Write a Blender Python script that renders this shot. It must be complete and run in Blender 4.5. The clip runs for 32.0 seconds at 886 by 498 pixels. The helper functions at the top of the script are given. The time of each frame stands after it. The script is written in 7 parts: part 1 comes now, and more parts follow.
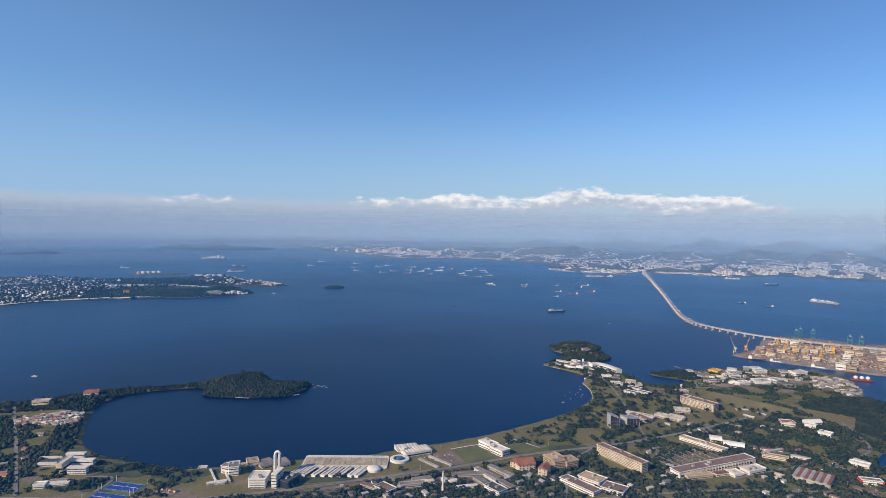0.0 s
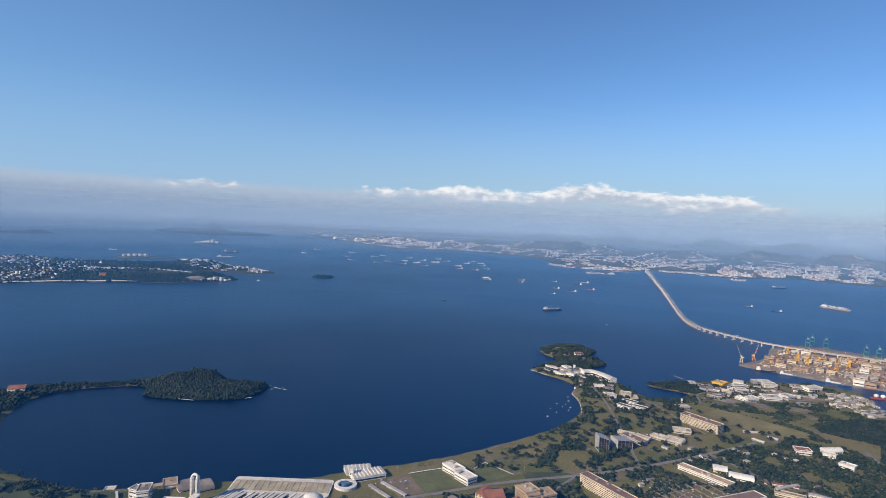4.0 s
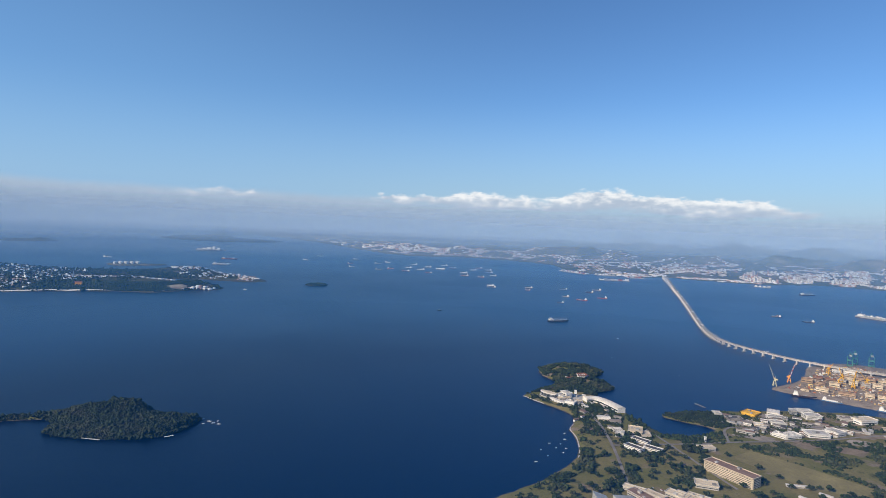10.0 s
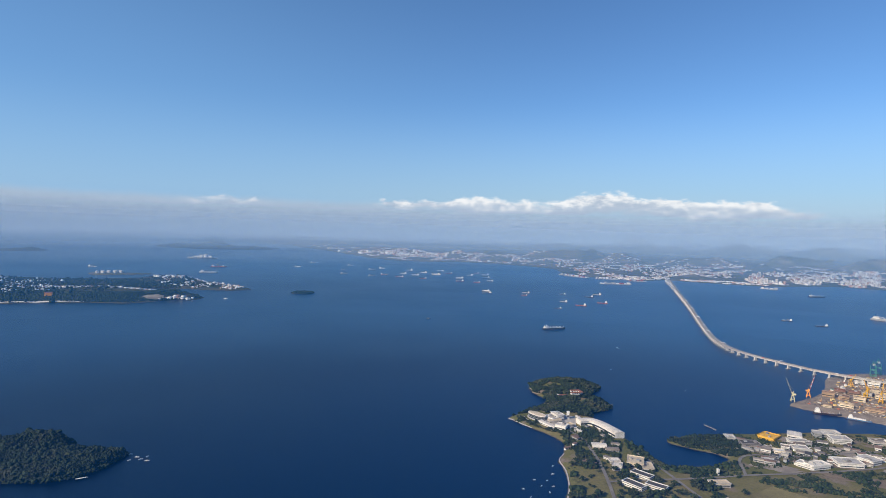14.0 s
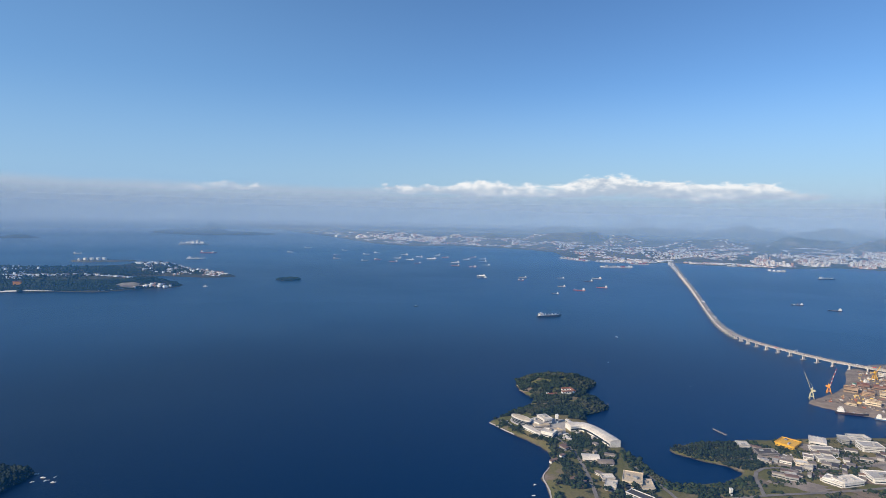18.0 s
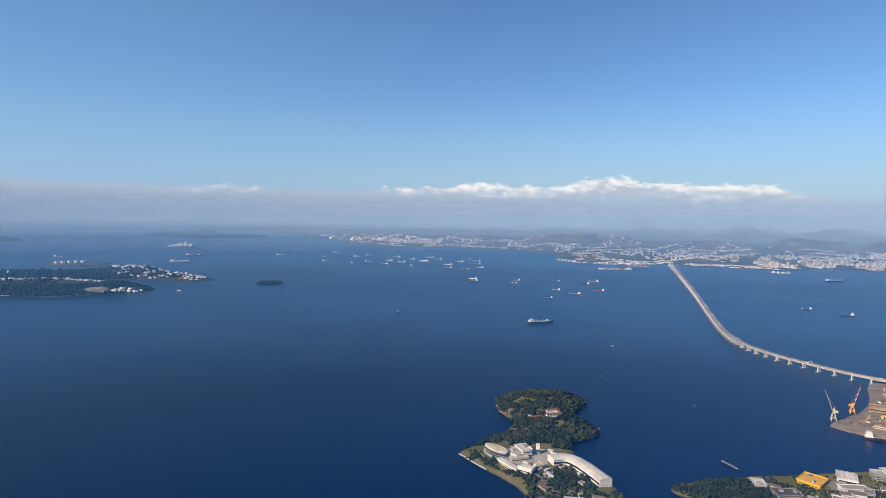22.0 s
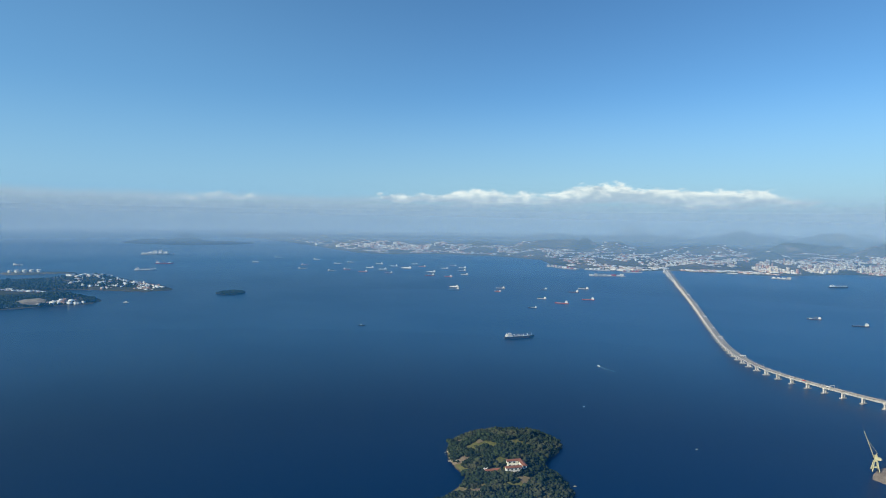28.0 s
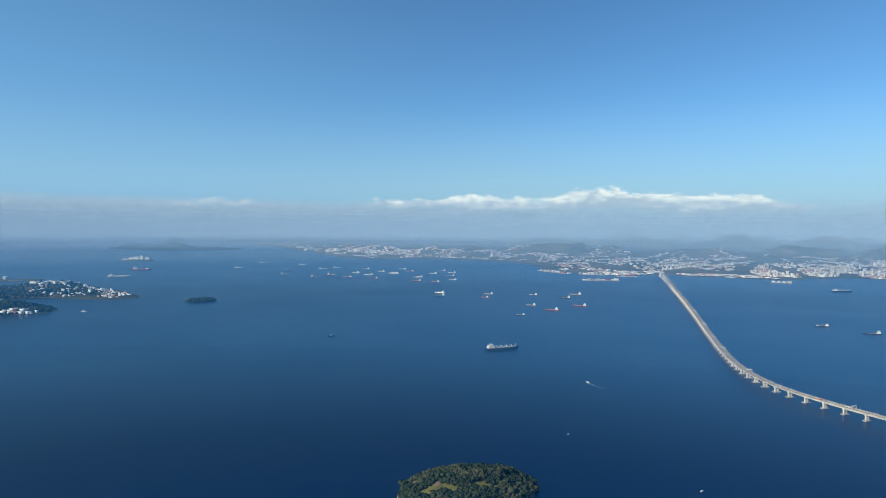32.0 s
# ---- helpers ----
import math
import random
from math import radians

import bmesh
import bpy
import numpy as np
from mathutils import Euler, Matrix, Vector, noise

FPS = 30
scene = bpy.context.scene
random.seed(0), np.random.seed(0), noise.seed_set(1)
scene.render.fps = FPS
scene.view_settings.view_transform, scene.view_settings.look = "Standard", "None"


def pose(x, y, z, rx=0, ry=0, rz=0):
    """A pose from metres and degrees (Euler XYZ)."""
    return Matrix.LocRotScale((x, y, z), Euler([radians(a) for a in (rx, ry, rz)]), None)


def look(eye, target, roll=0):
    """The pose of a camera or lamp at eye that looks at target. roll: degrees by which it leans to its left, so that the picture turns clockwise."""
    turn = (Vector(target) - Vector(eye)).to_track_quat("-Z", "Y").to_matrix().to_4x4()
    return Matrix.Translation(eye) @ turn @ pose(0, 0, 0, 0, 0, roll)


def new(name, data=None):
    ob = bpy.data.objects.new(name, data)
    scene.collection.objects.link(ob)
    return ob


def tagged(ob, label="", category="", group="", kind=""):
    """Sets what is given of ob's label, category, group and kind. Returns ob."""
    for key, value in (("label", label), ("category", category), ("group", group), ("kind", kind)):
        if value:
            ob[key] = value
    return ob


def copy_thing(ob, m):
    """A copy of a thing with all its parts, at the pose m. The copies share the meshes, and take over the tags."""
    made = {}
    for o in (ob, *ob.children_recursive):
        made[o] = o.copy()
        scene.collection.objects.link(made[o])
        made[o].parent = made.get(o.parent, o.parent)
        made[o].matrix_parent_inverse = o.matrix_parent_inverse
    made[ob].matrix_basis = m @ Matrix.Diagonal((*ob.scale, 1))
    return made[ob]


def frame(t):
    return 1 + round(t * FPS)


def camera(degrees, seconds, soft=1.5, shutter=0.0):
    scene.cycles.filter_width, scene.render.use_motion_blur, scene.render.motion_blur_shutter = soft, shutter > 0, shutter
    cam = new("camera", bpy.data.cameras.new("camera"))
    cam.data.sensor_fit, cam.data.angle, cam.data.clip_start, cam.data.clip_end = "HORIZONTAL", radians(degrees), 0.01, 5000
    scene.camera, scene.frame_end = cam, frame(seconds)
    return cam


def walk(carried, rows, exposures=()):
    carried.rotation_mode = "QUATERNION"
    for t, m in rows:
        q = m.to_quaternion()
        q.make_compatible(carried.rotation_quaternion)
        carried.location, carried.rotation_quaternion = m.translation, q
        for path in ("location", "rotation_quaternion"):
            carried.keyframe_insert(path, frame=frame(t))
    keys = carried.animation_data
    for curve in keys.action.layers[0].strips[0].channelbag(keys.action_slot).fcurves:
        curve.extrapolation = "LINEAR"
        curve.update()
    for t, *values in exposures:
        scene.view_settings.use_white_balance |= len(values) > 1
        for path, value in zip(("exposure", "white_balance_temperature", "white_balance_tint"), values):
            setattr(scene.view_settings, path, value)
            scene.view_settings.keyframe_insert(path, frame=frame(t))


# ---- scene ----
# A bay seen from a landing aircraft. The whole place stands at about one tenth of
# its true size, laid out to fit the camera's view, so that its far shores lie within the camera's reach.
cam = camera(75.0, 32.0, soft=0.6)
PATH = [
    (0, pose(-0.00, -0.00, 61.00, 87.97, -0.93, -0.00)),
    (0.5, pose(1.16, 3.00, 60.90, 87.62, -1.66, -0.09)),
    (1, pose(2.32, 6.00, 60.80, 87.45, -2.00, -0.21)),
    (1.5, pose(3.48, 8.99, 60.70, 87.32, -2.18, -0.21)),
    (2, pose(4.65, 11.99, 60.59, 87.25, -2.32, -0.13)),
    (2.5, pose(5.82, 14.97, 60.48, 87.22, -2.39, 0.06)),
    (3, pose(6.98, 17.96, 60.36, 87.26, -2.50, 0.20)),
    (3.5, pose(8.15, 20.94, 60.23, 87.19, -2.54, 0.36)),
    (5.5, pose(12.86, 32.75, 59.59, 87.07, -3.04, 0.60)),
    (6, pose(14.02, 35.69, 59.43, 87.25, -2.86, 0.72)),
    (6.5, pose(15.17, 38.63, 59.27, 87.23, -2.89, 0.91)),
    (7, pose(16.31, 41.57, 59.12, 87.23, -2.78, 1.06)),
    (7.5, pose(17.44, 44.51, 58.96, 87.34, -2.75, 1.27)),
    (8, pose(18.57, 47.46, 58.81, 87.52, -2.61, 1.42)),
    (8.5, pose(19.68, 50.41, 58.67, 87.67, -2.50, 1.50)),
    (9, pose(20.78, 53.36, 58.53, 87.80, -2.30, 1.64)),
    (9.5, pose(21.86, 56.33, 58.39, 87.74, -2.38, 1.79)),
    (10, pose(22.94, 59.30, 58.25, 87.70, -2.35, 2.02)),
    (10.5, pose(24.01, 62.27, 58.11, 87.61, -2.46, 2.10)),
    (11, pose(25.07, 65.25, 57.98, 87.58, -2.72, 2.10)),
    (11.5, pose(26.13, 68.23, 57.84, 87.48, -2.79, 1.93)),
    (12, pose(27.19, 71.21, 57.70, 87.55, -2.72, 1.83)),
    (12.5, pose(28.24, 74.19, 57.56, 87.66, -2.52, 1.83)),
    (13, pose(29.29, 77.16, 57.42, 87.95, -2.03, 1.90)),
    (13.5, pose(30.33, 80.14, 57.27, 88.13, -1.81, 2.03)),
    (14, pose(31.37, 83.11, 57.12, 88.20, -1.61, 2.22)),
    (14.5, pose(32.41, 86.07, 56.96, 88.35, -1.42, 2.33)),
    (16.5, pose(36.43, 97.84, 56.22, 88.12, -1.28, 2.58)),
    (17, pose(37.43, 100.77, 56.03, 87.67, -1.28, 2.58)),
    (17.5, pose(38.43, 103.71, 55.85, 87.18, -1.24, 2.52)),
    (18, pose(39.43, 106.64, 55.67, 86.64, -1.13, 2.47)),
    (18.5, pose(40.44, 109.56, 55.49, 86.35, -0.94, 2.38)),
    (19, pose(41.44, 112.49, 55.31, 86.38, -0.54, 2.42)),
    (19.5, pose(42.44, 115.41, 55.13, 86.44, -0.64, 2.52)),
    (20, pose(43.45, 118.33, 54.94, 86.47, -0.81, 2.61)),
    (20.5, pose(44.45, 121.24, 54.75, 86.52, -0.90, 2.56)),
    (21, pose(45.46, 124.15, 54.55, 86.60, -0.98, 2.55)),
    (21.5, pose(46.47, 127.05, 54.36, 86.78, -1.07, 2.54)),
    (22, pose(47.48, 129.96, 54.17, 86.85, -0.98, 2.48)),
    (22.5, pose(48.49, 132.86, 53.98, 86.96, -0.80, 2.43)),
    (23, pose(49.50, 135.77, 53.80, 87.03, -0.66, 2.39)),
    (23.5, pose(50.52, 138.68, 53.61, 87.05, -0.65, 2.38)),
    (24, pose(51.54, 141.59, 53.43, 87.14, -0.40, 2.40)),
    (24.5, pose(52.55, 144.51, 53.25, 87.22, -0.23, 2.43)),
    (25, pose(53.57, 147.43, 53.06, 87.35, -0.12, 2.51)),
    (25.5, pose(54.59, 150.36, 52.88, 87.41, -0.11, 2.58)),
    (27.5, pose(58.66, 162.20, 52.12, 87.39, -0.84, 2.13)),
    (28, pose(59.66, 165.18, 51.91, 87.52, -0.72, 2.00)),
    (28.5, pose(60.67, 168.16, 51.70, 87.59, -0.77, 1.92)),
    (29, pose(61.67, 171.14, 51.49, 87.67, -0.60, 1.83)),
    (29.5, pose(62.67, 174.11, 51.27, 87.71, -0.48, 1.84)),
    (30, pose(63.68, 177.09, 51.05, 87.74, -0.35, 1.89)),
    (30.5, pose(64.69, 180.06, 50.82, 87.78, -0.40, 1.88)),
    (31, pose(65.70, 183.02, 50.59, 87.84, -0.54, 1.86)),
    (31.5, pose(66.72, 185.99, 50.35, 87.92, -0.61, 1.74)),
    (32, pose(67.74, 188.95, 50.12, 88.03, -0.49, 1.61)),
]
walk(cam, PATH, [(0.0, 0.25, 5310, 10), (9.0, 0.26, 5210, 7), (18.0, 0.28, 5270, 7), (23.0, 0.29, 5460, 8), (25.0, 0.29, 5460, 8), (27.5, 0.28, 5100, -5), (32.0, 0.28, 5100, -5)])

# ---- world, sun, sky ----
SUN_EL, SUN_AZ = 30.0, 231.0
MIST_LOW, MIST_HIGH, VEIL = (0.385, 0.425, 0.425, 1), (0.44, 0.435, 0.42, 1), (0.34, 0.40, 0.425, 1)
MIST_EAST, STREAK, CLOUD_SHADE, CLOUD_TOP = (0.47, 0.485, 0.48, 1), (0.50, 0.49, 0.465, 1), (0.45, 0.44, 0.43, 1), (0.90, 0.77, 0.62, 1)
world = bpy.data.worlds.new("sky")
scene.world = world
world.use_nodes = True
wn, wl = world.node_tree.nodes, world.node_tree.links


def sky_node(kind, *given, op=None):
    """A node of the sky; given are sockets or numbers for its inputs in order."""
    n = wn.new("ShaderNode" + kind)
    if op:
        n.operation = op
    for i, v in enumerate(given):
        if v is None:
            continue
        if hasattr(v, "is_output"):
            wl.new(v, n.inputs[i])
        else:
            n.inputs[i].default_value = v
    return n


def calc(op, a, b=None):
    return sky_node("Math", a, b, op=op).outputs[0]


def sky_step(v, low, high):
    n = sky_node("MapRange", v, low, high)
    n.interpolation_type = "SMOOTHSTEP"
    return n.outputs[0]


sky = wn.new("ShaderNodeTexSky")
sky.sky_type = "NISHITA"
sky.sun_disc = False
sky.sun_elevation, sky.sun_rotation = radians(SUN_EL), radians(SUN_AZ)
sky.altitude, sky.air_density, sky.dust_density, sky.ozone_density = 500, 1.0, 0.3, 3.5
wn["Background"].inputs[1].default_value = 0.084
wl.new(sky.outputs[0], wn["Background"].inputs[0])

# a bank of low cumulus and mist lies along the horizon
way = wn.new("ShaderNodeTexCoord").outputs["Generated"]
axes = sky_node("SeparateXYZ", way).outputs
slope = calc("DIVIDE", axes[2], calc("SQRT", calc("ADD", calc("MULTIPLY", axes[0], axes[0]), calc("MULTIPLY", axes[1], axes[1]))))
turn = calc("ARCTAN2", axes[0], axes[1])
round_way = sky_node("CombineXYZ", turn, 0.0, slope).outputs[0]


def sky_noise(scale, lift, detail, rough=0.55):
    v = sky_node("VectorMath", round_way, (scale, 1.0, lift), op="MULTIPLY").outputs[0]
    n = wn.new("ShaderNodeTexNoise")
    n.inputs["Scale"].default_value, n.inputs["Detail"].default_value, n.inputs["Roughness"].default_value = 1.0, detail, rough
    wl.new(v, n.inputs["Vector"])
    return n.outputs["Fac"]


# the cumulus along the horizon: heading, slope, half width, half height, density
PUFFS = [
    (-0.001, 0.0433, 0.033, 0.0152, 0.95), (0.037, 0.0437, 0.030, 0.0132, 0.9), (0.095, 0.0423, 0.038, 0.0120, 0.85), (0.165, 0.0410, 0.029, 0.0122, 0.8),
    (0.205, 0.0510, 0.038, 0.0146, 1.0), (0.248, 0.0570, 0.032, 0.0144, 1.0), (0.296, 0.0470, 0.044, 0.0122, 0.85), (0.343, 0.0490, 0.038, 0.0104, 0.85),
    (0.372, 0.0325, 0.044, 0.0107, 0.62), (0.420, 0.0426, 0.041, 0.0132, 0.85), (0.458, 0.0440, 0.042, 0.0112, 0.85), (0.512, 0.0355, 0.048, 0.0085, 0.6),
    (-0.138, 0.0431, 0.023, 0.0079, 0.8), (-0.097, 0.0420, 0.027, 0.0068, 0.7), (-0.058, 0.0445, 0.029, 0.0073, 0.8), (-0.361, 0.0398, 0.030, 0.0074, 0.59),
    (-0.404, 0.0422, 0.019, 0.0080, 0.54), (-0.502, 0.0360, 0.014, 0.0067, 0.54), (-0.450, 0.0371, 0.023, 0.0069, 0.59),
]
bend = sky_node("VectorMath", sky_node("CombineXYZ", sky_noise(30.0, 70.0, 4.0), 0.0, sky_noise(33.0, 80.0, 4.0)).outputs[0], (0.5, 0.0, 0.5), op="SUBTRACT").outputs[0]
bent = sky_node("VectorMath", round_way, sky_node("VectorMath", bend, (0.06, 0.0, 0.026), op="MULTIPLY").outputs[0], op="ADD").outputs[0]
body, core = 0.0, 0.0
for cu, cv, ru, rv, dense in PUFFS:
    d = sky_node("VectorMath", sky_node("VectorMath", bent, (cu, 0.0, cv), op="SUBTRACT").outputs[0], (1 / ru, 0.0, 1 / rv), op="MULTIPLY").outputs[0]
    g = calc("MULTIPLY", calc("EXPONENT", calc("MULTIPLY", sky_node("VectorMath", d, d, op="DOT_PRODUCT").outputs["Value"], -1.0)), dense)
    body, core = calc("ADD", g, body), calc("ADD", calc("MULTIPLY", g, cv), core)
wisps = sky_noise(42.0, 105.0, 6.0, 0.64)
cloud = sky_step(calc("MULTIPLY", body, calc("ADD", -0.05, calc("MULTIPLY", wisps, 2.0))), 0.20, 0.66)
height = calc("DIVIDE", calc("SUBTRACT", slope, calc("DIVIDE", core, calc("ADD", body, 0.02))), 0.010)
relief = calc("SUBTRACT", sky_noise(34.0, 70.0, 6.0, 0.62), 0.5)
crown = sky_step(calc("ADD", height, calc("MULTIPLY", relief, 7.0)), -0.8, 1.7)
# a level layer of mist below, crisp on top in the west, melting into the sky in the east
broad = sky_noise(7.0, 0.0, 4.0)
fluff = sky_noise(40.0, 120.0, 5.0, 0.6)
top = calc("ADD", calc("ADD", 0.0450, calc("MULTIPLY", calc("SUBTRACT", broad, 0.5), 0.012)), calc("MULTIPLY", calc("SUBTRACT", fluff, 0.5), 0.006))
under = calc("SUBTRACT", top, slope)
east = sky_step(turn, -0.25, 0.42)
cover = sky_step(calc("DIVIDE", under, calc("ADD", 0.011, calc("MULTIPLY", east, 0.055))), -0.5, 1.0)
mist = wn.new("ShaderNodeMix")
mist.data_type = "RGBA"
wl.new(sky_step(slope, -0.01, 0.045), mist.inputs[0])
mist.inputs[6].default_value, mist.inputs[7].default_value = MIST_LOW, MIST_HIGH
bright_mist = wn.new("ShaderNodeMix")
bright_mist.data_type = "RGBA"
wl.new(calc("MULTIPLY", sky_step(turn, 0.0, 0.6), 0.8), bright_mist.inputs[0])
wl.new(mist.outputs[2], bright_mist.inputs[6])
bright_mist.inputs[7].default_value = MIST_EAST
streaks = wn.new("ShaderNodeMix")
streaks.data_type = "RGBA"
wl.new(calc("MULTIPLY", sky_step(sky_noise(9.0, 130.0, 4.0), 0.52, 0.72), 0.45), streaks.inputs[0])
wl.new(bright_mist.outputs[2], streaks.inputs[6])
streaks.inputs[7].default_value = STREAK
lit = wn.new("ShaderNodeMix")
lit.data_type = "RGBA"
wl.new(crown, lit.inputs[0])
lit.inputs[6].default_value, lit.inputs[7].default_value = CLOUD_SHADE, CLOUD_TOP
glow = sky_node("Background", streaks.outputs[2], 1.0)
cumulus = sky_node("Background", lit.outputs[2], 1.0)
veil_colour = sky_node("Background", VEIL, 1.0)
hazy = sky_node("MixShader", calc("MULTIPLY", sky_step(slope, 0.23, 0.01), 0.72), wn["Background"].outputs[0], veil_colour.outputs[0])
west_sky = sky_node("Background", (0.27, 0.43, 0.60, 1), 1.0)
west_part = calc("MULTIPLY", calc("MULTIPLY", sky_step(turn, 0.25, -0.6), sky_step(slope, 0.75, 0.1)), 0.32)
hazy = sky_node("MixShader", west_part, hazy.outputs[0], west_sky.outputs[0])
both = sky_node("MixShader", calc("MULTIPLY", cover, 0.9), hazy.outputs[0], glow.outputs[0])
both = sky_node("MixShader", calc("MULTIPLY", cloud, 0.92), both.outputs[0], cumulus.outputs[0])
wl.new(both.outputs[0], wn["World Output"].inputs["Surface"])

sun = new("sun", bpy.data.lights.new("sun", "SUN"))
sun.data.energy, sun.data.angle, sun.data.color = 5.0, radians(0.55), (1.0, 0.73, 0.43)
sun_way = Vector((math.sin(radians(SUN_AZ)) * math.cos(radians(SUN_EL)), math.cos(radians(SUN_AZ)) * math.cos(radians(SUN_EL)), math.sin(radians(SUN_EL))))
sun.matrix_world = look(sun_way * 300, (0, 0, 0))

# ---- materials ----
def link(m, a, b):
    m.node_tree.links.new(a, b)


def node(m, kind, **given):
    n = m.node_tree.nodes.new(kind)
    for key, value in given.items():
        n.inputs[key.replace("_", " ")].default_value = value
    return n


def mixed(m, fac, a, b, mode="MIX"):
    """A colour mix; a and b are colours or sockets, fac a number or a socket."""
    n = m.node_tree.nodes.new("ShaderNodeMix")
    n.data_type, n.blend_type = "RGBA", mode
    for i, v in ((0, fac), (6, a), (7, b)):
        if isinstance(v, (int, float)):
            n.inputs[i].default_value = v
        elif isinstance(v, tuple):
            n.inputs[i].default_value = (*v, 1)
        else:
            link(m, v, n.inputs[i])
    return n.outputs[2]


def grain(m, scale, low, high, detail=4.0, coords=None, rough=0.6):
    """Noise in world metres, stretched to 0..1 between low and high."""
    n = node(m, "ShaderNodeTexNoise", Scale=scale, Detail=detail, Roughness=rough)
    if coords is None:
        coords = m.node_tree.nodes.new("ShaderNodeNewGeometry").outputs["Position"]
    link(m, coords, n.inputs["Vector"])
    r = node(m, "ShaderNodeMapRange", From_Min=low, From_Max=high)
    link(m, n.outputs["Fac"], r.inputs["Value"])
    return r.outputs["Result"]


def material(name):
    m = bpy.data.materials.new(name)
    m.use_nodes = True
    return m, m.node_tree.nodes["Principled BSDF"]


def bump(m, b, height, strength, distance):
    n = node(m, "ShaderNodeBump", Strength=strength, Distance=distance)
    link(m, height, n.inputs["Height"])
    link(m, n.outputs["Normal"], b.inputs["Normal"])


def plain(name, colour, rough=0.7, metal=0.0, stain=0.25, fine=3.0, vary=0.12, relief=0.0):
    """A surface with fine grain, broad stains and a shift from object to object."""
    m, b = material(name)
    b.inputs["Roughness"].default_value, b.inputs["Metallic"].default_value = rough, metal
    dark = tuple(c * (1 - stain) for c in colour)
    light = tuple(min(1.0, c * (1 + stain * 0.35)) for c in colour)
    c = mixed(m, grain(m, fine * 0.12, 0.35, 0.65), dark, light)
    c = mixed(m, grain(m, fine, 0.3, 0.7), c, mixed(m, 1.0, c, (0.82, 0.81, 0.79), "MULTIPLY"))
    if vary:
        info = m.node_tree.nodes.new("ShaderNodeObjectInfo")
        r = node(m, "ShaderNodeMapRange", To_Min=1 - vary, To_Max=1 + vary * 0.4)
        link(m, info.outputs["Random"], r.inputs["Value"])
        h = node(m, "ShaderNodeHueSaturation")
        link(m, r.outputs["Result"], h.inputs["Value"])
        link(m, c, h.inputs["Color"])
        c = h.outputs["Color"]
    link(m, c, b.inputs["Base Color"])
    if relief:
        bump(m, b, grain(m, fine * 2, 0.2, 0.8), 0.5, relief)
    return m


def island_varied(name, colours, rough=0.75, spread=0.3):
    """For joined pieces: a colour for each piece out of a few, with a shift in value."""
    m, b = material(name)
    b.inputs["Roughness"].default_value = rough
    geo = m.node_tree.nodes.new("ShaderNodeNewGeometry")
    ramp = m.node_tree.nodes.new("ShaderNodeValToRGB")
    ramp.color_ramp.interpolation = "CONSTANT"
    while len(ramp.color_ramp.elements) < len(colours):
        ramp.color_ramp.elements.new(0.5)
    for i, c in enumerate(colours):
        ramp.color_ramp.elements[i].position = i / len(colours)
        ramp.color_ramp.elements[i].color = (*c, 1)
    link(m, geo.outputs["Random Per Island"], ramp.inputs["Fac"])
    c = mixed(m, grain(m, 2.5, 0.3, 0.7), ramp.outputs["Color"], mixed(m, 1.0, ramp.outputs["Color"], (1 - spread,) * 3, "MULTIPLY"))
    link(m, c, b.inputs["Base Color"])
    return m


def foliage(name, dark, light, dry=None):
    m, b = material(name)
    b.inputs["Roughness"].default_value = 0.85
    b.inputs["Specular IOR Level"].default_value = 0.2
    geo = m.node_tree.nodes.new("ShaderNodeNewGeometry")
    c = mixed(m, geo.outputs["Random Per Island"], dark, light)
    c = mixed(m, grain(m, 5.0, 0.35, 0.65), mixed(m, 1.0, c, (0.7, 0.72, 0.66), "MULTIPLY"), c)
    c = mixed(m, grain(m, 0.5, 0.38, 0.62, 3.0), mixed(m, 1.0, c, (0.62, 0.66, 0.64), "MULTIPLY"), mixed(m, 1.0, c, (1.18, 1.14, 1.02), "MULTIPLY"))
    if dry:
        c = mixed(m, grain(m, 0.16, 0.52, 0.74), c, dry)
    link(m, c, b.inputs["Base Color"])
    bump(m, b, grain(m, 6.0, 0.2, 0.8), 0.5, 0.08)
    return m


def water_material():
    m, b = material("bay_water")
    b.inputs["IOR"].default_value = 1.33
    b.inputs["Specular IOR Level"].default_value = 0.33
    b.inputs["Specular Tint"].default_value = (0.64, 1.0, 1.0, 1)
    pos = m.node_tree.nodes.new("ShaderNodeNewGeometry").outputs["Position"]
    split = m.node_tree.nodes.new("ShaderNodeSeparateXYZ")
    link(m, pos, split.inputs[0])
    # base colour goes from darker in the west to brighter in the east
    eastward = node(m, "ShaderNodeMapRange", From_Min=-60.0, From_Max=170.0)
    link(m, split.outputs["X"], eastward.inputs["Value"])
    deep = mixed(m, eastward.outputs["Result"], (0.0001, 0.0028, 0.0165), (0.0007, 0.0130, 0.064))
    c = mixed(m, grain(m, 0.006, 0.35, 0.65, 5.0), deep, mixed(m, 1.0, deep, (1.5, 1.3, 1.2), "MULTIPLY"))
    link(m, c, b.inputs["Base Color"])
    slick = grain(m, 0.012, 0.42, 0.62, 6.0)
    r = node(m, "ShaderNodeMapRange", To_Min=0.30, To_Max=0.325)
    link(m, slick, r.inputs["Value"])
    link(m, r.outputs["Result"], b.inputs["Roughness"])
    stretch = node(m, "ShaderNodeMapping", Rotation=(0, 0, 0.6), Scale=(1.0, 2.2, 1.0))
    link(m, pos, stretch.inputs["Vector"])
    waves = node(m, "ShaderNodeTexNoise", Scale=1.6, Detail=4.0, Roughness=0.6)
    link(m, stretch.outputs["Vector"], waves.inputs["Vector"])
    bump(m, b, waves.outputs["Fac"], 0.18, 0.2)
    return m


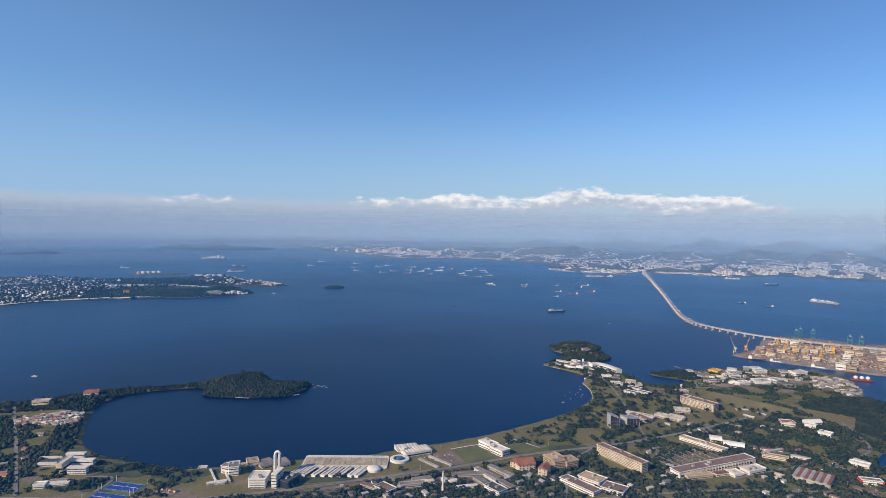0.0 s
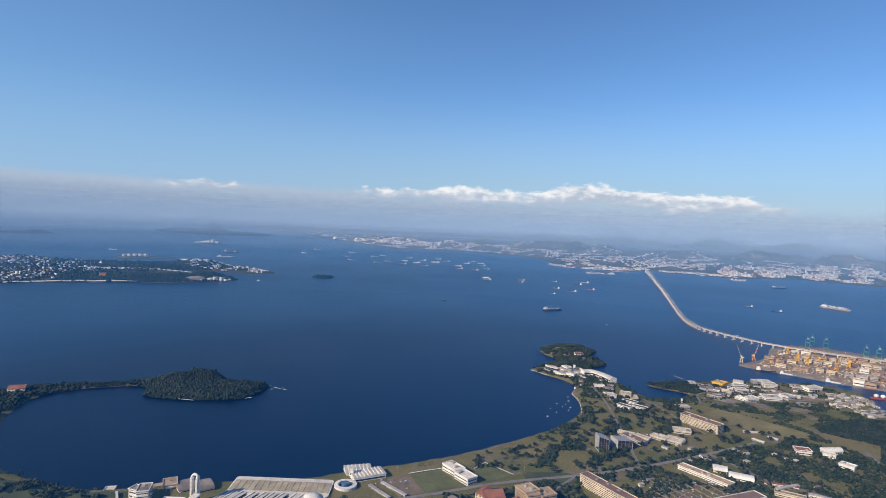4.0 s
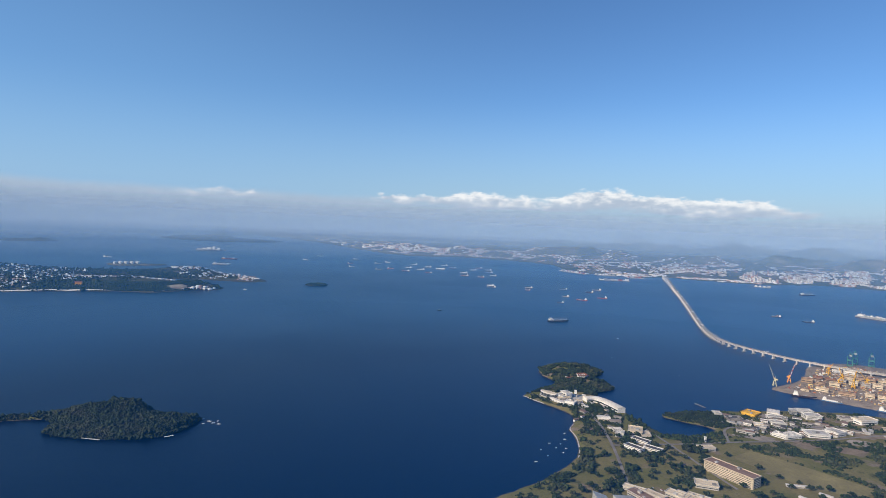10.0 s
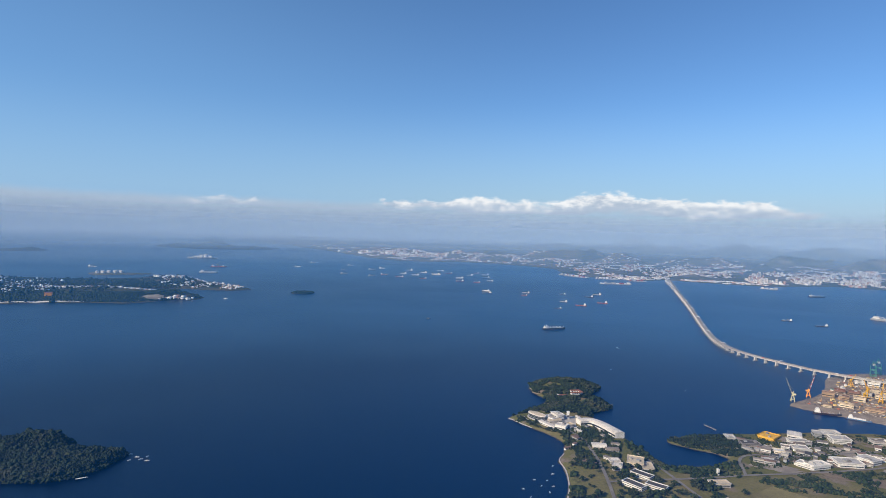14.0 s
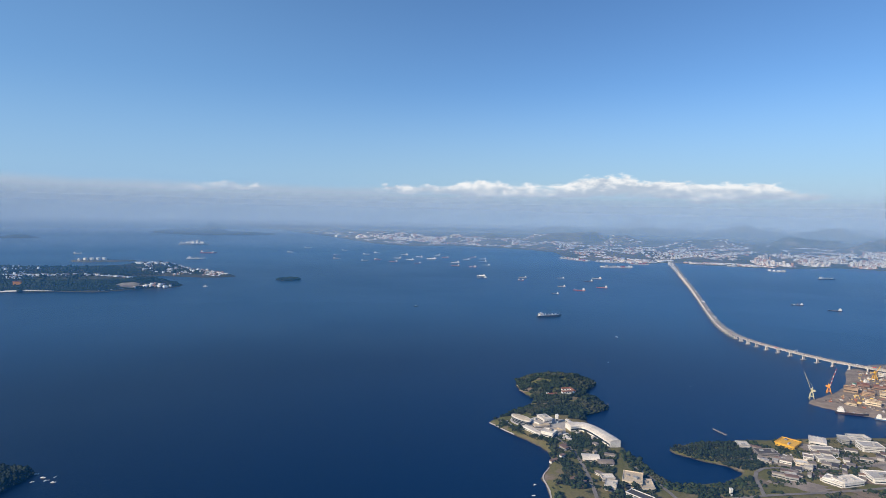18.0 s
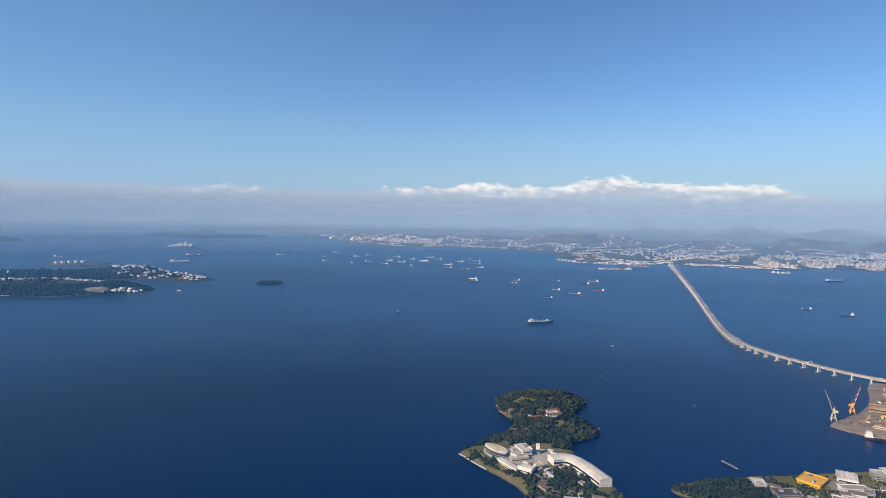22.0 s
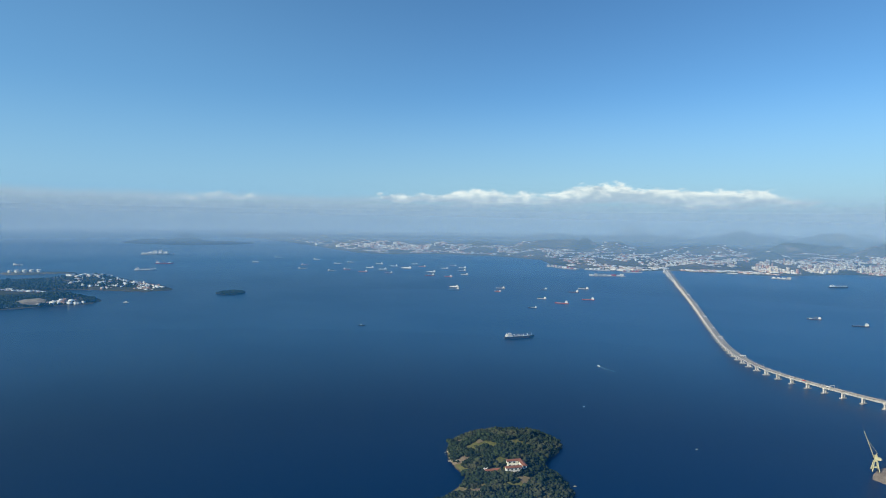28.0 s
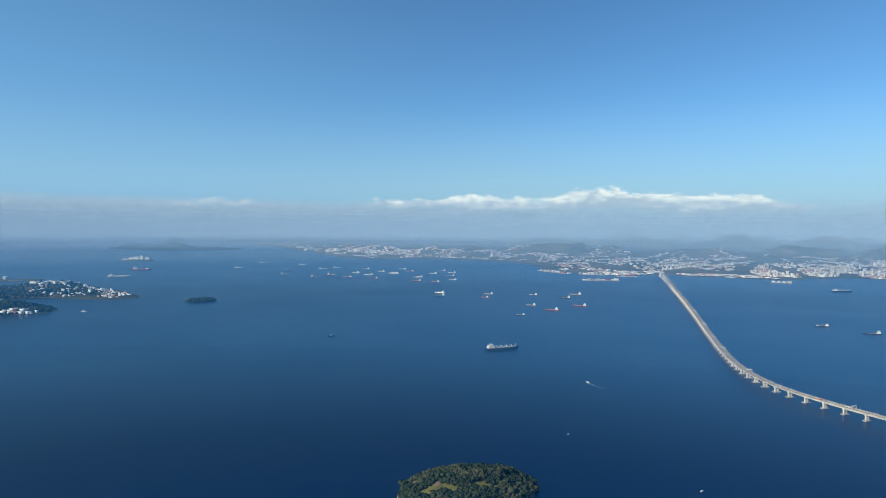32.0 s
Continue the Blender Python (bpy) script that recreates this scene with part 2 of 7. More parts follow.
def land_material(name, grass, dry, earth, wood, patch=0.05):
    """Grass with dry stretches, bare earth and dark scrub; a wet rocky rim at the shore."""
    m, b = material(name)
    b.inputs["Roughness"].default_value = 0.95
    b.inputs["Specular IOR Level"].default_value = 0.1
    pos = m.node_tree.nodes.new("ShaderNodeNewGeometry").outputs["Position"]
    c = mixed(m, grain(m, patch, 0.4, 0.62, 5.0), grass, dry)
    c = mixed(m, grain(m, patch * 2.3, 0.56, 0.66, 6.0), c, earth)
    c = mixed(m, grain(m, patch * 1.7, 0.60, 0.68, 7.0, None, 0.7), c, wood)
    c = mixed(m, grain(m, 1.6, 0.3, 0.7), c, mixed(m, 1.0, c, (0.66, 0.68, 0.62), "MULTIPLY"))
    split = m.node_tree.nodes.new("ShaderNodeSeparateXYZ")
    link(m, pos, split.inputs[0])
    rim = node(m, "ShaderNodeMapRange", From_Min=0.06, From_Max=0.2, To_Min=1.0, To_Max=0.0)
    link(m, split.outputs["Z"], rim.inputs["Value"])
    shore = mixed(m, grain(m, 0.8, 0.4, 0.6), (0.05, 0.047, 0.034), (0.15, 0.13, 0.09))
    c = mixed(m, rim.outputs["Result"], c, shore)
    link(m, c, b.inputs["Base Color"])
    bump(m, b, grain(m, 1.2, 0.2, 0.8), 0.6, 0.15)
    return m


WATER = water_material()
CAMPUS = land_material("campus_ground", (0.150, 0.150, 0.050), (0.225, 0.19, 0.085), (0.25, 0.20, 0.15), (0.036, 0.048, 0.028))
CITY_LAND = land_material("town_ground", (0.05, 0.06, 0.032), (0.09, 0.085, 0.055), (0.19, 0.155, 0.12), (0.026, 0.038, 0.02), 0.03)
HILLS = land_material("hill_ground", (0.125, 0.122, 0.070), (0.215, 0.18, 0.12), (0.28, 0.22, 0.155), (0.055, 0.070, 0.036), 0.014)
WOODED = land_material("wooded_slope", (0.035, 0.048, 0.03), (0.055, 0.06, 0.04), (0.09, 0.08, 0.06), (0.022, 0.034, 0.022), 0.014)
WOODS = foliage("dark_leaves", (0.022, 0.038, 0.019), (0.052, 0.074, 0.033), (0.082, 0.084, 0.045))
MANGROVE = foliage("mangrove_leaves", (0.017, 0.031, 0.021), (0.042, 0.060, 0.034), (0.066, 0.066, 0.040))
SCRUB = foliage("hill_scrub_leaves", (0.014, 0.028, 0.017), (0.046, 0.064, 0.031), (0.088, 0.086, 0.046))
BARK = plain("bark", (0.09, 0.065, 0.045), 0.95)
CONCRETE = plain("pale_concrete", (0.50, 0.47, 0.43), 0.85, relief=0.02)
GREY = plain("grey_concrete", (0.30, 0.28, 0.26), 0.85)
ASPHALT = plain("asphalt", (0.24, 0.22, 0.19), 0.9, vary=0.05)
WHITE = plain("white_paint", (0.86, 0.83, 0.77), 0.6, stain=0.15, vary=0.08)
CREAM = plain("cream_render", (0.72, 0.61, 0.44), 0.8)
TAN = plain("tan_render", (0.52, 0.38, 0.24), 0.85)
BROWN = plain("brown_cladding", (0.24, 0.16, 0.12), 0.85)
ROOF_GREY = plain("weathered_roof", (0.30, 0.26, 0.22), 0.85, stain=0.4)
ROOF_WHITE = plain("white_sheet_roof", (0.83, 0.77, 0.68), 0.55, stain=0.2)
ROOF_DULL = plain("dull_sheet_roof", (0.56, 0.53, 0.49), 0.6, stain=0.35)
ROOF_TILE = plain("red_roof_tiles", (0.30, 0.125, 0.075), 0.9, stain=0.35)
ROOF_DARK = plain("dark_roof", (0.09, 0.085, 0.08), 0.8)
YELLOW = plain("yellow_paint", (0.80, 0.46, 0.02), 0.55, stain=0.12)
RED = plain("red_paint", (0.55, 0.06, 0.03), 0.6)
ORANGE = plain("orange_paint", (0.82, 0.36, 0.05), 0.6)
BLUE = plain("blue_court", (0.02, 0.055, 0.30), 0.8, stain=0.12, vary=0)
COURT_GREEN = plain("court_surround", (0.10, 0.24, 0.20), 0.85, vary=0)
GREEN_STEEL = plain("green_steel", (0.10, 0.27, 0.20), 0.6)
STEEL = plain("painted_steel", (0.45, 0.45, 0.43), 0.5)
HULL_DARK = plain("dark_hull", (0.035, 0.035, 0.045), 0.5)
HULL_RED = plain("red_hull", (0.34, 0.085, 0.06), 0.55)
DECK_RED = plain("oxide_deck", (0.26, 0.13, 0.10), 0.8)
ISLAND_TOWN = island_varied("island_house_walls", [(0.82, 0.82, 0.80), (0.76, 0.74, 0.70), (0.38, 0.25, 0.19), (0.85, 0.85, 0.84), (0.5, 0.46, 0.42)])
ROCK = plain("bare_rock_face", (0.33, 0.285, 0.21), 0.95, stain=0.4, fine=0.9, vary=0)
HULL_BLUE = plain("blue_hull", (0.09, 0.18, 0.32), 0.5)
GLASS = plain("window_glass", (0.035, 0.05, 0.065), 0.12, stain=0.3)
TURF = plain("mown_turf", (0.135, 0.145, 0.045), 0.95, stain=0.3, fine=1.2, vary=0)
DUST = plain("dusty_paving", (0.36, 0.31, 0.25), 0.95, stain=0.35, fine=1.6, vary=0)
SAND = plain("bare_earth", (0.26, 0.20, 0.13), 0.95, stain=0.3)
ROOF_PANEL = plain("beige_roof_panel", (0.55, 0.46, 0.28), 0.5, stain=0.3)
PORT_LIGHT = plain("port_shed", (0.46, 0.33, 0.21), 0.8, stain=0.35)
FAR_TOWN = island_varied("far_town_walls", [(0.86, 0.80, 0.70), (0.76, 0.66, 0.52), (0.87, 0.83, 0.75), (0.56, 0.46, 0.37), (0.50, 0.30, 0.20), (0.82, 0.76, 0.67)])
TERRACOTTA_TOWN = island_varied("old_town_walls", [(0.70, 0.66, 0.60), (0.46, 0.25, 0.16), (0.55, 0.46, 0.38), (0.78, 0.76, 0.72), (0.30, 0.26, 0.23)])
CONTAINERS = island_varied("stacked_goods", [(0.50, 0.34, 0.17), (0.34, 0.13, 0.07), (0.42, 0.35, 0.28), (0.66, 0.47, 0.16), (0.10, 0.09, 0.09), (0.70, 0.66, 0.58), (0.16, 0.12, 0.10)])
FOAM = plain("foam", (0.20, 0.29, 0.35), 0.8, stain=0.3, vary=0)

# ---- large structure: water, land, hills ----
def smooth_line(pts, rounds=2, closed=True):
    pts = np.array(pts, float)
    for _ in range(rounds):
        nxt = np.roll(pts, -1, 0) if closed else pts[1:]
        cur = pts if closed else pts[:-1]
        out = np.empty((2 * len(cur), 2))
        out[0::2], out[1::2] = cur * 0.75 + nxt * 0.25, cur * 0.25 + nxt * 0.75
        pts = out if closed else np.vstack([pts[:1], out, pts[-1:]])
    return pts


def inside_distance(x, y, line):
    """Distance to a closed line, positive inside."""
    best = np.full(x.shape, 1e9)
    odd = np.zeros(x.shape, bool)
    for (ax, ay), (bx, by) in zip(line, np.roll(line, -1, 0)):
        dx, dy = bx - ax, by - ay
        s = np.clip(((x - ax) * dx + (y - ay) * dy) / (dx * dx + dy * dy + 1e-12), 0, 1)
        best = np.minimum(best, np.hypot(x - ax - s * dx, y - ay - s * dy))
        if dy:
            odd ^= ((ay > y) != (by > y)) & (x < ax + (y - ay) / dy * dx)
    return np.where(odd, best, -best)


def waves2(x, y, scale, seed, octaves=4):
    """Cheap smooth noise from turned sines, about -1..1."""
    rng = np.random.RandomState(seed)
    out, amp, total = np.zeros_like(x), 1.0, 0.0
    for o in range(octaves):
        for _ in range(3):
            a, p = rng.uniform(0, 6.28, 2)
            k = 6.28 / scale * 2 ** o * rng.uniform(0.8, 1.25)
            out = out + amp * np.sin(k * (x * math.cos(a) + y * math.sin(a)) + p + 0.8 * np.sin(k * 0.6 * (y * math.cos(a) - x * math.sin(a))))
        total += 3 * amp * 0.6
        amp *= 0.5
    return out / total


def mesh_object(name, verts, faces, mat, smooth=False):
    me = bpy.data.meshes.new(name)
    me.from_pydata([tuple(v) for v in verts], [], faces)
    me.materials.append(mat)
    if smooth:
        me.polygons.foreach_set("use_smooth", [True] * len(me.polygons))
    me.update()
    return new(name, me)


class Land:
    """A body of land whose shore is a smoothed outline; height(x, y, d) adds relief."""

    def __init__(self, name, outline, step, height, mat, label, rough=0.35, edge=0.5, bounds=None):
        self.line = smooth_line(outline)
        rng = np.random.RandomState(len(outline))
        self.line = self.line + rng.uniform(-rough, rough, self.line.shape)
        self.height, self.edge = height, edge
        lo, hi = self.line.min(0) - 2 * step, self.line.max(0) + 2 * step
        if bounds:
            lo, hi = np.maximum(lo, bounds[:2]), np.minimum(hi, bounds[2:])
        nx, ny = int((hi[0] - lo[0]) / step) + 1, int((hi[1] - lo[1]) / step) + 1
        xs, ys = np.linspace(lo[0], hi[0], nx), np.linspace(lo[1], hi[1], ny)
        gx, gy = np.meshgrid(xs, ys)
        d = inside_distance(gx, gy, self.line)
        gz = self.level(gx, gy, d)
        keep = d > -2.5 * step
        index = np.full(keep.shape, -1)
        index[keep] = np.arange(keep.sum())
        verts = np.column_stack([gx[keep], gy[keep], gz[keep]])
        q = keep[:-1, :-1] & keep[1:, :-1] & keep[:-1, 1:] & keep[1:, 1:]
        faces = np.column_stack([index[:-1, :-1][q], index[:-1, 1:][q], index[1:, 1:][q], index[1:, :-1][q]])
        self.ob = mesh_object(name, verts, faces.tolist(), mat, True)
        tagged(self.ob, label, "land", kind="structure")

    def level(self, x, y, d):
        base = self.edge * np.tanh(d / 1.6)
        return np.where(d > 0, base + self.height(x, y, np.maximum(d, 0)), np.maximum(base * 2, -1.5)) - far_drop(x, y)

    def at(self, x, y):
        x, y = np.atleast_1d(np.asarray(x, float)), np.atleast_1d(np.asarray(y, float))
        return self.level(x, y, inside_distance(x, y, self.line))


def hump(x, y, cx, cy, rx, ry, turn=0.0):
    c, s = math.cos(turn), math.sin(turn)
    u, v = ((x - cx) * c + (y - cy) * s) / rx, (-(x - cx) * s + (y - cy) * c) / ry
    return np.exp(-(u * u + v * v))


# the water reaches the horizon, bending down with the earth far out
def far_drop(x, y):
    return np.maximum(np.hypot(x - 60, y - 150) - 1000, 0) ** 2 / 800000


rings = [0, 60, 120, 200, 320, 500, 800, 1000, 1300, 1700, 2100, 2600, 3300, 4100, 5150]
wv, wf, seg = [(60.0, 150.0, 0.0)], [], 96
for i, r in enumerate(rings[1:]):
    wv += [(60 + r * math.cos(6.28318531 * k / seg), 150 + r * math.sin(6.28318531 * k / seg), -max(r - 1000, 0) ** 2 / 800000) for k in range(seg)]
    for k in range(seg):
        a, b = 1 + i * seg + k, 1 + i * seg + (k + 1) % seg
        wf.append((0, a, b) if i == 0 else (a - seg, a, b, b - seg))
tagged(mesh_object("water", wv, wf, WATER), "deep blue bay water with fine ripples", "water", kind="structure")

LAND_EDGE = [(126, 161), (119, 155), (116, 149), (125, 140), (145, 120), (160, 60), (160, -60), (-260, -60), (-260, 140), (-200, 165)]
SPIT = [(-147, 190), (-139, 194), (-132, 199), (-127, 204), (-120, 209), (-109, 213), (-96, 216.5), (-90, 219.5), (-84, 224), (-77, 227.5), (-70, 228), (-66.5, 225.4), (-66, 223.2), (-60, 223), (-54.5, 222.4), (-49.3, 220), (-50.3, 213), (-52, 208), (-55, 205), (-60, 203), (-71, 201.8), (-79, 202.3), (-84.5, 203.6), (-85.5, 208), (-88, 214)]
BAY = [(-98, 212), (-108, 207), (-113, 200.5), (-114.4, 195), (-112.6, 186), (-108, 176), (-102, 164), (-97.6, 155.7), (-92, 152), (-87, 149), (-81, 146.7), (-75, 144.4), (-67, 142.3), (-61, 142.2), (-57, 143), (-52, 144.6), (-45, 147), (-36, 149.6), (-20, 151.8), (-12, 156.4), (-3, 160.6), (7, 165.4), (15.5, 170), (25, 176.7), (33, 183), (42, 190.7), (49, 198.4), (54.5, 206)]
WEST_SHORE = [(56.2, 212), (57, 220), (56.8, 224), (56, 228), (58.5, 232.6), (60, 239), (59, 243.6), (56, 247), (52, 252), (48.8, 256.2), (46, 260), (47, 262), (49.5, 264.5), (54, 269), (58, 274.6), (61, 280.8), (59.5, 284.4), (58, 288.3), (56.8, 292.4), (56.4, 297.2)]
NORTH_SHORE = [(58, 302), (64, 307.5), (74, 310), (81.5, 307), (84, 299), (81, 293.8), (77.6, 289.8), (78.3, 285.5), (80.5, 282.6), (82, 277), (81.4, 273.5), (78, 271), (74.4, 269), (72.8, 265), (73.8, 259.3), (76, 252)]
INLET = [(77.9, 248), (78.7, 244.5), (80, 240.8), (81.2, 235.7), (82, 230.4), (83.5, 227.7), (86.7, 226.7), (93, 228.5), (98, 230.5), (101.5, 233.7), (99.7, 237), (97, 238.2), (93.3, 240.5), (90, 243), (88.5, 245.5), (91, 248), (97, 249.7), (102, 251.6), (107, 253), (113, 254), (121, 255.3), (130, 256.5), (140, 258.4), (150, 259), (159, 258.4), (165, 256), (171, 251.5), (174, 246), (170, 236), (165, 226), (159.2, 214.5), (165, 203), (160, 188), (146, 172)]


def campus_height(x, y, d):
    z = 0.35 * (1 - np.exp(-d / 6)) + 0.12 * waves2(x, y, 40, 3)  * np.clip(d / 8, 0, 1)
    z = z + (1.9 * hump(x, y, -80, 219.5, 8, 4.5, 0.35) + 1.9 * hump(x, y, -72.5, 223.5, 6.5, 3.4, 0.1) + 0.9 * hump(x, y, -65, 212, 12, 6) + 0.5 * hump(x, y, -56, 216, 4, 4)) * np.clip(d / 2.2, 0, 1) * (1 + 0.25 * waves2(x, y, 9, 21))
    z = z + 2.0 * hump(x, y, 69, 298, 11, 7) * np.clip(d / 5, 0, 1) + 1.5 * hump(x, y, 71, 280, 8, 7) * np.clip(d / 5, 0, 1)
    return np.maximum(z, -0.2 * np.tanh(d))


campus = Land("ground", LAND_EDGE + SPIT + BAY + WEST_SHORE + NORTH_SHORE + INLET, 1.3, campus_height, CAMPUS,
              "low green island with lawns, bare patches and a ragged shore")

PORT_LINE = [(143.5, 287), (149, 280), (160, 271.5), (171, 262.5), (182, 255), (200, 243), (260, 220), (420, 190), (420, 330), (300, 318), (240, 318), (219, 336), (208, 342.5), (184, 331), (174, 313), (166, 303), (158, 296)]
port = Land("ground_port", PORT_LINE, 2.0, lambda x, y, d: 0.0 * d, plain("port_apron", (0.29, 0.24, 0.19), 0.9, stain=0.35, vary=0), "paved shipyard apron on a straight quay", 0.05)

GOVERNOR = [(-480, 380), (-330, 398), (-316, 411), (-310, 430), (-298, 446), (-266, 464), (-226, 477), (-213, 476), (-205, 477), (-194, 490), (-186, 502), (-170, 508), (-168, 518), (-175, 532), (-194, 545), (-222, 553), (-247, 563), (-240, 577), (-212, 580), (-190, 576), (-174, 574), (-156, 585), (-158, 594), (-188, 624), (-215, 642), (-250, 672), (-280, 690), (-310, 650), (-350, 620), (-390, 632), (-480, 640), (-620, 560), (-640, 420)]


def governor_height(x, y, d):
    z = 1.2 * (1 - np.exp(-d / 8)) + 0.8 * waves2(x, y, 90, 5) * np.clip(d / 15, 0, 1)
    z = z + 1.6 * hump(x, y, -225, 508, 34, 18, 0.3) * np.clip(d / 14, 0, 1) + 2.4 * hump(x, y, -255, 538, 34, 9, 0.12) * np.clip(d / 6, 0, 1) + 3.6 * hump(x, y, -193, 516, 14, 11) * np.clip(d / 10, 0, 1)
    return z + 5 * hump(x, y, -330, 500, 30, 26) * np.clip(d / 15, 0, 1) + 3.5 * hump(x, y, -262, 640, 26, 22) * np.clip(d / 12, 0, 1) + 6 * hump(x, y, -390, 560, 40, 30)


governor = Land("ground_far_island", GOVERNOR, 4.0, governor_height, CITY_LAND, "hilly built-up island with a wooded cape", 1.0, 0.4)
islet = Land("ground_islet", [(-119, 573), (-113, 568), (-106, 566), (-100, 570), (-97, 579), (-103, 586), (-112, 583)], 1.5, lambda x, y, d: 0.5 * (1 - np.exp(-d / 4)), WOODED, "small dark wooded islet in the bay", 0.5)
tank_islet = Land("ground_tank_islet", [(-381, 696), (-366, 682), (-350, 678), (-330, 694), (-312, 708), (-318, 716), (-350, 712), (-372, 712)], 2.5, lambda x, y, d: 0.8 * (1 - np.exp(-d / 4)), HILLS, "low islet with a tank depot", 0.5)
Land("ground_leisure_island", [(-800, 1560), (-690, 1440), (-583, 1380), (-505, 1400), (-420, 1480), (-450, 1580), (-560, 1680), (-700, 1680)], 12.0,
               lambda x, y, d: (21 * hump(x, y, -588, 1500, 15, 22) + 9 * hump(x, y, -600, 1500, 60, 50) + 7 * hump(x, y, -690, 1520, 70, 50) + 5 * hump(x, y, -500, 1470, 70, 40)) * (1 + 0.25 * waves2(x, y, 60, 4)) * np.clip(d / 30, 0, 1), WOODED, "hazy hilly island far out in the bay", 4.0)
Land("ground_side_islet", [(-838, 1075), (-795, 1062), (-768, 1085), (-742, 1122), (-752, 1150), (-790, 1140), (-830, 1115)], 8.0,
                  lambda x, y, d: (6 * hump(x, y, -762, 1112, 20, 22) + 3.0 * hump(x, y, -800, 1095, 28, 20)) * np.clip(d / 15, 0, 1), WOODED, "hazy low wooded islet", 2.0)

FAR_SHORE = [(-900, 2400), (-650, 2050), (-430, 1715), (-272, 1440), (-177, 1262), (-135, 1180), (-70, 1118), (20, 1160), (87, 1130), (127, 1095), (172, 1047), (176, 960), (186, 905), (212, 850), (250, 838), (282, 848), (300, 862), (330, 836), (365, 812), (405, 800), (440, 812), (500, 836), (540, 800), (560, 770), (640, 742), (800, 700), (1100, 640), (1500, 560), (2600, 500), (3900, 700), (4300, 1700), (3700, 3000), (2600, 4000), (1200, 4500), (-600, 4600), (-1500, 3700)]


def far_height(x, y, d):
    rng = np.random.RandomState(8)
    z = 1.2 * (1 - np.exp(-d / 25)) + 3 * np.clip(waves2(x, y, 260, 11), 0, 1) * np.clip(d / 80, 0, 1) * np.clip((2600 - y) / 900, 0, 1)
    for cx, cy, rx, ry, h in FAR_HUMPS:
        z = z + 0.85 * h * hump(x, y, cx, cy, rx, ry, rng.uniform(-0.6, 0.6)) * (1 + 0.45 * waves2(x, y, rx * 1.6, int(abs(cx)) % 97)) * np.clip(d / 40, 0, 1)
    return z * (1 + 0.30 * waves2(x, y, 110, 23, 2))


# hills behind the far town: centre, half widths, height
FAR_HUMPS = [
    (254, 1375, 54, 38, 24), (192, 1384, 48, 34, 12), (89, 1461, 58, 41, 12), (326, 1412, 34, 24, 23), (357, 1281, 35, 25, 22),
    (422, 930, 24, 20, 7), (354, 1053, 9, 8, 11), (514, 1039, 29, 20, 12), (535, 1196, 51, 35, 16), (533, 908, 13, 10, 8),
    (791, 1330, 68, 48, 19), (700, 1326, 57, 40, 15), (766, 1167, 49, 34, 20), (844, 1172, 59, 41, 24), (468, 1214, 41, 29, 12),
    (960, 1100, 70, 40, 26), (-95, 1345, 70, 55, 11), (20, 1280, 60, 50, 9), (110, 1240, 60, 50, 10), (190, 1130, 45, 45, 9), (235, 960, 30, 26, 6),
    (300, 960, 26, 24, 7), (352, 900, 20, 16, 5), (470, 900, 34, 26, 8), (600, 850, 46, 34, 8), (720, 830, 50, 40, 9), (640, 970, 60, 40, 11), (-180, 1480, 80, 60, 12), (-300, 1700, 90, 70, 16),
]
FAR_HUMPS += [
    (898, 3020, 111, 78, 52), (1035, 2763, 88, 62, 36), (1251, 2782, 46, 35, 46), (1208, 2746, 125, 87, 14), (1110, 2184, 74, 52, 21),
    (1601, 2827, 72, 50, 12), (1118, 1834, 81, 56, 21), (1353, 2038, 81, 57, 22), (1564, 2132, 113, 79, 30), (1532, 1901, 100, 70, 40),
    (836, 3347, 124, 87, 6), (1552, 1751, 106, 74, 40), (1900, 1700, 140, 90, 45), (2300, 1500, 200, 120, 50),
]
ridges = random.Random(19)
for k in range(40):
    a, r = 0.12 + 0.016 * k + ridges.uniform(-0.02, 0.02), ridges.uniform(1750, 3100)
    w = ridges.uniform(80, 190)
    FAR_HUMPS.append((50 + r * math.sin(a), 140 + r * math.cos(a), w, w * 0.6, ridges.uniform(5, 17)))
far_land = Land("ground_far_shore", FAR_SHORE, 12.0, far_height, HILLS, "far built-up shore with hazy hills", 3.0, 0.6)

# ---- building helpers ----
FOOTPRINTS = []


def taken(x, y, gap=0.5):
    return any(math.hypot(x - fx, y - fy) < r + gap for fx, fy, r in FOOTPRINTS)


def mesh_of(name, verts, faces, mat, smooth=False):
    me = bpy.data.meshes.new(name)
    me.from_pydata(verts, [], faces)
    me.materials.append(mat)
    if smooth:
        me.polygons.foreach_set("use_smooth", [True] * len(me.polygons))
    return me


def box_mesh(name, sx, sy, sz, mat, cx=0.0, cy=0.0, z=0.0, taper=1.0):
    """A box standing on z, with lightly cut vertical edges."""
    c = min(sx, sy) * 0.06
    hx, hy = sx / 2, sy / 2
    ring = [(-hx + c, -hy), (hx - c, -hy), (hx, -hy + c), (hx, hy - c), (hx - c, hy), (-hx + c, hy), (-hx, hy - c), (-hx, -hy + c)]
    verts = [(cx + x, cy + y, z) for x, y in ring] + [(cx + x * taper, cy + y * taper, z + sz) for x, y in ring]
    faces = [tuple(range(7, -1, -1)), tuple(range(8, 16))] + [(i, (i + 1) % 8, 8 + (i + 1) % 8, 8 + i) for i in range(8)]
    return mesh_of(name, verts, faces, mat)


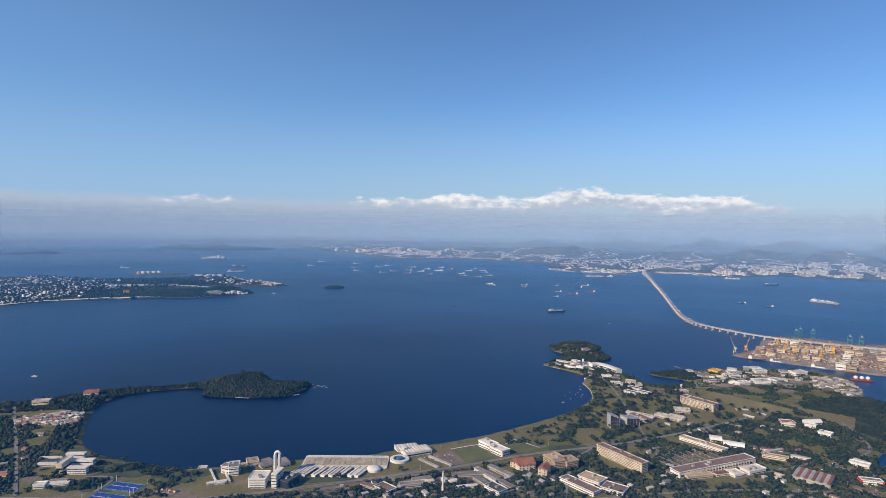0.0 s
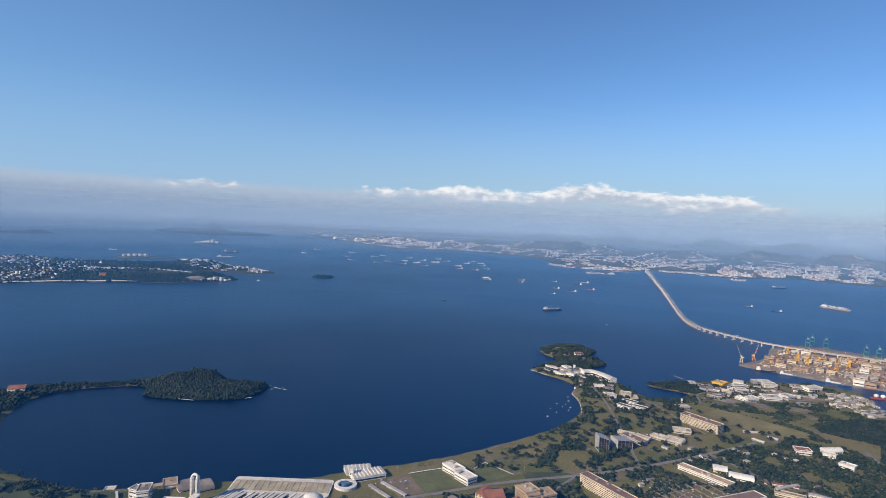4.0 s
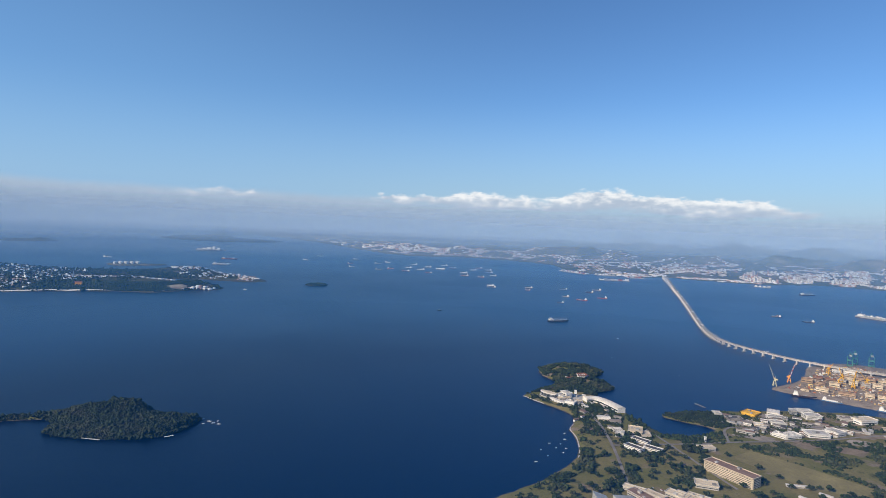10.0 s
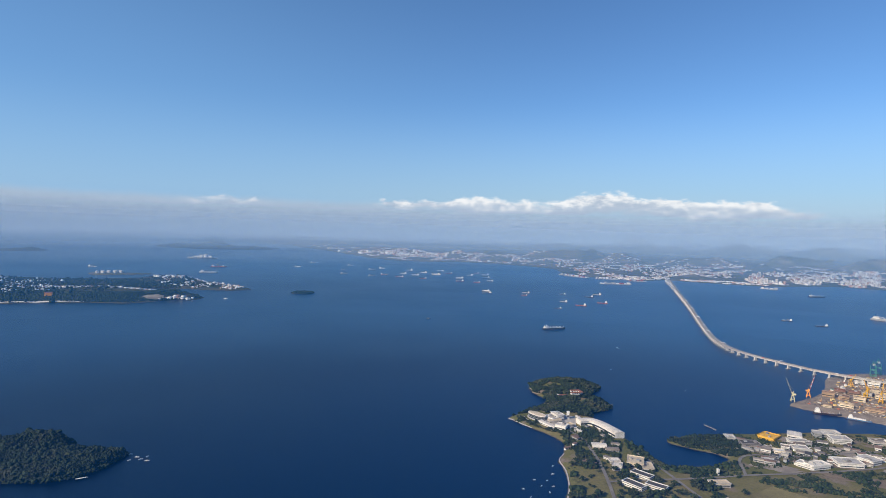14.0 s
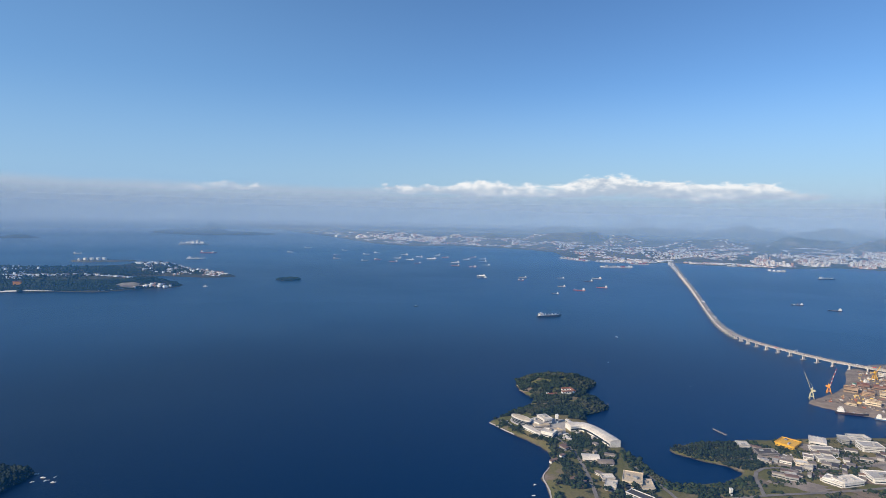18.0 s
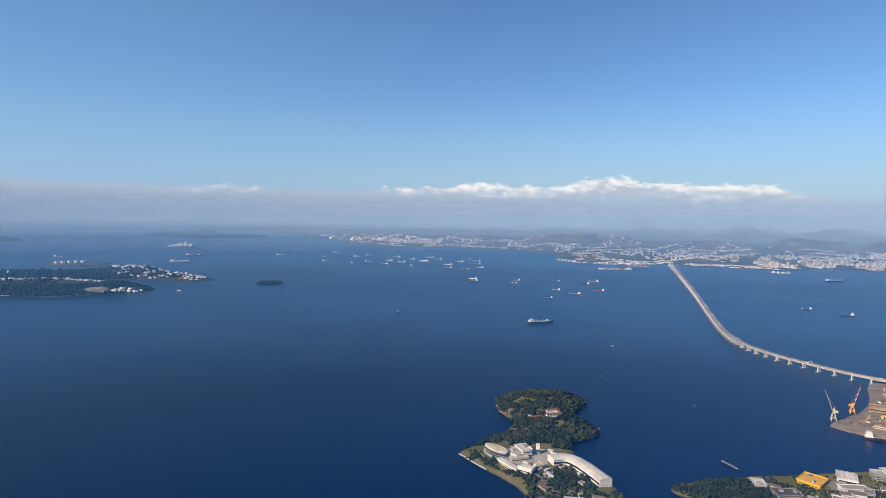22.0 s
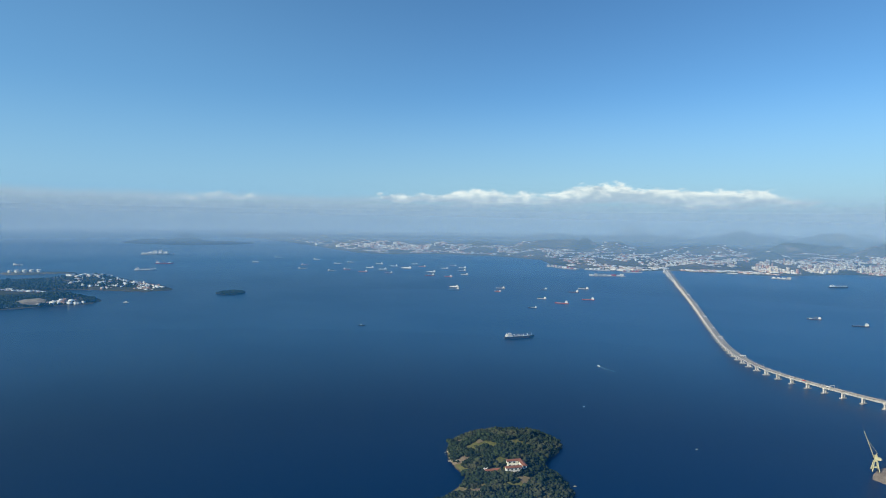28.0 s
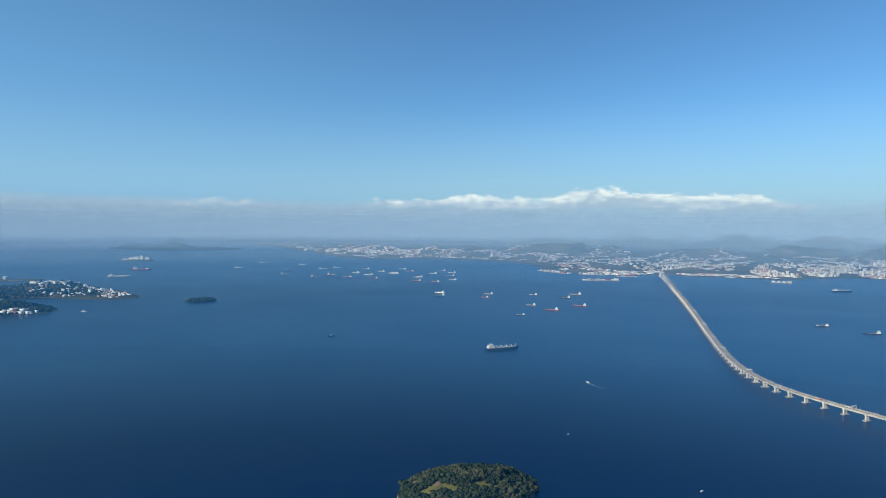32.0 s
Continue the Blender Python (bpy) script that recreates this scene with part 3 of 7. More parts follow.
def prism_mesh(name, profile, length, mat, cy=0.0, smooth=False):
    """A profile of (x, z) pushed along y."""
    n = len(profile)
    verts = [(x, cy - length / 2, z) for x, z in profile] + [(x, cy + length / 2, z) for x, z in profile]
    faces = [tuple(range(n)), tuple(range(2 * n - 1, n - 1, -1))] + [(i, i + n, (i + 1) % n + n, (i + 1) % n) for i in range(n)]
    return mesh_of(name, verts, faces, mat, smooth)


def tube_mesh(name, pts, r, mat, sides=6):
    """A round bar along a line of points; r is a number or one for each point."""
    rs = r if isinstance(r, (list, tuple)) else [r] * len(pts)
    verts, faces = [], []
    for i, p in enumerate(pts):
        a, b = Vector(pts[max(i - 1, 0)]), Vector(pts[min(i + 1, len(pts) - 1)])
        q = (b - a).to_track_quat("Z", "Y")
        verts += [tuple(Vector(p) + q @ Vector((rs[i] * math.cos(6.2832 * k / sides), rs[i] * math.sin(6.2832 * k / sides), 0))) for k in range(sides)]
    for i in range(len(pts) - 1):
        faces += [(i * sides + k, i * sides + (k + 1) % sides, (i + 1) * sides + (k + 1) % sides, (i + 1) * sides + k) for k in range(sides)]
    faces += [tuple(range(sides - 1, -1, -1)), tuple(range(len(verts) - sides, len(verts)))]
    return mesh_of(name, verts, faces, mat)


def join_meshes(name, meshes, mat):
    verts, faces = [], []
    for me in meshes:
        base = len(verts)
        verts += [tuple(v.co) for v in me.vertices]
        faces += [tuple(base + i for i in p.vertices) for p in me.polygons]
        bpy.data.meshes.remove(me)
    return mesh_of(name, verts, faces, mat)


def part(name, me, parent, label=""):
    ob = new(name, me)
    ob.parent = parent
    return tagged(ob, label)


def thing(name, me, x, y, z, turn=0.0, label="", category="", group=""):
    ob = new(name, me)
    ob.location, ob.rotation_euler = (x, y, z), (0, 0, radians(turn))
    return tagged(ob, label, category, group)


def ground_under(land, x, y, w, d):
    r = 0.3 * max(w, d)
    return float(min(land.at([x, x - r, x + r, x, x], [y, y, y, y - r, y + r])))


def stand(name, label, x, y, w, d, h, turn, wall, land=None, category="building"):
    """The walls of a building on the ground, sunk a little into it."""
    land = land or campus
    z = ground_under(land, x, y, w, d) - 0.1
    FOOTPRINTS.append((x, y, max(w, d) * 0.36))
    if max(w, d) > 2.2 * min(w, d):
        a, long = radians(turn + (0 if w > d else 90)), max(w, d)
        for s in (-0.33, 0.33):
            FOOTPRINTS.append((x + long * s * math.cos(a), y + long * s * math.sin(a), min(w, d) * 0.6))
    return thing(name, box_mesh("wall", w, d, h + 0.1, wall), x, y, z, turn, label, category)


def block(label, x, y, w, d, h, turn, wall=None, roof=None, floors=1, land=None, name="building"):
    """Walls, a roof slab with a raised rim, a window band for each storey and plant on the roof."""
    ob = stand(name, label, x, y, w, d, h, turn, wall or WHITE, land)
    top = h + 0.1
    part("roof", box_mesh("roof", w + 0.12, d + 0.12, 0.14, roof or ROOF_GREY, z=top), ob)
    rim = 0.12
    if min(w, d) > 1.5:
        for s in (-1, 1):
            part("parapet", box_mesh("parapet", w + 0.16, rim, 0.16, wall or WHITE, cy=s * (d / 2), z=top + 0.14), ob)
            part("parapet", box_mesh("parapet", rim, d - rim, 0.16, wall or WHITE, cx=s * (w / 2), z=top + 0.14), ob)
    storey = h / floors
    for i in range(floors):
        tall = storey * (0.28 if floors > 1 else 0.2)
        z = 0.1 + storey * i + storey * 0.33
        part("window_band", box_mesh("window_band", w * 0.96, d + 0.05, tall, GLASS, z=z), ob)
        if min(w, d) > 1.2:
            part("window_band", box_mesh("window_band", w + 0.05, d * 0.9, tall, GLASS, z=z), ob)
    rng = random.Random(int(x * 13 + y * 7))
    if min(w, d) > 2.2:
        for _ in range(1 + int(w * d > 14) + int(w * d > 30)):
            part("roof_unit", box_mesh("roof_unit", rng.uniform(0.4, 0.9), rng.uniform(0.4, 1.2), rng.uniform(0.2, 0.45), rng.choice((STEEL, CONCRETE, GREY)),
                                       cx=rng.uniform(-0.33, 0.33) * w, cy=rng.uniform(-0.33, 0.33) * d, z=top + 0.13), ob)
    return ob


def gabled(label, x, y, w, d, h, turn, wall=None, roof=None, land=None, name="house"):
    ob = stand(name, label, x, y, w, d, h, turn, wall or WHITE, land)
    top, rise = h + 0.1, 0.28 * min(w, d)
    if w >= d:
        me = prism_mesh("roof", [(-d / 2 - 0.1, top - 0.05), (d / 2 + 0.1, top - 0.05), (d / 2 + 0.1, top + 0.04), (0, top + rise), (-d / 2 - 0.1, top + 0.04)], w + 0.2, roof or ROOF_TILE)
        r = part("roof", me, ob)
        r.rotation_euler = (0, 0, radians(90))
    else:
        part("roof", prism_mesh("roof", [(-w / 2 - 0.1, top - 0.05), (w / 2 + 0.1, top - 0.05), (w / 2 + 0.1, top + 0.04), (0, top + rise), (-w / 2 - 0.1, top + 0.04)], d + 0.2, roof or ROOF_TILE), ob)
    floors = max(1, round(h / 0.6))
    for i in range(floors):
        for k in range(max(1, int(w / 0.8))):
            for s in (-1, 1):
                part("window", box_mesh("window", 0.34, 0.05, h / floors * 0.42, GLASS, cx=-w / 2 + w * (k + 0.5) / max(1, int(w / 0.8)), cy=s * d / 2, z=0.1 + h / floors * (i + 0.3)), ob)
    return ob


def vaulted(label, x, y, w, d, h, turn, wall=None, roof=None, land=None):
    ob = stand("building", label, x, y, w, d, h * 0.6, turn, wall or WHITE, land)
    top, prof = h * 0.6 + 0.1, []
    for k in range(11):
        a = math.pi * k / 10
        prof.append((-(d / 2 + 0.08) * math.cos(a), top - 0.03 + (h * 0.4 + 0.25) * math.sin(a)))
    r = part("roof", prism_mesh("roof", prof, w + 0.14, roof or ROOF_WHITE, smooth=False), ob)
    r.rotation_euler = (0, 0, radians(90))
    part("window_band", box_mesh("window_band", w * 0.92, d + 0.05, h * 0.2, GLASS, z=0.1 + h * 0.25), ob)
    return ob


def finger(label, x, y, w, d, h, turn):
    ob = stand("building", label, x, y, w * 0.85, d, h, turn - 24, WHITE)
    prof = [(-w / 2 - 0.05, h + 0.08), (w / 2 + 0.05, h + 0.08), (w / 2 + 0.05, h + 0.14), (w * 0.2, h + 0.26), (-w * 0.2, h + 0.26), (-w / 2 - 0.05, h + 0.14)]
    part("roof", prism_mesh("roof", prof, d + 0.1, ROOF_WHITE), ob)
    part("roof_vent", box_mesh("roof_vent", w * 0.12, d * 0.96, 0.07, ROOF_GREY, z=h + 0.26), ob, "grey ridge vent along the roof")
    part("window_band", box_mesh("window_band", w * 0.87, d * 0.94, h * 0.45, GLASS, z=0.1 + h * 0.3), ob)
    return ob


def hall(label, x, y, w, d, h, turn):
    ob = stand("building", label, x, y, w, d, h, turn, WHITE)
    top = h + 0.1
    part("roof", box_mesh("roof", w + 0.5, d + 0.5, 0.22, ROOF_WHITE, z=top), ob)
    n = 16
    for k in range(n):
        part("roof_panel", box_mesh("roof_panel", w / n * 0.86, d * 0.62, 0.08, ROOF_PANEL, cx=-w / 2 + w * (k + 0.5) / n, z=top + 0.22), ob, "translucent beige roof panel")
    for k in range(n + 1):
        part("column", box_mesh("column", 0.14, 0.14, h, WHITE, cx=-w / 2 + w * k / n, cy=-d / 2 - 0.15, z=0.1), ob)
    part("window_band", box_mesh("window_band", w * 0.97, d + 0.05, h * 0.35, GLASS, z=0.1 + h * 0.3), ob)
    return ob


def sawtooth(label, x, y, w, d, h, turn):
    ob = stand("building", label, x, y, w, d, h, turn, WHITE)
    top, n = h + 0.1, max(4, int(w / 0.85))
    for k in range(n):
        a, b = -w / 2 + w * k / n, -w / 2 + w * (k + 1) / n
        part("roof_ridge", prism_mesh("roof_ridge", [(a, top), (b, top), (b, top + 0.12), (a + 0.12, top + 0.3), (a, top + 0.3)], d + 0.06, ROOF_WHITE), ob)
    part("window_band", box_mesh("window_band", w * 0.95, d + 0.05, h * 0.35, GLASS, z=0.1 + h * 0.3), ob)
    return ob


def slanted(label, x, y, w, d, h, turn):
    ob = stand("tower", label, x, y, w, d, h * 0.5, turn, GLASS)
    me = prism_mesh("glass_body", [(-w / 2, h * 0.5), (w / 2, h * 0.5), (w / 2, h * 0.78), (-w / 2, h)], d, GLASS)
    part("glass_body", me, ob)
    part("roof", prism_mesh("roof", [(-w / 2 - 0.06, h), (w / 2 + 0.06, h * 0.78), (w / 2 + 0.06, h * 0.78 + 0.14), (-w / 2 - 0.06, h + 0.14)], d + 0.1, STEEL), ob)
    for k in range(5):
        cx = -w / 2 + w * k / 4
        tall = h - (cx + w / 2) / w * h * 0.22
        part("mullion", box_mesh("mullion", 0.10, d + 0.12, tall, STEEL if k % 4 == 0 else BROWN, cx=cx), ob)
    for i in range(1, 7):
        part("floor_band", box_mesh("floor_band", w + 0.05, d + 0.05, 0.07, BROWN, z=h * 0.77 * i / 7), ob)
    return ob


def striped(label, x, y, w, d, h, turn):
    ob = stand("building", label, x, y, w, d, h, turn, CONCRETE)
    n = 10
    for k in range(n):
        a, b = -w / 2 + w * k / n, -w / 2 + w * (k + 1) / n
        part("roof_strip", prism_mesh("roof_strip", [(a, h + 0.1), (b, h + 0.1), (b, h + 0.16), ((a + b) / 2, h + 0.34), (a, h + 0.16)], d + 0.1, ROOF_TILE if k % 2 else CONCRETE), ob)
    return ob


def carport(label, x, y, w, d, h, turn):
    """A thin roof on a row of posts."""
    ob = new("car_port")
    ob.location, ob.rotation_euler = (x, y, ground_under(campus, x, y, w, d)), (0, 0, radians(turn))
    tagged(ob, label, "car port", "car ports")
    FOOTPRINTS.append((x, y, 0.8))
    part("roof", box_mesh("roof", w, d * 0.5, 0.06, ROOF_GREY, z=h), ob)
    for k in range(5):
        part("post", box_mesh("post", 0.06, 0.06, h, STEEL, cx=-w / 2 + w * (k + 0.5) / 5), ob)
    return ob


def ico(level):
    bm = bmesh.new()
    bmesh.ops.create_icosphere(bm, subdivisions=level, radius=1.0)
    v = np.array([tuple(q.co) for q in bm.verts])
    f = np.array([[q.index for q in t.verts] for t in bm.faces])
    bm.free()
    return v, f


ICO = ico(2)
ICO_SMALL = ico(1)


def tri_mesh(name, verts, tris, mat):
    """A mesh from arrays of vertices and triangles."""
    me = bpy.data.meshes.new(name)
    me.vertices.add(len(verts))
    me.vertices.foreach_set("co", np.asarray(verts, np.float32).ravel())
    me.loops.add(len(tris) * 3)
    me.loops.foreach_set("vertex_index", np.asarray(tris, np.int32).ravel())
    me.polygons.add(len(tris))
    me.polygons.foreach_set("loop_start", np.arange(0, len(tris) * 3, 3, dtype=np.int32))
    me.materials.append(mat)
    me.update(calc_edges=True)
    me.validate()
    return me


def clumps(name, places, mat, seed, base=None, ragged=0.42):
    """Joined leaf clumps; places are rows of x, y, z, radius, height."""
    bv, bf = base or ICO_SMALL
    rng = np.random.RandomState(seed)
    p = np.asarray(places, float)
    n = len(p)
    jit = 1 + rng.uniform(-ragged, ragged, (n, len(bv), 1))
    a = rng.uniform(0, 6.28, n)
    rot = np.zeros((n, 3, 3))
    rot[:, 0, 0], rot[:, 0, 1], rot[:, 1, 0], rot[:, 1, 1], rot[:, 2, 2] = np.cos(a), -np.sin(a), np.sin(a), np.cos(a), 1
    v = np.einsum("nij,nvj->nvi", rot, bv[None] * jit)
    v[:, :, 0] *= p[:, 3:4] * rng.uniform(0.85, 1.2, (n, 1))
    v[:, :, 1] *= p[:, 3:4]
    v[:, :, 2] *= p[:, 4:5]
    v += p[:, None, :3]
    f = bf[None] + (np.arange(n) * len(bv))[:, None, None]
    return tri_mesh(name, v.reshape(-1, 3), f.reshape(-1, 3), mat)


def scatter(line, count, seed, keep=None):
    """Random places inside a closed outline."""
    rng = np.random.RandomState(seed)
    line = np.array(line, float)
    lo, hi = line.min(0), line.max(0)
    out = np.empty((0, 2))
    while len(out) < count:
        c = rng.uniform(lo, hi, (count * 3, 2))
        c = c[inside_distance(c[:, 0], c[:, 1], line) > 0]
        if keep is not None:
            c = c[keep(c[:, 0], c[:, 1])]
        if len(c) == 0:
            break
        out = np.vstack([out, c])
    return out[:count]


def free_of_buildings(pts, gap):
    if not FOOTPRINTS:
        return pts
    f, kept = np.array(FOOTPRINTS), []
    for c in np.array_split(pts, max(1, len(pts) // 2000)):
        near = f[(f[:, 0] > c[:, 0].min() - 9) & (f[:, 0] < c[:, 0].max() + 9)] if len(c) else f
        d = np.hypot(c[:, None, 0] - near[None, :, 0], c[:, None, 1] - near[None, :, 1]) - near[None, :, 2]
        kept.append(c[d.min(1) > gap] if len(near) else c)
    return np.vstack(kept)


def woods(name, label, line, density, seed, land, size=(0.5, 0.95), mat=None, keep=None, gap=0.3, area=None, shore=0.2, lobes=1):
    line = np.array(line, float)
    if area is None:
        x, y = line[:, 0], line[:, 1]
        area = abs(np.dot(x, np.roll(y, -1)) - np.dot(y, np.roll(x, -1))) / 2
    pts = scatter(line, int(area * density), seed, keep)
    pts = free_of_buildings(pts, gap)
    d = inside_distance(pts[:, 0], pts[:, 1], land.line)
    pts = pts[d > shore]
    rng = np.random.RandomState(seed + 1)
    r = rng.uniform(*size, len(pts)) * np.where(rng.uniform(size=len(pts)) < 0.12, 1.35, 1.0)
    r = r * (1 + 0.32 * waves2(pts[:, 0], pts[:, 1], 6.0, seed + 5)) * rng.choice([0.6, 0.8, 1.0, 1.0, 1.25], len(pts))
    z = land.at(pts[:, 0], pts[:, 1]) + r * rng.uniform(0.2, 0.95, len(pts))
    rows = np.column_stack([pts, z, r, r * rng.uniform(0.75, 1.05, len(pts))])
    if lobes > 1:
        # each crown breaks up into several smaller masses of leaves
        a = rng.uniform(0, 6.28, (len(rows), lobes))
        out = np.repeat(rows[:, None, :], lobes, 1)
        far = rng.uniform(0.35, 0.8, a.shape) * rows[:, None, 3]
        out[:, :, 0] += far * np.cos(a)
        out[:, :, 1] += far * np.sin(a)
        out[:, :, 2] += rows[:, None, 3] * rng.uniform(-0.25, 0.45, a.shape)
        out[:, :, 3:5] *= rng.uniform(0.4, 0.72, (*a.shape, 1))
        rows = out.reshape(-1, 5)
    ob = new(name, clumps(name, rows, mat or WOODS, seed + 2))
    return tagged(ob, label, "woods", kind="stuff")


def box_town(name, label, rows, mat, category="town"):
    """Joined far houses; rows are x, y, z, width, depth, height, turn."""
    p = np.asarray(rows, float)
    n = len(p)
    u = np.array([(-.5, -.5, 0), (.5, -.5, 0), (.5, .5, 0), (-.5, .5, 0), (-.5, -.5, 1), (.5, -.5, 1), (.5, .5, 1), (-.5, .5, 1)], float)
    f = np.array([(4, 5, 6), (4, 6, 7), (0, 1, 5), (0, 5, 4), (1, 2, 6), (1, 6, 5), (2, 3, 7), (2, 7, 6), (3, 0, 4), (3, 4, 7)])
    v = u[None] * p[:, None, 3:6]
    c, s = np.cos(p[:, 6])[:, None], np.sin(p[:, 6])[:, None]
    x, y = v[:, :, 0] * c - v[:, :, 1] * s, v[:, :, 0] * s + v[:, :, 1] * c
    v = np.stack([x, y, v[:, :, 2]], 2) + p[:, None, :3]
    t = f[None] + (np.arange(n) * 8)[:, None, None]
    ob = new(name, tri_mesh(name, v.reshape(-1, 3), t.reshape(-1, 3), mat))
    return tagged(ob, label, category, kind="stuff")


def strip(name, label, line, width, mat, land, lift=0.06, category="road", rounds=2, z=None):
    """A flat band along a line, laid on the land."""
    pts = smooth_line(line, rounds, False)
    fine = []
    for a, b in zip(pts[:-1], pts[1:]):
        k = max(1, int(np.hypot(*(b - a)) / 1.0))
        fine += [a + (b - a) * i / k for i in range(k)]
    fine = np.array(fine + [pts[-1]])
    side = np.gradient(fine, axis=0)
    side = np.column_stack([-side[:, 1], side[:, 0]]) / (np.hypot(side[:, 0], side[:, 1])[:, None] + 1e-9) * width / 2
    cols = [fine + side, fine, fine - side]
    verts, n = [], len(fine)
    for c in cols:
        h = land.at(c[:, 0], c[:, 1]) + lift if z is None else np.full(n, z)
        verts += [(float(a), float(b), float(q)) for (a, b), q in zip(c, h)]
    faces = []
    for i in range(n - 1):
        faces += [(i, i + 1, n + i + 1, n + i), (n + i, n + i + 1, 2 * n + i + 1, 2 * n + i)]
    ob = new(name, mesh_of(name, verts, faces, mat))
    return tagged(ob, label, category, kind="structure")


def patch(name, label, corners, mat, land, lift=0.07):
    """A four-cornered field laid on the land."""
    n = 10
    a, b, c, d = [np.array(q, float) for q in corners]
    verts, faces = [], []
    for i in range(n + 1):
        for j in range(n + 1):
            s, t = i / n, j / n
            p = a * (1 - s) * (1 - t) + b * s * (1 - t) + c * s * t + d * (1 - s) * t
            verts.append((p[0], p[1]))
    flat = np.array(verts)
    verts = np.column_stack([flat, land.at(flat[:, 0], flat[:, 1]) + lift]).tolist()
    for i in range(n):
        for j in range(n):
            faces.append((i * (n + 1) + j, (i + 1) * (n + 1) + j, (i + 1) * (n + 1) + j + 1, i * (n + 1) + j + 1))
    ob = new(name, mesh_of(name, verts, faces, mat))
    c = (a + b + c + d) / 4
    FOOTPRINTS.append((c[0], c[1], 0.42 * min(np.hypot(*(b - a)), np.hypot(*(d - a)))))
    return tagged(ob, label, "field", kind="structure")


def blob(name, label, cx, cy, rx, ry, mat, land, lift=0.08, seed=1, turn=0.0):
    """A ragged round patch laid on the land."""
    rng = np.random.RandomState(seed)
    n, rings_in = 28, 5
    edge = 1 + 0.22 * np.sin(np.arange(n) * 6.2832 / n * 3 + rng.uniform(0, 6)) + rng.uniform(-0.2, 0.2, n)
    verts, faces = [(cx, cy)], []
    c, s = math.cos(turn), math.sin(turn)
    for j in range(1, rings_in + 1):
        for k in range(n):
            u, v = rx * edge[k] * j / rings_in * math.cos(6.2832 * k / n), ry * edge[k] * j / rings_in * math.sin(6.2832 * k / n)
            x, y = cx + u * c - v * s, cy + u * s + v * c
            verts.append((x, y))
            a, b = 1 + (j - 1) * n + k, 1 + (j - 1) * n + (k + 1) % n
            faces.append((0, a, b) if j == 1 else (a - n, a, b, b - n))
    flat = np.array(verts)
    verts = np.column_stack([flat, land.at(flat[:, 0], flat[:, 1]) + lift]).tolist()
    return tagged(new(name, mesh_of(name, verts, faces, mat)), label, "clearing", kind="structure")

# ---- tinted sheets that paint haze over the bay ----
def haze_tint_sheet(name, near, far, top, density, colour, east):
    """A see-through tinted sheet that paints haze; it climbs with distance, thickest halfway up, clear at both rims and
    weighted towards the east.
    """
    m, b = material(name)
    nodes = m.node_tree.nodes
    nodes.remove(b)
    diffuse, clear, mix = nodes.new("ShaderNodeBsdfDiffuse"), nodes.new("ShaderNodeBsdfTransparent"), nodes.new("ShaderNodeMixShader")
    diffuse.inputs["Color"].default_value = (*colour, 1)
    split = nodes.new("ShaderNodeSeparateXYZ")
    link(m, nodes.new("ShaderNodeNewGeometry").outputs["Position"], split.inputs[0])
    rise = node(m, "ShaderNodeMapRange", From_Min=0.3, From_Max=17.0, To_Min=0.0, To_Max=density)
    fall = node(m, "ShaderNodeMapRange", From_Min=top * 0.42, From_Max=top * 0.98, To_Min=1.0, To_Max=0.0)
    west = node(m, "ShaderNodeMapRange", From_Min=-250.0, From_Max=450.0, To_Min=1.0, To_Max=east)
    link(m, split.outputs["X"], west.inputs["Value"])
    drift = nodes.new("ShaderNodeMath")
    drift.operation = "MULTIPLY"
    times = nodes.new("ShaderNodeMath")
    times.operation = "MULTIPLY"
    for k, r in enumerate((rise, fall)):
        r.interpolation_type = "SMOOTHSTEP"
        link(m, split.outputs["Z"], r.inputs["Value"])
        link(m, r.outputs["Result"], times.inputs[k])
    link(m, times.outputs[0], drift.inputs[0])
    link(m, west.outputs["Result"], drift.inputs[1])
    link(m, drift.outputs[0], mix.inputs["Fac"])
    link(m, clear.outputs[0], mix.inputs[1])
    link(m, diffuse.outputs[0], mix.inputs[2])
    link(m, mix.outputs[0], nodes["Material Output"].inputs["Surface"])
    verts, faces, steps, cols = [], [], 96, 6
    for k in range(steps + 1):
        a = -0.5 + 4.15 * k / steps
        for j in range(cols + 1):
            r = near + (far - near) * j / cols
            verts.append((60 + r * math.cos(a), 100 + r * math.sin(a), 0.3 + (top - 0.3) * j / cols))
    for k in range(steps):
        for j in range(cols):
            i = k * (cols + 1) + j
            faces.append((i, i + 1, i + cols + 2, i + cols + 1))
    return tagged(mesh_object(name, verts, faces, m, True), "thin bluish tinted sheet painted as haze over the bay", "haze", kind="structure")


# haze put in as coloured sheets: near, far, top, density, colour, east
HAZE_TINTS = (
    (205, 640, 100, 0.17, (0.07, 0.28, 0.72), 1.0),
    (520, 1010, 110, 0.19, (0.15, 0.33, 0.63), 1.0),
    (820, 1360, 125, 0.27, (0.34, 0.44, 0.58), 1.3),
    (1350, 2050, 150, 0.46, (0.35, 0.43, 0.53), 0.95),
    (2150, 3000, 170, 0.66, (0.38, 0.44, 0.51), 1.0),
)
for k, (near, far, top, density, colour, east) in enumerate(HAZE_TINTS):
    haze_tint_sheet(f"haze_tint_{k + 1}", near, far, top, density, colour, east)


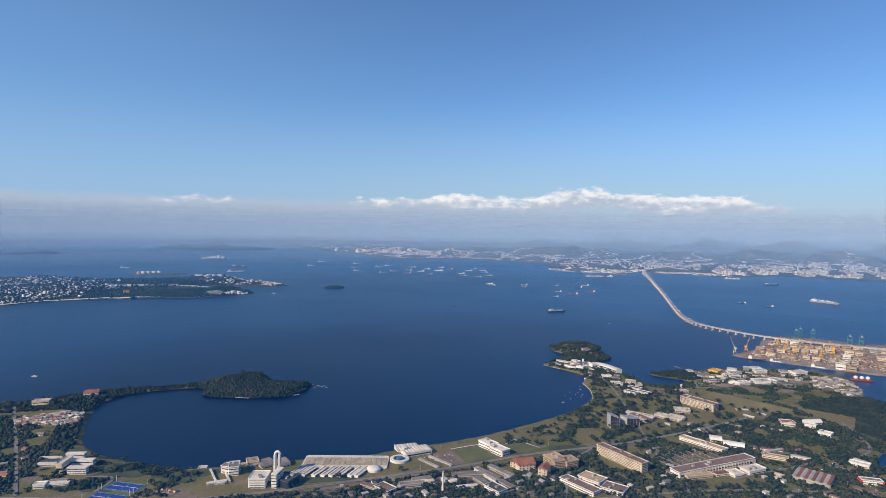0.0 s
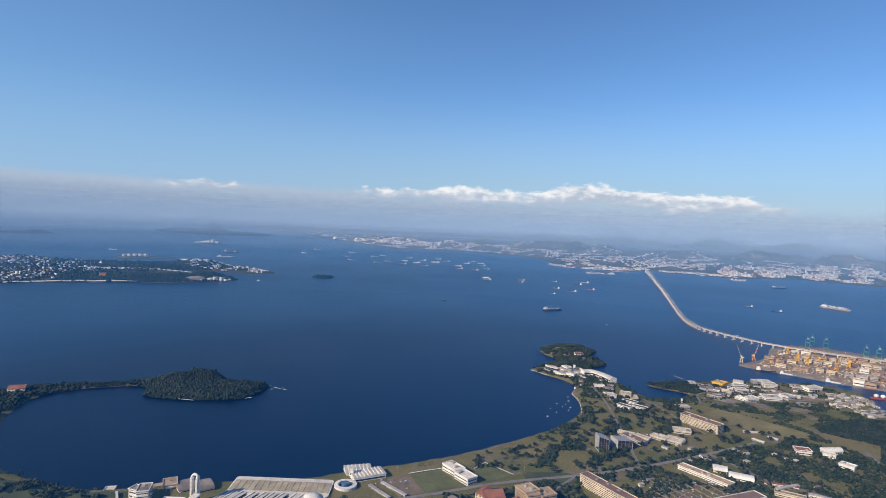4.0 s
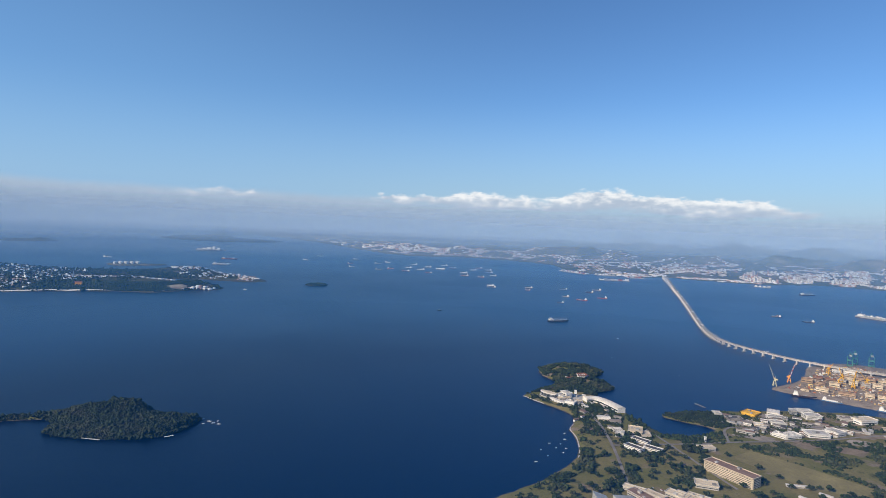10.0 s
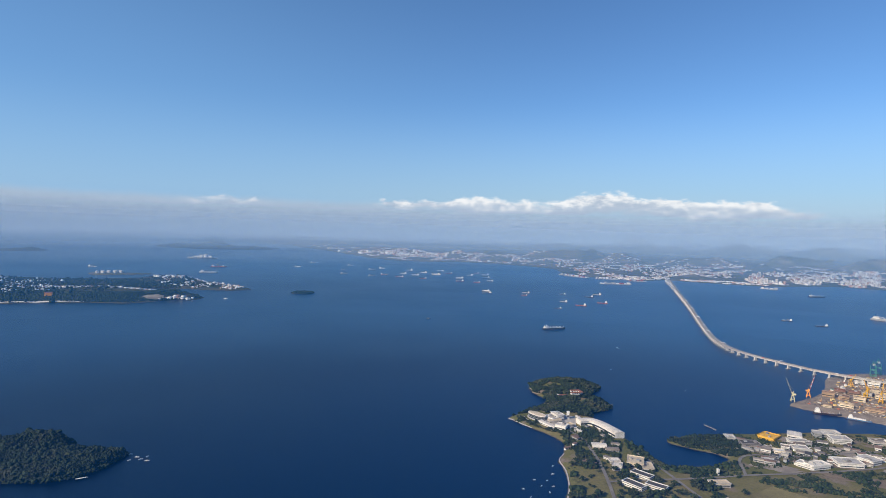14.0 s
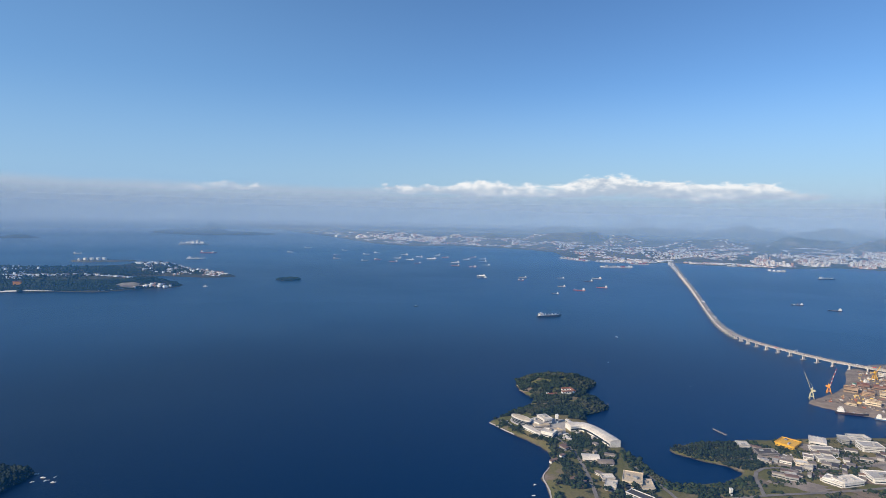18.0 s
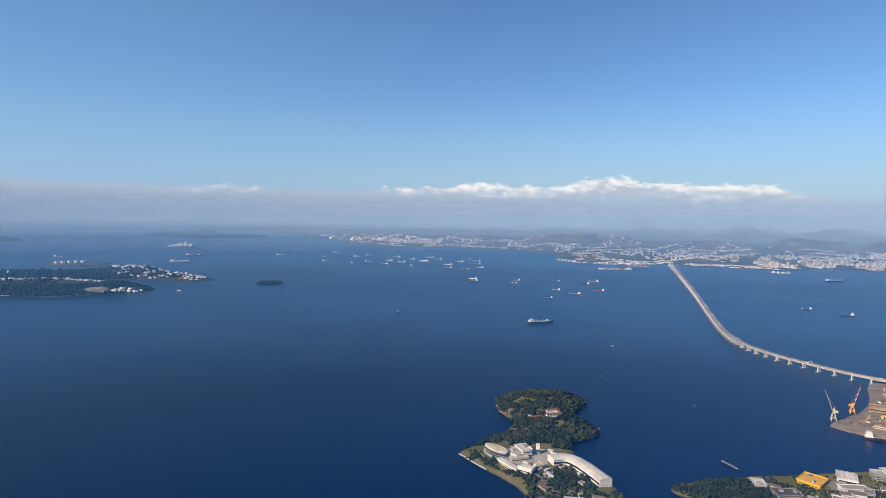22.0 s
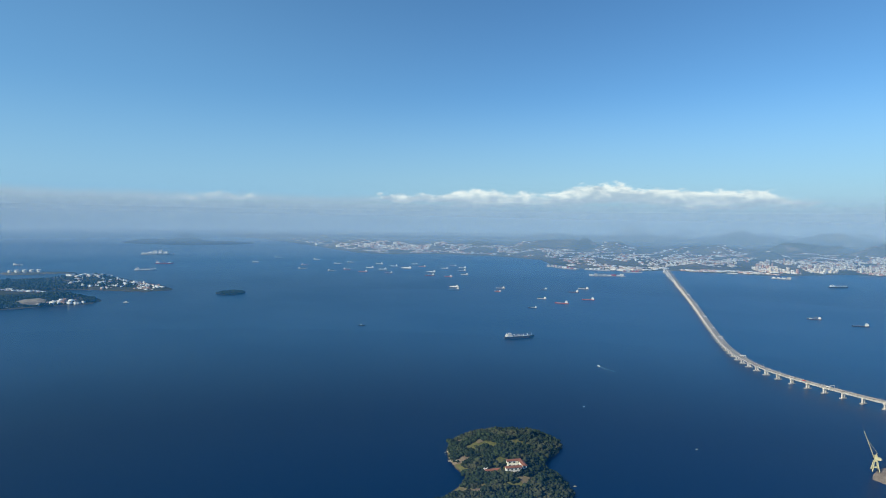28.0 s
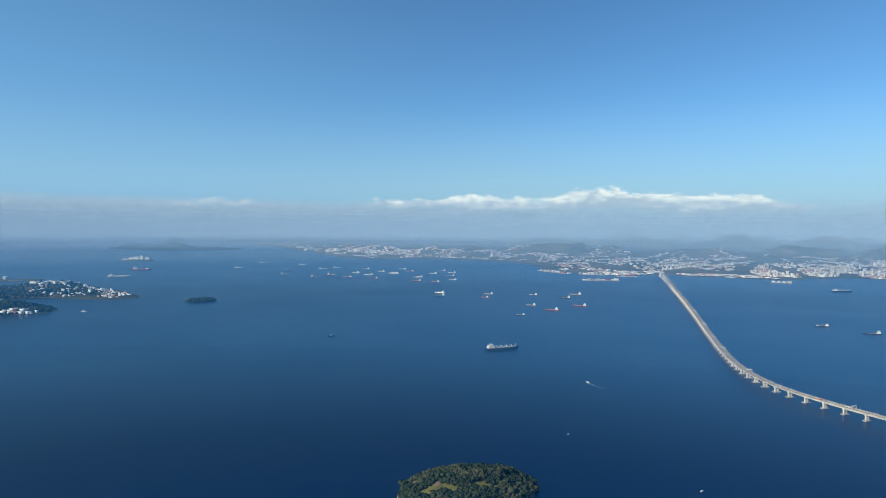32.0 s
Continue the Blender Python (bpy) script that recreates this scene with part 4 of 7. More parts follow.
def haze_tint_layer(name, x, y, z, clear_from, clear_at, density, colour):
    """A level tinted sheet that paints haze over the near shore, below the flight, fading out towards its rim."""
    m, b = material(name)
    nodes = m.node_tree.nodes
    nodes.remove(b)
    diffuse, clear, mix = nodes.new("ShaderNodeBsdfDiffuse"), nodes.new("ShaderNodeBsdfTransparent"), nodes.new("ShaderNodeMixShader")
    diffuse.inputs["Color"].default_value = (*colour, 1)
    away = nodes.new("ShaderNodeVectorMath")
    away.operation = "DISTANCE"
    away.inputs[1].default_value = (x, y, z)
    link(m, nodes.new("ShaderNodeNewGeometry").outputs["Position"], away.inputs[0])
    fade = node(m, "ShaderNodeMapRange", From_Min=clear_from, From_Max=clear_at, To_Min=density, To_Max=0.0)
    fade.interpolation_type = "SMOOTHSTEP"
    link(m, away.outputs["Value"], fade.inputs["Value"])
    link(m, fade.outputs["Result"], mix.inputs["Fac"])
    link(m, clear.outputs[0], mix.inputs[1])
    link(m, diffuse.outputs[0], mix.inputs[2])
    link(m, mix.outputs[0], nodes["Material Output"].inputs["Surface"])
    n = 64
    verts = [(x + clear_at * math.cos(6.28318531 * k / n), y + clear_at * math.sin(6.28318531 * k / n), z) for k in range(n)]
    return tagged(mesh_object(name, verts, [tuple(range(n))], m), "thin bluish tinted sheet painted as haze over the near shore", "haze", kind="structure")


# blue tint added over the near shore to lift its dark tones
haze_tint_layer("haze_tint_6", 20, 60, 21, 150, 270, 0.055, (0.05, 0.26, 0.84))

# ---- the long bridge ----
BRIDGE_LINE = [(262, 284), (224, 302), (200, 316), (184, 331), (176.9, 343.8), (172.3, 354.5), (168.4, 364.8), (166.6, 378), (167.8, 394.5), (172.8, 417), (183, 453), (212, 550), (247, 674), (291, 838)]


def bridge_height(s):
    """Low at first, then a long rise to the shipping channel and down to the far shore."""
    rise = np.interp(s, [0, 175, 420, 520, 545, 575, 640], [2.0, 2.1, 3.4, 6.4, 6.8, 6.4, 2.4])
    return float(rise)


def build_bridge():
    line = smooth_line(BRIDGE_LINE, 3, False)
    cum = np.concatenate([[0], np.cumsum(np.hypot(*np.diff(line, axis=0).T))])
    total = cum[-1]

    def spot(s):
        return np.array([np.interp(s, cum, line[:, 0]), np.interp(s, cum, line[:, 1])])

    ob = new("bridge")
    ob.location = (line[0][0], line[0][1], 0)
    tagged(ob, "long pale concrete road bridge on paired piers", "bridge")
    off = np.array([line[0][0], line[0][1]])
    ss = np.arange(0, total, 2.85)
    ways = [(spot(min(s + 0.5, total)) - spot(max(s - 0.5, 0))) for s in ss]
    ways = [w / np.hypot(*w) for w in ways]

    def ribbon(name, half, low, high, mat, side=0.0):
        verts, faces = [], []
        for s, w in zip(ss, ways):
            n, p, z = np.array([-w[1], w[0]]), spot(s) - off, bridge_height(s)
            c = p + n * side
            for k, q in ((-half, low), (half, low), (half, high), (-half, high)):
                v = c + n * k
                verts.append((v[0], v[1], z + q))
        for i in range(len(ss) - 1):
            a = i * 4
            faces += [(a + k, a + (k + 1) % 4, a + 4 + (k + 1) % 4, a + 4 + k) for k in range(4)]
        faces += [(3, 2, 1, 0), tuple(len(verts) - 4 + k for k in range(4))]
        return part(name, mesh_of(name, verts, faces, mat), ob)

    ribbon("girder", 0.62, -0.42, 0.0, BRIDGE_STONE)
    ribbon("deck", 1.02, 0.0, 0.12, BRIDGE_STONE)
    tagged(ribbon("roadway", 0.9, 0.12, 0.15, WORN_ROAD), "pale worn carriageway")
    for s in (-1, 1):
        ribbon("guard_rail", 0.04, 0.12, 0.24, CONCRETE, s * 0.98)
    ribbon("median", 0.05, 0.15, 0.26, CONCRETE)
    k, s = 0, 4.0
    while s < total - 4:
        w, p, z = spot(s + 0.4) - spot(s - 0.4), spot(s) - off, bridge_height(s)
        turn = math.atan2(w[1], w[0])
        wide = 78 * 5.7 < s < 82 * 5.7
        pier = part("pier", box_mesh("pier", 1.0, 2.5, 0.35, CONCRETE, z=-0.1), ob)
        pier.location, pier.rotation_euler = (p[0], p[1], 0), (0, 0, turn)
        for side in (-1, 1):
            part("column", box_mesh("column", 0.42, 0.5, z - 0.75, BRIDGE_STONE, cy=side * 0.42, z=0.25), pier)
        part("crosshead", box_mesh("crosshead", 0.55, 1.5, 0.32, BRIDGE_STONE, z=z - 0.72), pier)
        k += 1
        s += 5.7 if s < 470 or s > 590 else 19.0
    for s in np.arange(8, total - 10, 4.2):
        w, p, z = spot(s + 0.4) - spot(s - 0.4), spot(s) - off, bridge_height(s)
        n = np.array([-w[1], w[0]]) / np.hypot(*w)
        for side in (-0.85, 0.85) if s < 330 else ():
            lamp = part("lamp_post", tube_mesh("lamp_post", [(0, 0, 0), (0, 0, 0.85), (0, -0.3 * side, 0.95)], 0.035, STEEL, 4), ob)
            lamp.location, lamp.rotation_euler = (*(p + n * side), z + 0.1), (0, 0, math.atan2(w[1], w[0]))
    for s in (42.0, 110.0, 152.0, 190.0, 215.0, 250.0, 300.0, 350.0, 395.0):
        w, p, z = spot(s + 0.4) - spot(s - 0.4), spot(s) - off, bridge_height(s)
        g = part("sign_gantry", join_meshes("sign_gantry", [box_mesh("a", 0.08, 0.08, 0.9, WHITE, cy=-1.0), box_mesh("b", 0.08, 0.08, 0.9, WHITE, cy=1.0), box_mesh("c", 0.12, 2.1, 0.3, WHITE, z=0.75)], WHITE), ob, "white sign gantry across the road")
        g.location, g.rotation_euler = (*p, z + 0.1), (0, 0, math.atan2(w[1], w[0]))
    rng = random.Random(4)
    for _ in range(70):
        s = rng.uniform(20, 420)
        w, p, z = spot(s + 0.4) - spot(s - 0.4), spot(s), bridge_height(s)
        n = np.array([-w[1], w[0]]) / np.hypot(*w)
        q = p + n * rng.choice((-0.66, -0.38, 0.38, 0.66))
        big = rng.random() < 0.25
        mat = rng.choice((WHITE, WHITE, STEEL, HULL_DARK, RED, HULL_BLUE))
        car = thing("truck" if big else "car", box_mesh("body", 0.95 if big else 0.4, 0.22 if big else 0.17, 0.24 if big else 0.08, mat, z=0.03), q[0], q[1], z + 0.15, math.degrees(math.atan2(w[1], w[0])),
                    "lorry driving along the bridge" if big else "small car driving along the bridge", "truck" if big else "car", "traffic on the bridge")
        part("cab", box_mesh("cab", 0.18 if big else 0.22, 0.2 if big else 0.15, 0.2 if big else 0.06, GLASS if not big else mat, cx=0.57 if big else -0.02, z=0.03 if big else 0.11), car)
        for wx in (-0.3, 0.3) if big else (-0.12, 0.12):
            part("axle", box_mesh("axle", 0.08, 0.2, 0.06, HULL_DARK, cx=wx), car)


WORN_ROAD = plain("worn_carriageway", (0.40, 0.34, 0.27), 0.9, vary=0)
BRIDGE_STONE = plain("bridge_concrete", (0.78, 0.72, 0.64), 0.85, stain=0.2, vary=0.03)
build_bridge()


# ---- ships ----
def hull_mesh(name, length, beam, height, mat, low=-0.15):
    """A hull with a raked bow and a rounded stern; the bow points to +x."""
    verts, faces, cols = [], [], 14
    for lev, (z, fine) in enumerate(((low, 0.82), (height * 0.5, 0.96), (height, 1.0))):
        ring = []
        for k in range(cols):
            u = k / (cols - 1)
            x = -length / 2 + length * u
            wide = beam / 2 * min(1.0, (1 - u) * 4.5 + 0.04) ** 0.6 * min(1.0, 0.72 + u * 3) * fine
            x += (u ** 6) * (z - low) * 0.45 * length / 10
            ring.append((x, wide, z + (0.25 * height * max(0, u - 0.86) / 0.14 if lev == 2 else 0)))
        verts += ring + [(x, -w, z) for x, w, z in reversed(ring)]
    n = 2 * cols
    for lev in range(2):
        faces += [(lev * n + i, lev * n + (i + 1) % n, (lev + 1) * n + (i + 1) % n, (lev + 1) * n + i) for i in range(n)]
    faces += [tuple(range(2 * n, 3 * n)), tuple(range(n - 1, -1, -1))]
    return mesh_of(name, verts, faces, mat)


def ship(x, y, length, heading, hull, kind, label, group="ships at anchor"):
    beam, high = length * 0.15, length * 0.062
    ob = thing("ship", hull_mesh("hull", length, beam, high, hull), x, y, 0, heading, label, "ship", group)
    part("boot_top", hull_mesh("boot_top", length * 0.998, beam * 1.006, high * 0.1, DECK_RED), ob)
    tier = min(length * 0.036, 0.30)
    part("deck", box_mesh("deck", length * 0.8, beam * 0.86, 0.05, DECK_RED if kind == "tanker" else CONCRETE, cx=-length * 0.03, z=high - 0.01), ob)
    sx = -length * 0.34
    for i, (a, b) in enumerate(((0.22, 0.95), (0.2, 0.9), (0.18, 0.88), (0.16, 0.86), (0.11, 1.0))):
        part("superstructure", box_mesh("superstructure", length * a, beam * b, tier, WHITE, cx=sx, z=high + tier * i), ob)
        if i:
            part("window_band", box_mesh("window_band", length * a * 1.01, beam * b * 0.92, tier * 0.26, GLASS, cx=sx, z=high + tier * (i + 0.45)), ob)
    part("funnel", box_mesh("funnel", length * 0.035, beam * 0.3, length * 0.06, ORANGE if kind == "red" else HULL_BLUE, cx=sx - length * 0.06, z=high + length * 0.06, taper=0.85), ob)
    part("mast", tube_mesh("mast", [(sx, 0, high + length * 0.085), (sx, 0, high + length * 0.15)], length * 0.005, WHITE, 5), ob)
    part("foremast", tube_mesh("foremast", [(length * 0.44, 0, high), (length * 0.44, 0, high + length * 0.09)], length * 0.005, WHITE, 5), ob)
    if kind == "bulk":
        for i in range(5):
            cx = length * (-0.22 + 0.15 * i)
            part("hatch", box_mesh("hatch", length * 0.1, beam * 0.55, length * 0.014, STEEL, cx=cx, z=high), ob)
            if i < 4:
                px = cx + length * 0.075
                crane = part("deck_crane", tube_mesh("deck_crane", [(px, 0, high), (px, 0, high + length * 0.06)], length * 0.012, WHITE), ob, "white deck crane")
                part("jib", tube_mesh("jib", [(px, 0, high + length * 0.055), (px - length * 0.07, 0, high + length * 0.045)], length * 0.006, WHITE, 4), crane)
    elif kind == "tanker":
        part("pipe_rack", box_mesh("pipe_rack", length * 0.62, beam * 0.14, length * 0.014, STEEL, cx=length * 0.05, z=high), ob)
        part("manifold", box_mesh("manifold", length * 0.05, beam * 0.7, length * 0.02, STEEL, cx=length * 0.08, z=high), ob)
    elif kind == "red":
        part("forecastle", box_mesh("forecastle", length * 0.16, beam * 0.8, length * 0.06, WHITE, cx=length * 0.3, z=high, taper=0.9), ob)
        part("helideck", box_mesh("helideck", length * 0.11, beam * 1.1, 0.06, GREEN_STEEL, cx=length * 0.36, z=high + length * 0.075), ob)
        part("deck_crane", tube_mesh("deck_crane", [(0, 0, high), (0, 0, high + length * 0.09), (-length * 0.12, 0, high + length * 0.12)], length * 0.009, YELLOW), ob)
    else:
        part("cargo_house", box_mesh("cargo_house", length * 0.5, beam * 0.9, length * 0.05, WHITE, cx=length * 0.02, z=high), ob)
    return ob


ship(86.0, 430.0, 14.6, 21, HULL_DARK, "bulk", "dark-hulled bulk carrier with white deck cranes at anchor")
ship(391.0, 684.0, 17.0, 6, HULL_DARK, "bulk", "dark-hulled bulk carrier with white deck cranes at anchor")
ship(261.0, 500.0, 7.0, 160, HULL_DARK, "red", "short supply ship with a white bridge at anchor")
ship(272.0, 478.0, 8.0, 168, HULL_DARK, "tanker", "dark tanker with a white bridge at anchor")
long_ship = ship(340.0, 512.0, 24.0, -66, STEEL, "bulk", "long pale ship with many deckhouses at anchor")
for k in range(8):
    part("deckhouse", box_mesh("deckhouse", 0.8 + 0.5 * (k % 3), 1.6 + 0.6 * (k % 2), 0.35 + 0.35 * (k % 3), WHITE, cx=-4.5 + 1.9 * k, z=1.5), long_ship)
ANCHORED = [(-133, 861, 1), (-119, 802, 0), (-98, 888, 0), (-88, 920, 0), (-81, 781, 1), (-69, 803, 1), (-48, 833, 1), (-46, 895, 0), (-46, 775, 0), (-30, 811, 0), (-23, 862, 0), (-17, 763, 0), (-5, 832, 2), (11, 860, 1), (26, 784, 2), (27, 742, 0), (39, 838, 0), (48, 879, 0), (60, 850, 0), (59, 805, 0), (62, 758, 1), (46, 732, 1), (53, 641, 2), (53, 620, 0)]
ANCHORED += [(91, 636, 0), (87, 613, 1), (125, 633, 0), (116, 573, 0), (104, 527, 1), (126, 550, 0), (146, 615, 0), (159, 640, 0), (148, 571, 0), (-144, 963, 0), (-2, 901, 0), (-298, 844, 1), (-271, 754, 0), (-205, 895, 2), (-210, 1000, 0), (-436, 791, 0)]
rng = random.Random(11)
for sx, sy, k in ANCHORED:
    size = rng.uniform(6.5, 9.5) if k != 1 else rng.uniform(5.5, 7.5)
    if sy > 720:
        size *= 1.2
    if (sx, sy) in ((-298, 844), (-271, 754)):
        size = 20.0
    head = (172 if sx > -60 else 8) + rng.uniform(-16, 16)
    if k == 1 and rng.random() < 0.6:
        ship(sx, sy, size, head, HULL_RED, "red", "red-hulled supply ship with a white bridge at anchor")
    elif k == 2:
        ship(sx, sy, size * 1.1, head, WHITE, "white", "white-sided car carrier at anchor")
    else:
        ship(sx, sy, size, head, rng.choice((HULL_DARK, HULL_DARK, HULL_BLUE, HULL_RED, STEEL) if sy < 720 else (WHITE, STEEL, WHITE, HULL_RED, HULL_BLUE)), rng.choice(("tanker", "bulk")), "cargo ship with a white bridge at anchor")
for bx, by, s, head in ((-415, 1024, 26, 5), (-390, 1030, 22, -10)):
    ship(bx, by, s, head, STEEL, "white", "grey ship beside an offshore terminal", "ships at the terminal")


def boat(x, y, size, head, label="small white motor boat on the water", group="small boats"):
    ob = thing("boat", hull_mesh("hull", size, size * 0.3, size * 0.12, WHITE, -0.05), x, y, 0, head, label, "boat", group)
    part("cabin", box_mesh("cabin", size * 0.3, size * 0.2, size * 0.12, WHITE, cx=-size * 0.05, z=size * 0.11), ob)
    part("windscreen", box_mesh("windscreen", size * 0.05, size * 0.19, size * 0.06, GLASS, cx=size * 0.11, z=size * 0.15), ob)
    return ob


for bx, by, s, head in ((43.7, 202.9, 0.9, 20), (50.3, 213, 0.7, 60), (53.8, 219.7, 0.8, 10), (51.7, 209.9, 0.7, 100), (54.6, 224.5, 0.8, 40), (47.3, 207.3, 0.7, 70), (49, 216, 0.7, 15), (52, 216, 0.6, 33), (46, 211, 0.6, 5), (53, 213, 0.7, 20),
                        (-49.3, 220.5, 0.9, 20), (-46.8, 219, 1.1, 5), (-45.2, 217.8, 1.0, 40), (-43.3, 217.2, 1.1, 10), (-44.6, 219.6, 0.8, 80), (-47.6, 217, 0.8, 30), (-160, 225.8, 2.4, 5), (115, 300, 0.8, 30), (95, 330, 0.9, 50)):
    boat(bx, by, s, head)
tug = boat(9, 453.6, 3.2, 10, "dark tug with a white cabin crossing the bay")
tug.data = hull_mesh("hull", 3.2, 0.96, 0.38, HULL_DARK, -0.05)
boat(110.5, 378.7, 1.6, 118, "white launch trailing a wake")
boat(-151.5, 519.7, 3.2, 5, "white ferry trailing a wake")
for line, wide, seedname in (([(110.6, 377.9), (112, 375), (114.5, 371)], 0.8, "a"), ([(-153.2, 519.5), (-163, 518.6), (-175, 516)], 0.6, "b")):
    w = strip("wake", "", line, wide, FOAM, campus, z=0.03)
    tagged(w, "pale foam wake behind a boat", "wake", kind="structure")

# ---- port and shipyard ----
def jib_crane(label, x, y, z, body, jib, tower, reach, rise, head, scale=1.0):
    """A level-luffing crane: portal legs, tower, cab, counterweight and a lattice jib."""
    ob = new("harbour_crane")
    ob.location, ob.rotation_euler = (x, y, z), (0, 0, radians(head))
    tagged(ob, label, "crane", "shipyard cranes")
    b = 0.75 * scale
    for sx in (-1, 1):
        for sy in (-1, 1):
            part("leg", tube_mesh("leg", [(sx * b, sy * b, 0), (sx * b * 0.45, sy * b * 0.45, tower * 0.62)], 0.13 * scale, body, 5), ob)
        part("brace", tube_mesh("brace", [(sx * b, -b, 0.05), (sx * b * 0.7, b * 0.7, tower * 0.3)], 0.07 * scale, body, 4), ob)
        part("bogie", box_mesh("bogie", 0.3 * scale, 2.2 * b, 0.22 * scale, HULL_DARK, cx=sx * b), ob)
    for q in (0.25, 0.62):
        part("platform", box_mesh("platform", b * (2.0 - 1.6 * q), b * (2.0 - 1.6 * q), 0.12 * scale, body, z=tower * q), ob)
    part("tower", box_mesh("tower", 0.6 * scale, 0.6 * scale, tower * 0.38, body, z=tower * 0.62), ob)
    house = part("machine_house", box_mesh("machine_house", 1.3 * scale, 0.8 * scale, 0.6 * scale, body, cx=-0.4 * scale, z=tower * 0.72), ob)
    part("cab", box_mesh("cab", 0.35 * scale, 0.35 * scale, 0.35 * scale, GLASS, cx=0.5 * scale, z=tower * 0.74), house)
    part("counterweight", box_mesh("counterweight", 0.35 * scale, 0.7 * scale, 0.4 * scale, GREY, cx=-1.1 * scale, z=tower * 0.74), house)
    n = 8
    for i in range(n):
        a, c = i / n, (i + 1) / n
        w = 0.22 * scale * (1 - a * 0.6)
        bars = []
        for s in (-1, 1):
            bars.append(tube_mesh("t", [(0.3 * scale + reach * a, s * w, tower * 0.8 + rise * a), (0.3 * scale + reach * c, s * w * 0.92, tower * 0.8 + rise * c)], 0.06 * scale, jib, 4))
            bars.append(tube_mesh("t", [(0.3 * scale + reach * a, s * w, tower * 0.8 + rise * a), (0.3 * scale + reach * c, -s * w * 0.92, tower * 0.8 + rise * c)], 0.04 * scale, jib, 4))
        mat = jib if not (jib is WHITE and i % 2) else RED
        part("jib_section", join_meshes("jib_section", bars, mat), ob)
    part("stay", tube_mesh("stay", [(-0.3 * scale, 0, tower * 1.15), (0.3 * scale + reach * 0.7, 0, tower * 0.8 + rise * 0.7)], 0.03 * scale, body, 4), ob)
    part("apex", tube_mesh("apex", [(0, 0, tower), (-0.3 * scale, 0, tower * 1.15)], 0.08 * scale, body, 4), ob)
    return ob


PALE_CRANE = plain("pale_yellow_paint", (0.62, 0.58, 0.36), 0.6)
jib_crane("pale yellow harbour crane with a raised jib on the quay", 148.2, 289.3, 0.45, PALE_CRANE, PALE_CRANE, 3.4, 2.0, 5.6, 160, 0.85)
jib_crane("orange harbour crane with a red and white jib", 157.5, 296.0, 0.45, ORANGE, WHITE, 3.0, 1.5, 5.9, -20, 0.85)
for cx, cy, tw, re, ri, hd in ((184, 313.7, 3.2, 2.4, 2.4, 20), (180.4, 299.1, 3.8, 1.8, 3.8, 200), (180.1, 291.6, 3.6, 3.0, 3.6, 45), (187.8, 283, 3.6, 2.4, 3.2, 30), (197.6, 288.9, 3.8, 1.8, 4.2, 120), (188.8, 297, 3.0, 2.2, 3.0, 170), (176, 294, 2.8, 1.8, 2.6, 250)):
    jib_crane("yellow shipyard crane among sheds", cx, cy, 0.45, YELLOW, YELLOW, tw, re, ri, hd, 0.9)


def gantry_crane(x, y, head):
    """A ship-to-shore container crane with its boom out over the water."""
    ob = new("container_crane")
    ob.location, ob.rotation_euler = (x, y, 0.45), (0, 0, radians(head))
    tagged(ob, "tall green container crane on the far quay", "crane", "container cranes")
    for sx in (-1.2, 1.2):
        for sy in (-1.0, 1.0):
            part("leg", tube_mesh("leg", [(sx, sy, 0), (sx, sy, 4.6)], 0.08, GREEN_STEEL, 5), ob)
        part("sill_beam", box_mesh("sill_beam", 0.3, 2.4, 0.25, GREEN_STEEL, cx=sx, z=0.1), ob)
        part("cross_beam", box_mesh("cross_beam", 0.25, 2.2, 0.25, GREEN_STEEL, cx=sx, z=2.6), ob)
    part("boom", box_mesh("boom", 9.0, 0.2, 0.2, GREEN_STEEL, cx=1.5, z=4.5), ob)
    for sy in (-0.6, 0.6):
        part("a_frame", tube_mesh("a_frame", [(1.2, sy, 4.6), (0.6, 0, 6.6), (-1.2, sy, 4.6)], 0.06, GREEN_STEEL, 5), ob)
    part("tie", tube_mesh("tie", [(0.6, 0, 6.6), (5.0, 0, 4.8)], 0.05, GREEN_STEEL, 4), ob)
    part("back_tie", tube_mesh("back_tie", [(0.6, 0, 6.6), (-2.8, 0, 4.8)], 0.05, GREEN_STEEL, 4), ob)
    part("machine_house", box_mesh("machine_house", 1.3, 0.9, 0.7, STEEL, cx=-1.6, z=4.85), ob)


for gx, gy in ((212, 339), (217, 335), (225.4, 316.5), (230.4, 314.5), (206.5, 334), (244, 312)):
    gantry_crane(gx, gy, 60)

PORT_SHEDS = [(170, 296, 14, 3.5, 1.2, -32, 0), (186, 297, 16, 3.2, 1.2, -30, 1), (194, 305, 15, 4, 1.1, -30, 2), (176, 303.5, 9, 3.5, 1.2, -30, 3), (164, 285, 5, 2, 0.9, -35, 1), (157, 284, 3, 1.6, 0.8, -35, 3), (170, 280, 6, 2, 0.8, -35, 0), (179, 277, 8, 2.2, 0.9, -35, 2), (188, 271, 9, 2.4, 0.9, -33, 1), (199, 281, 12, 4, 1.3, -30, 0), (206, 293, 16, 4, 1.3, -28, 2)]
PORT_SHEDS += [(183, 258.5, 8, 4.5, 1.9, -36, 3), (196, 268, 7, 3.4, 1.2, -33, 3), (205, 262, 9, 4, 1.2, -30, 1), (218, 276, 14, 5, 1.3, -26, 0), (216, 306, 14, 4, 1.2, -25, 2), (230, 295, 16, 5, 1.2, -24, 1), (193, 318, 9, 3, 1.0, -30, 3)]
yard = random.Random(15)
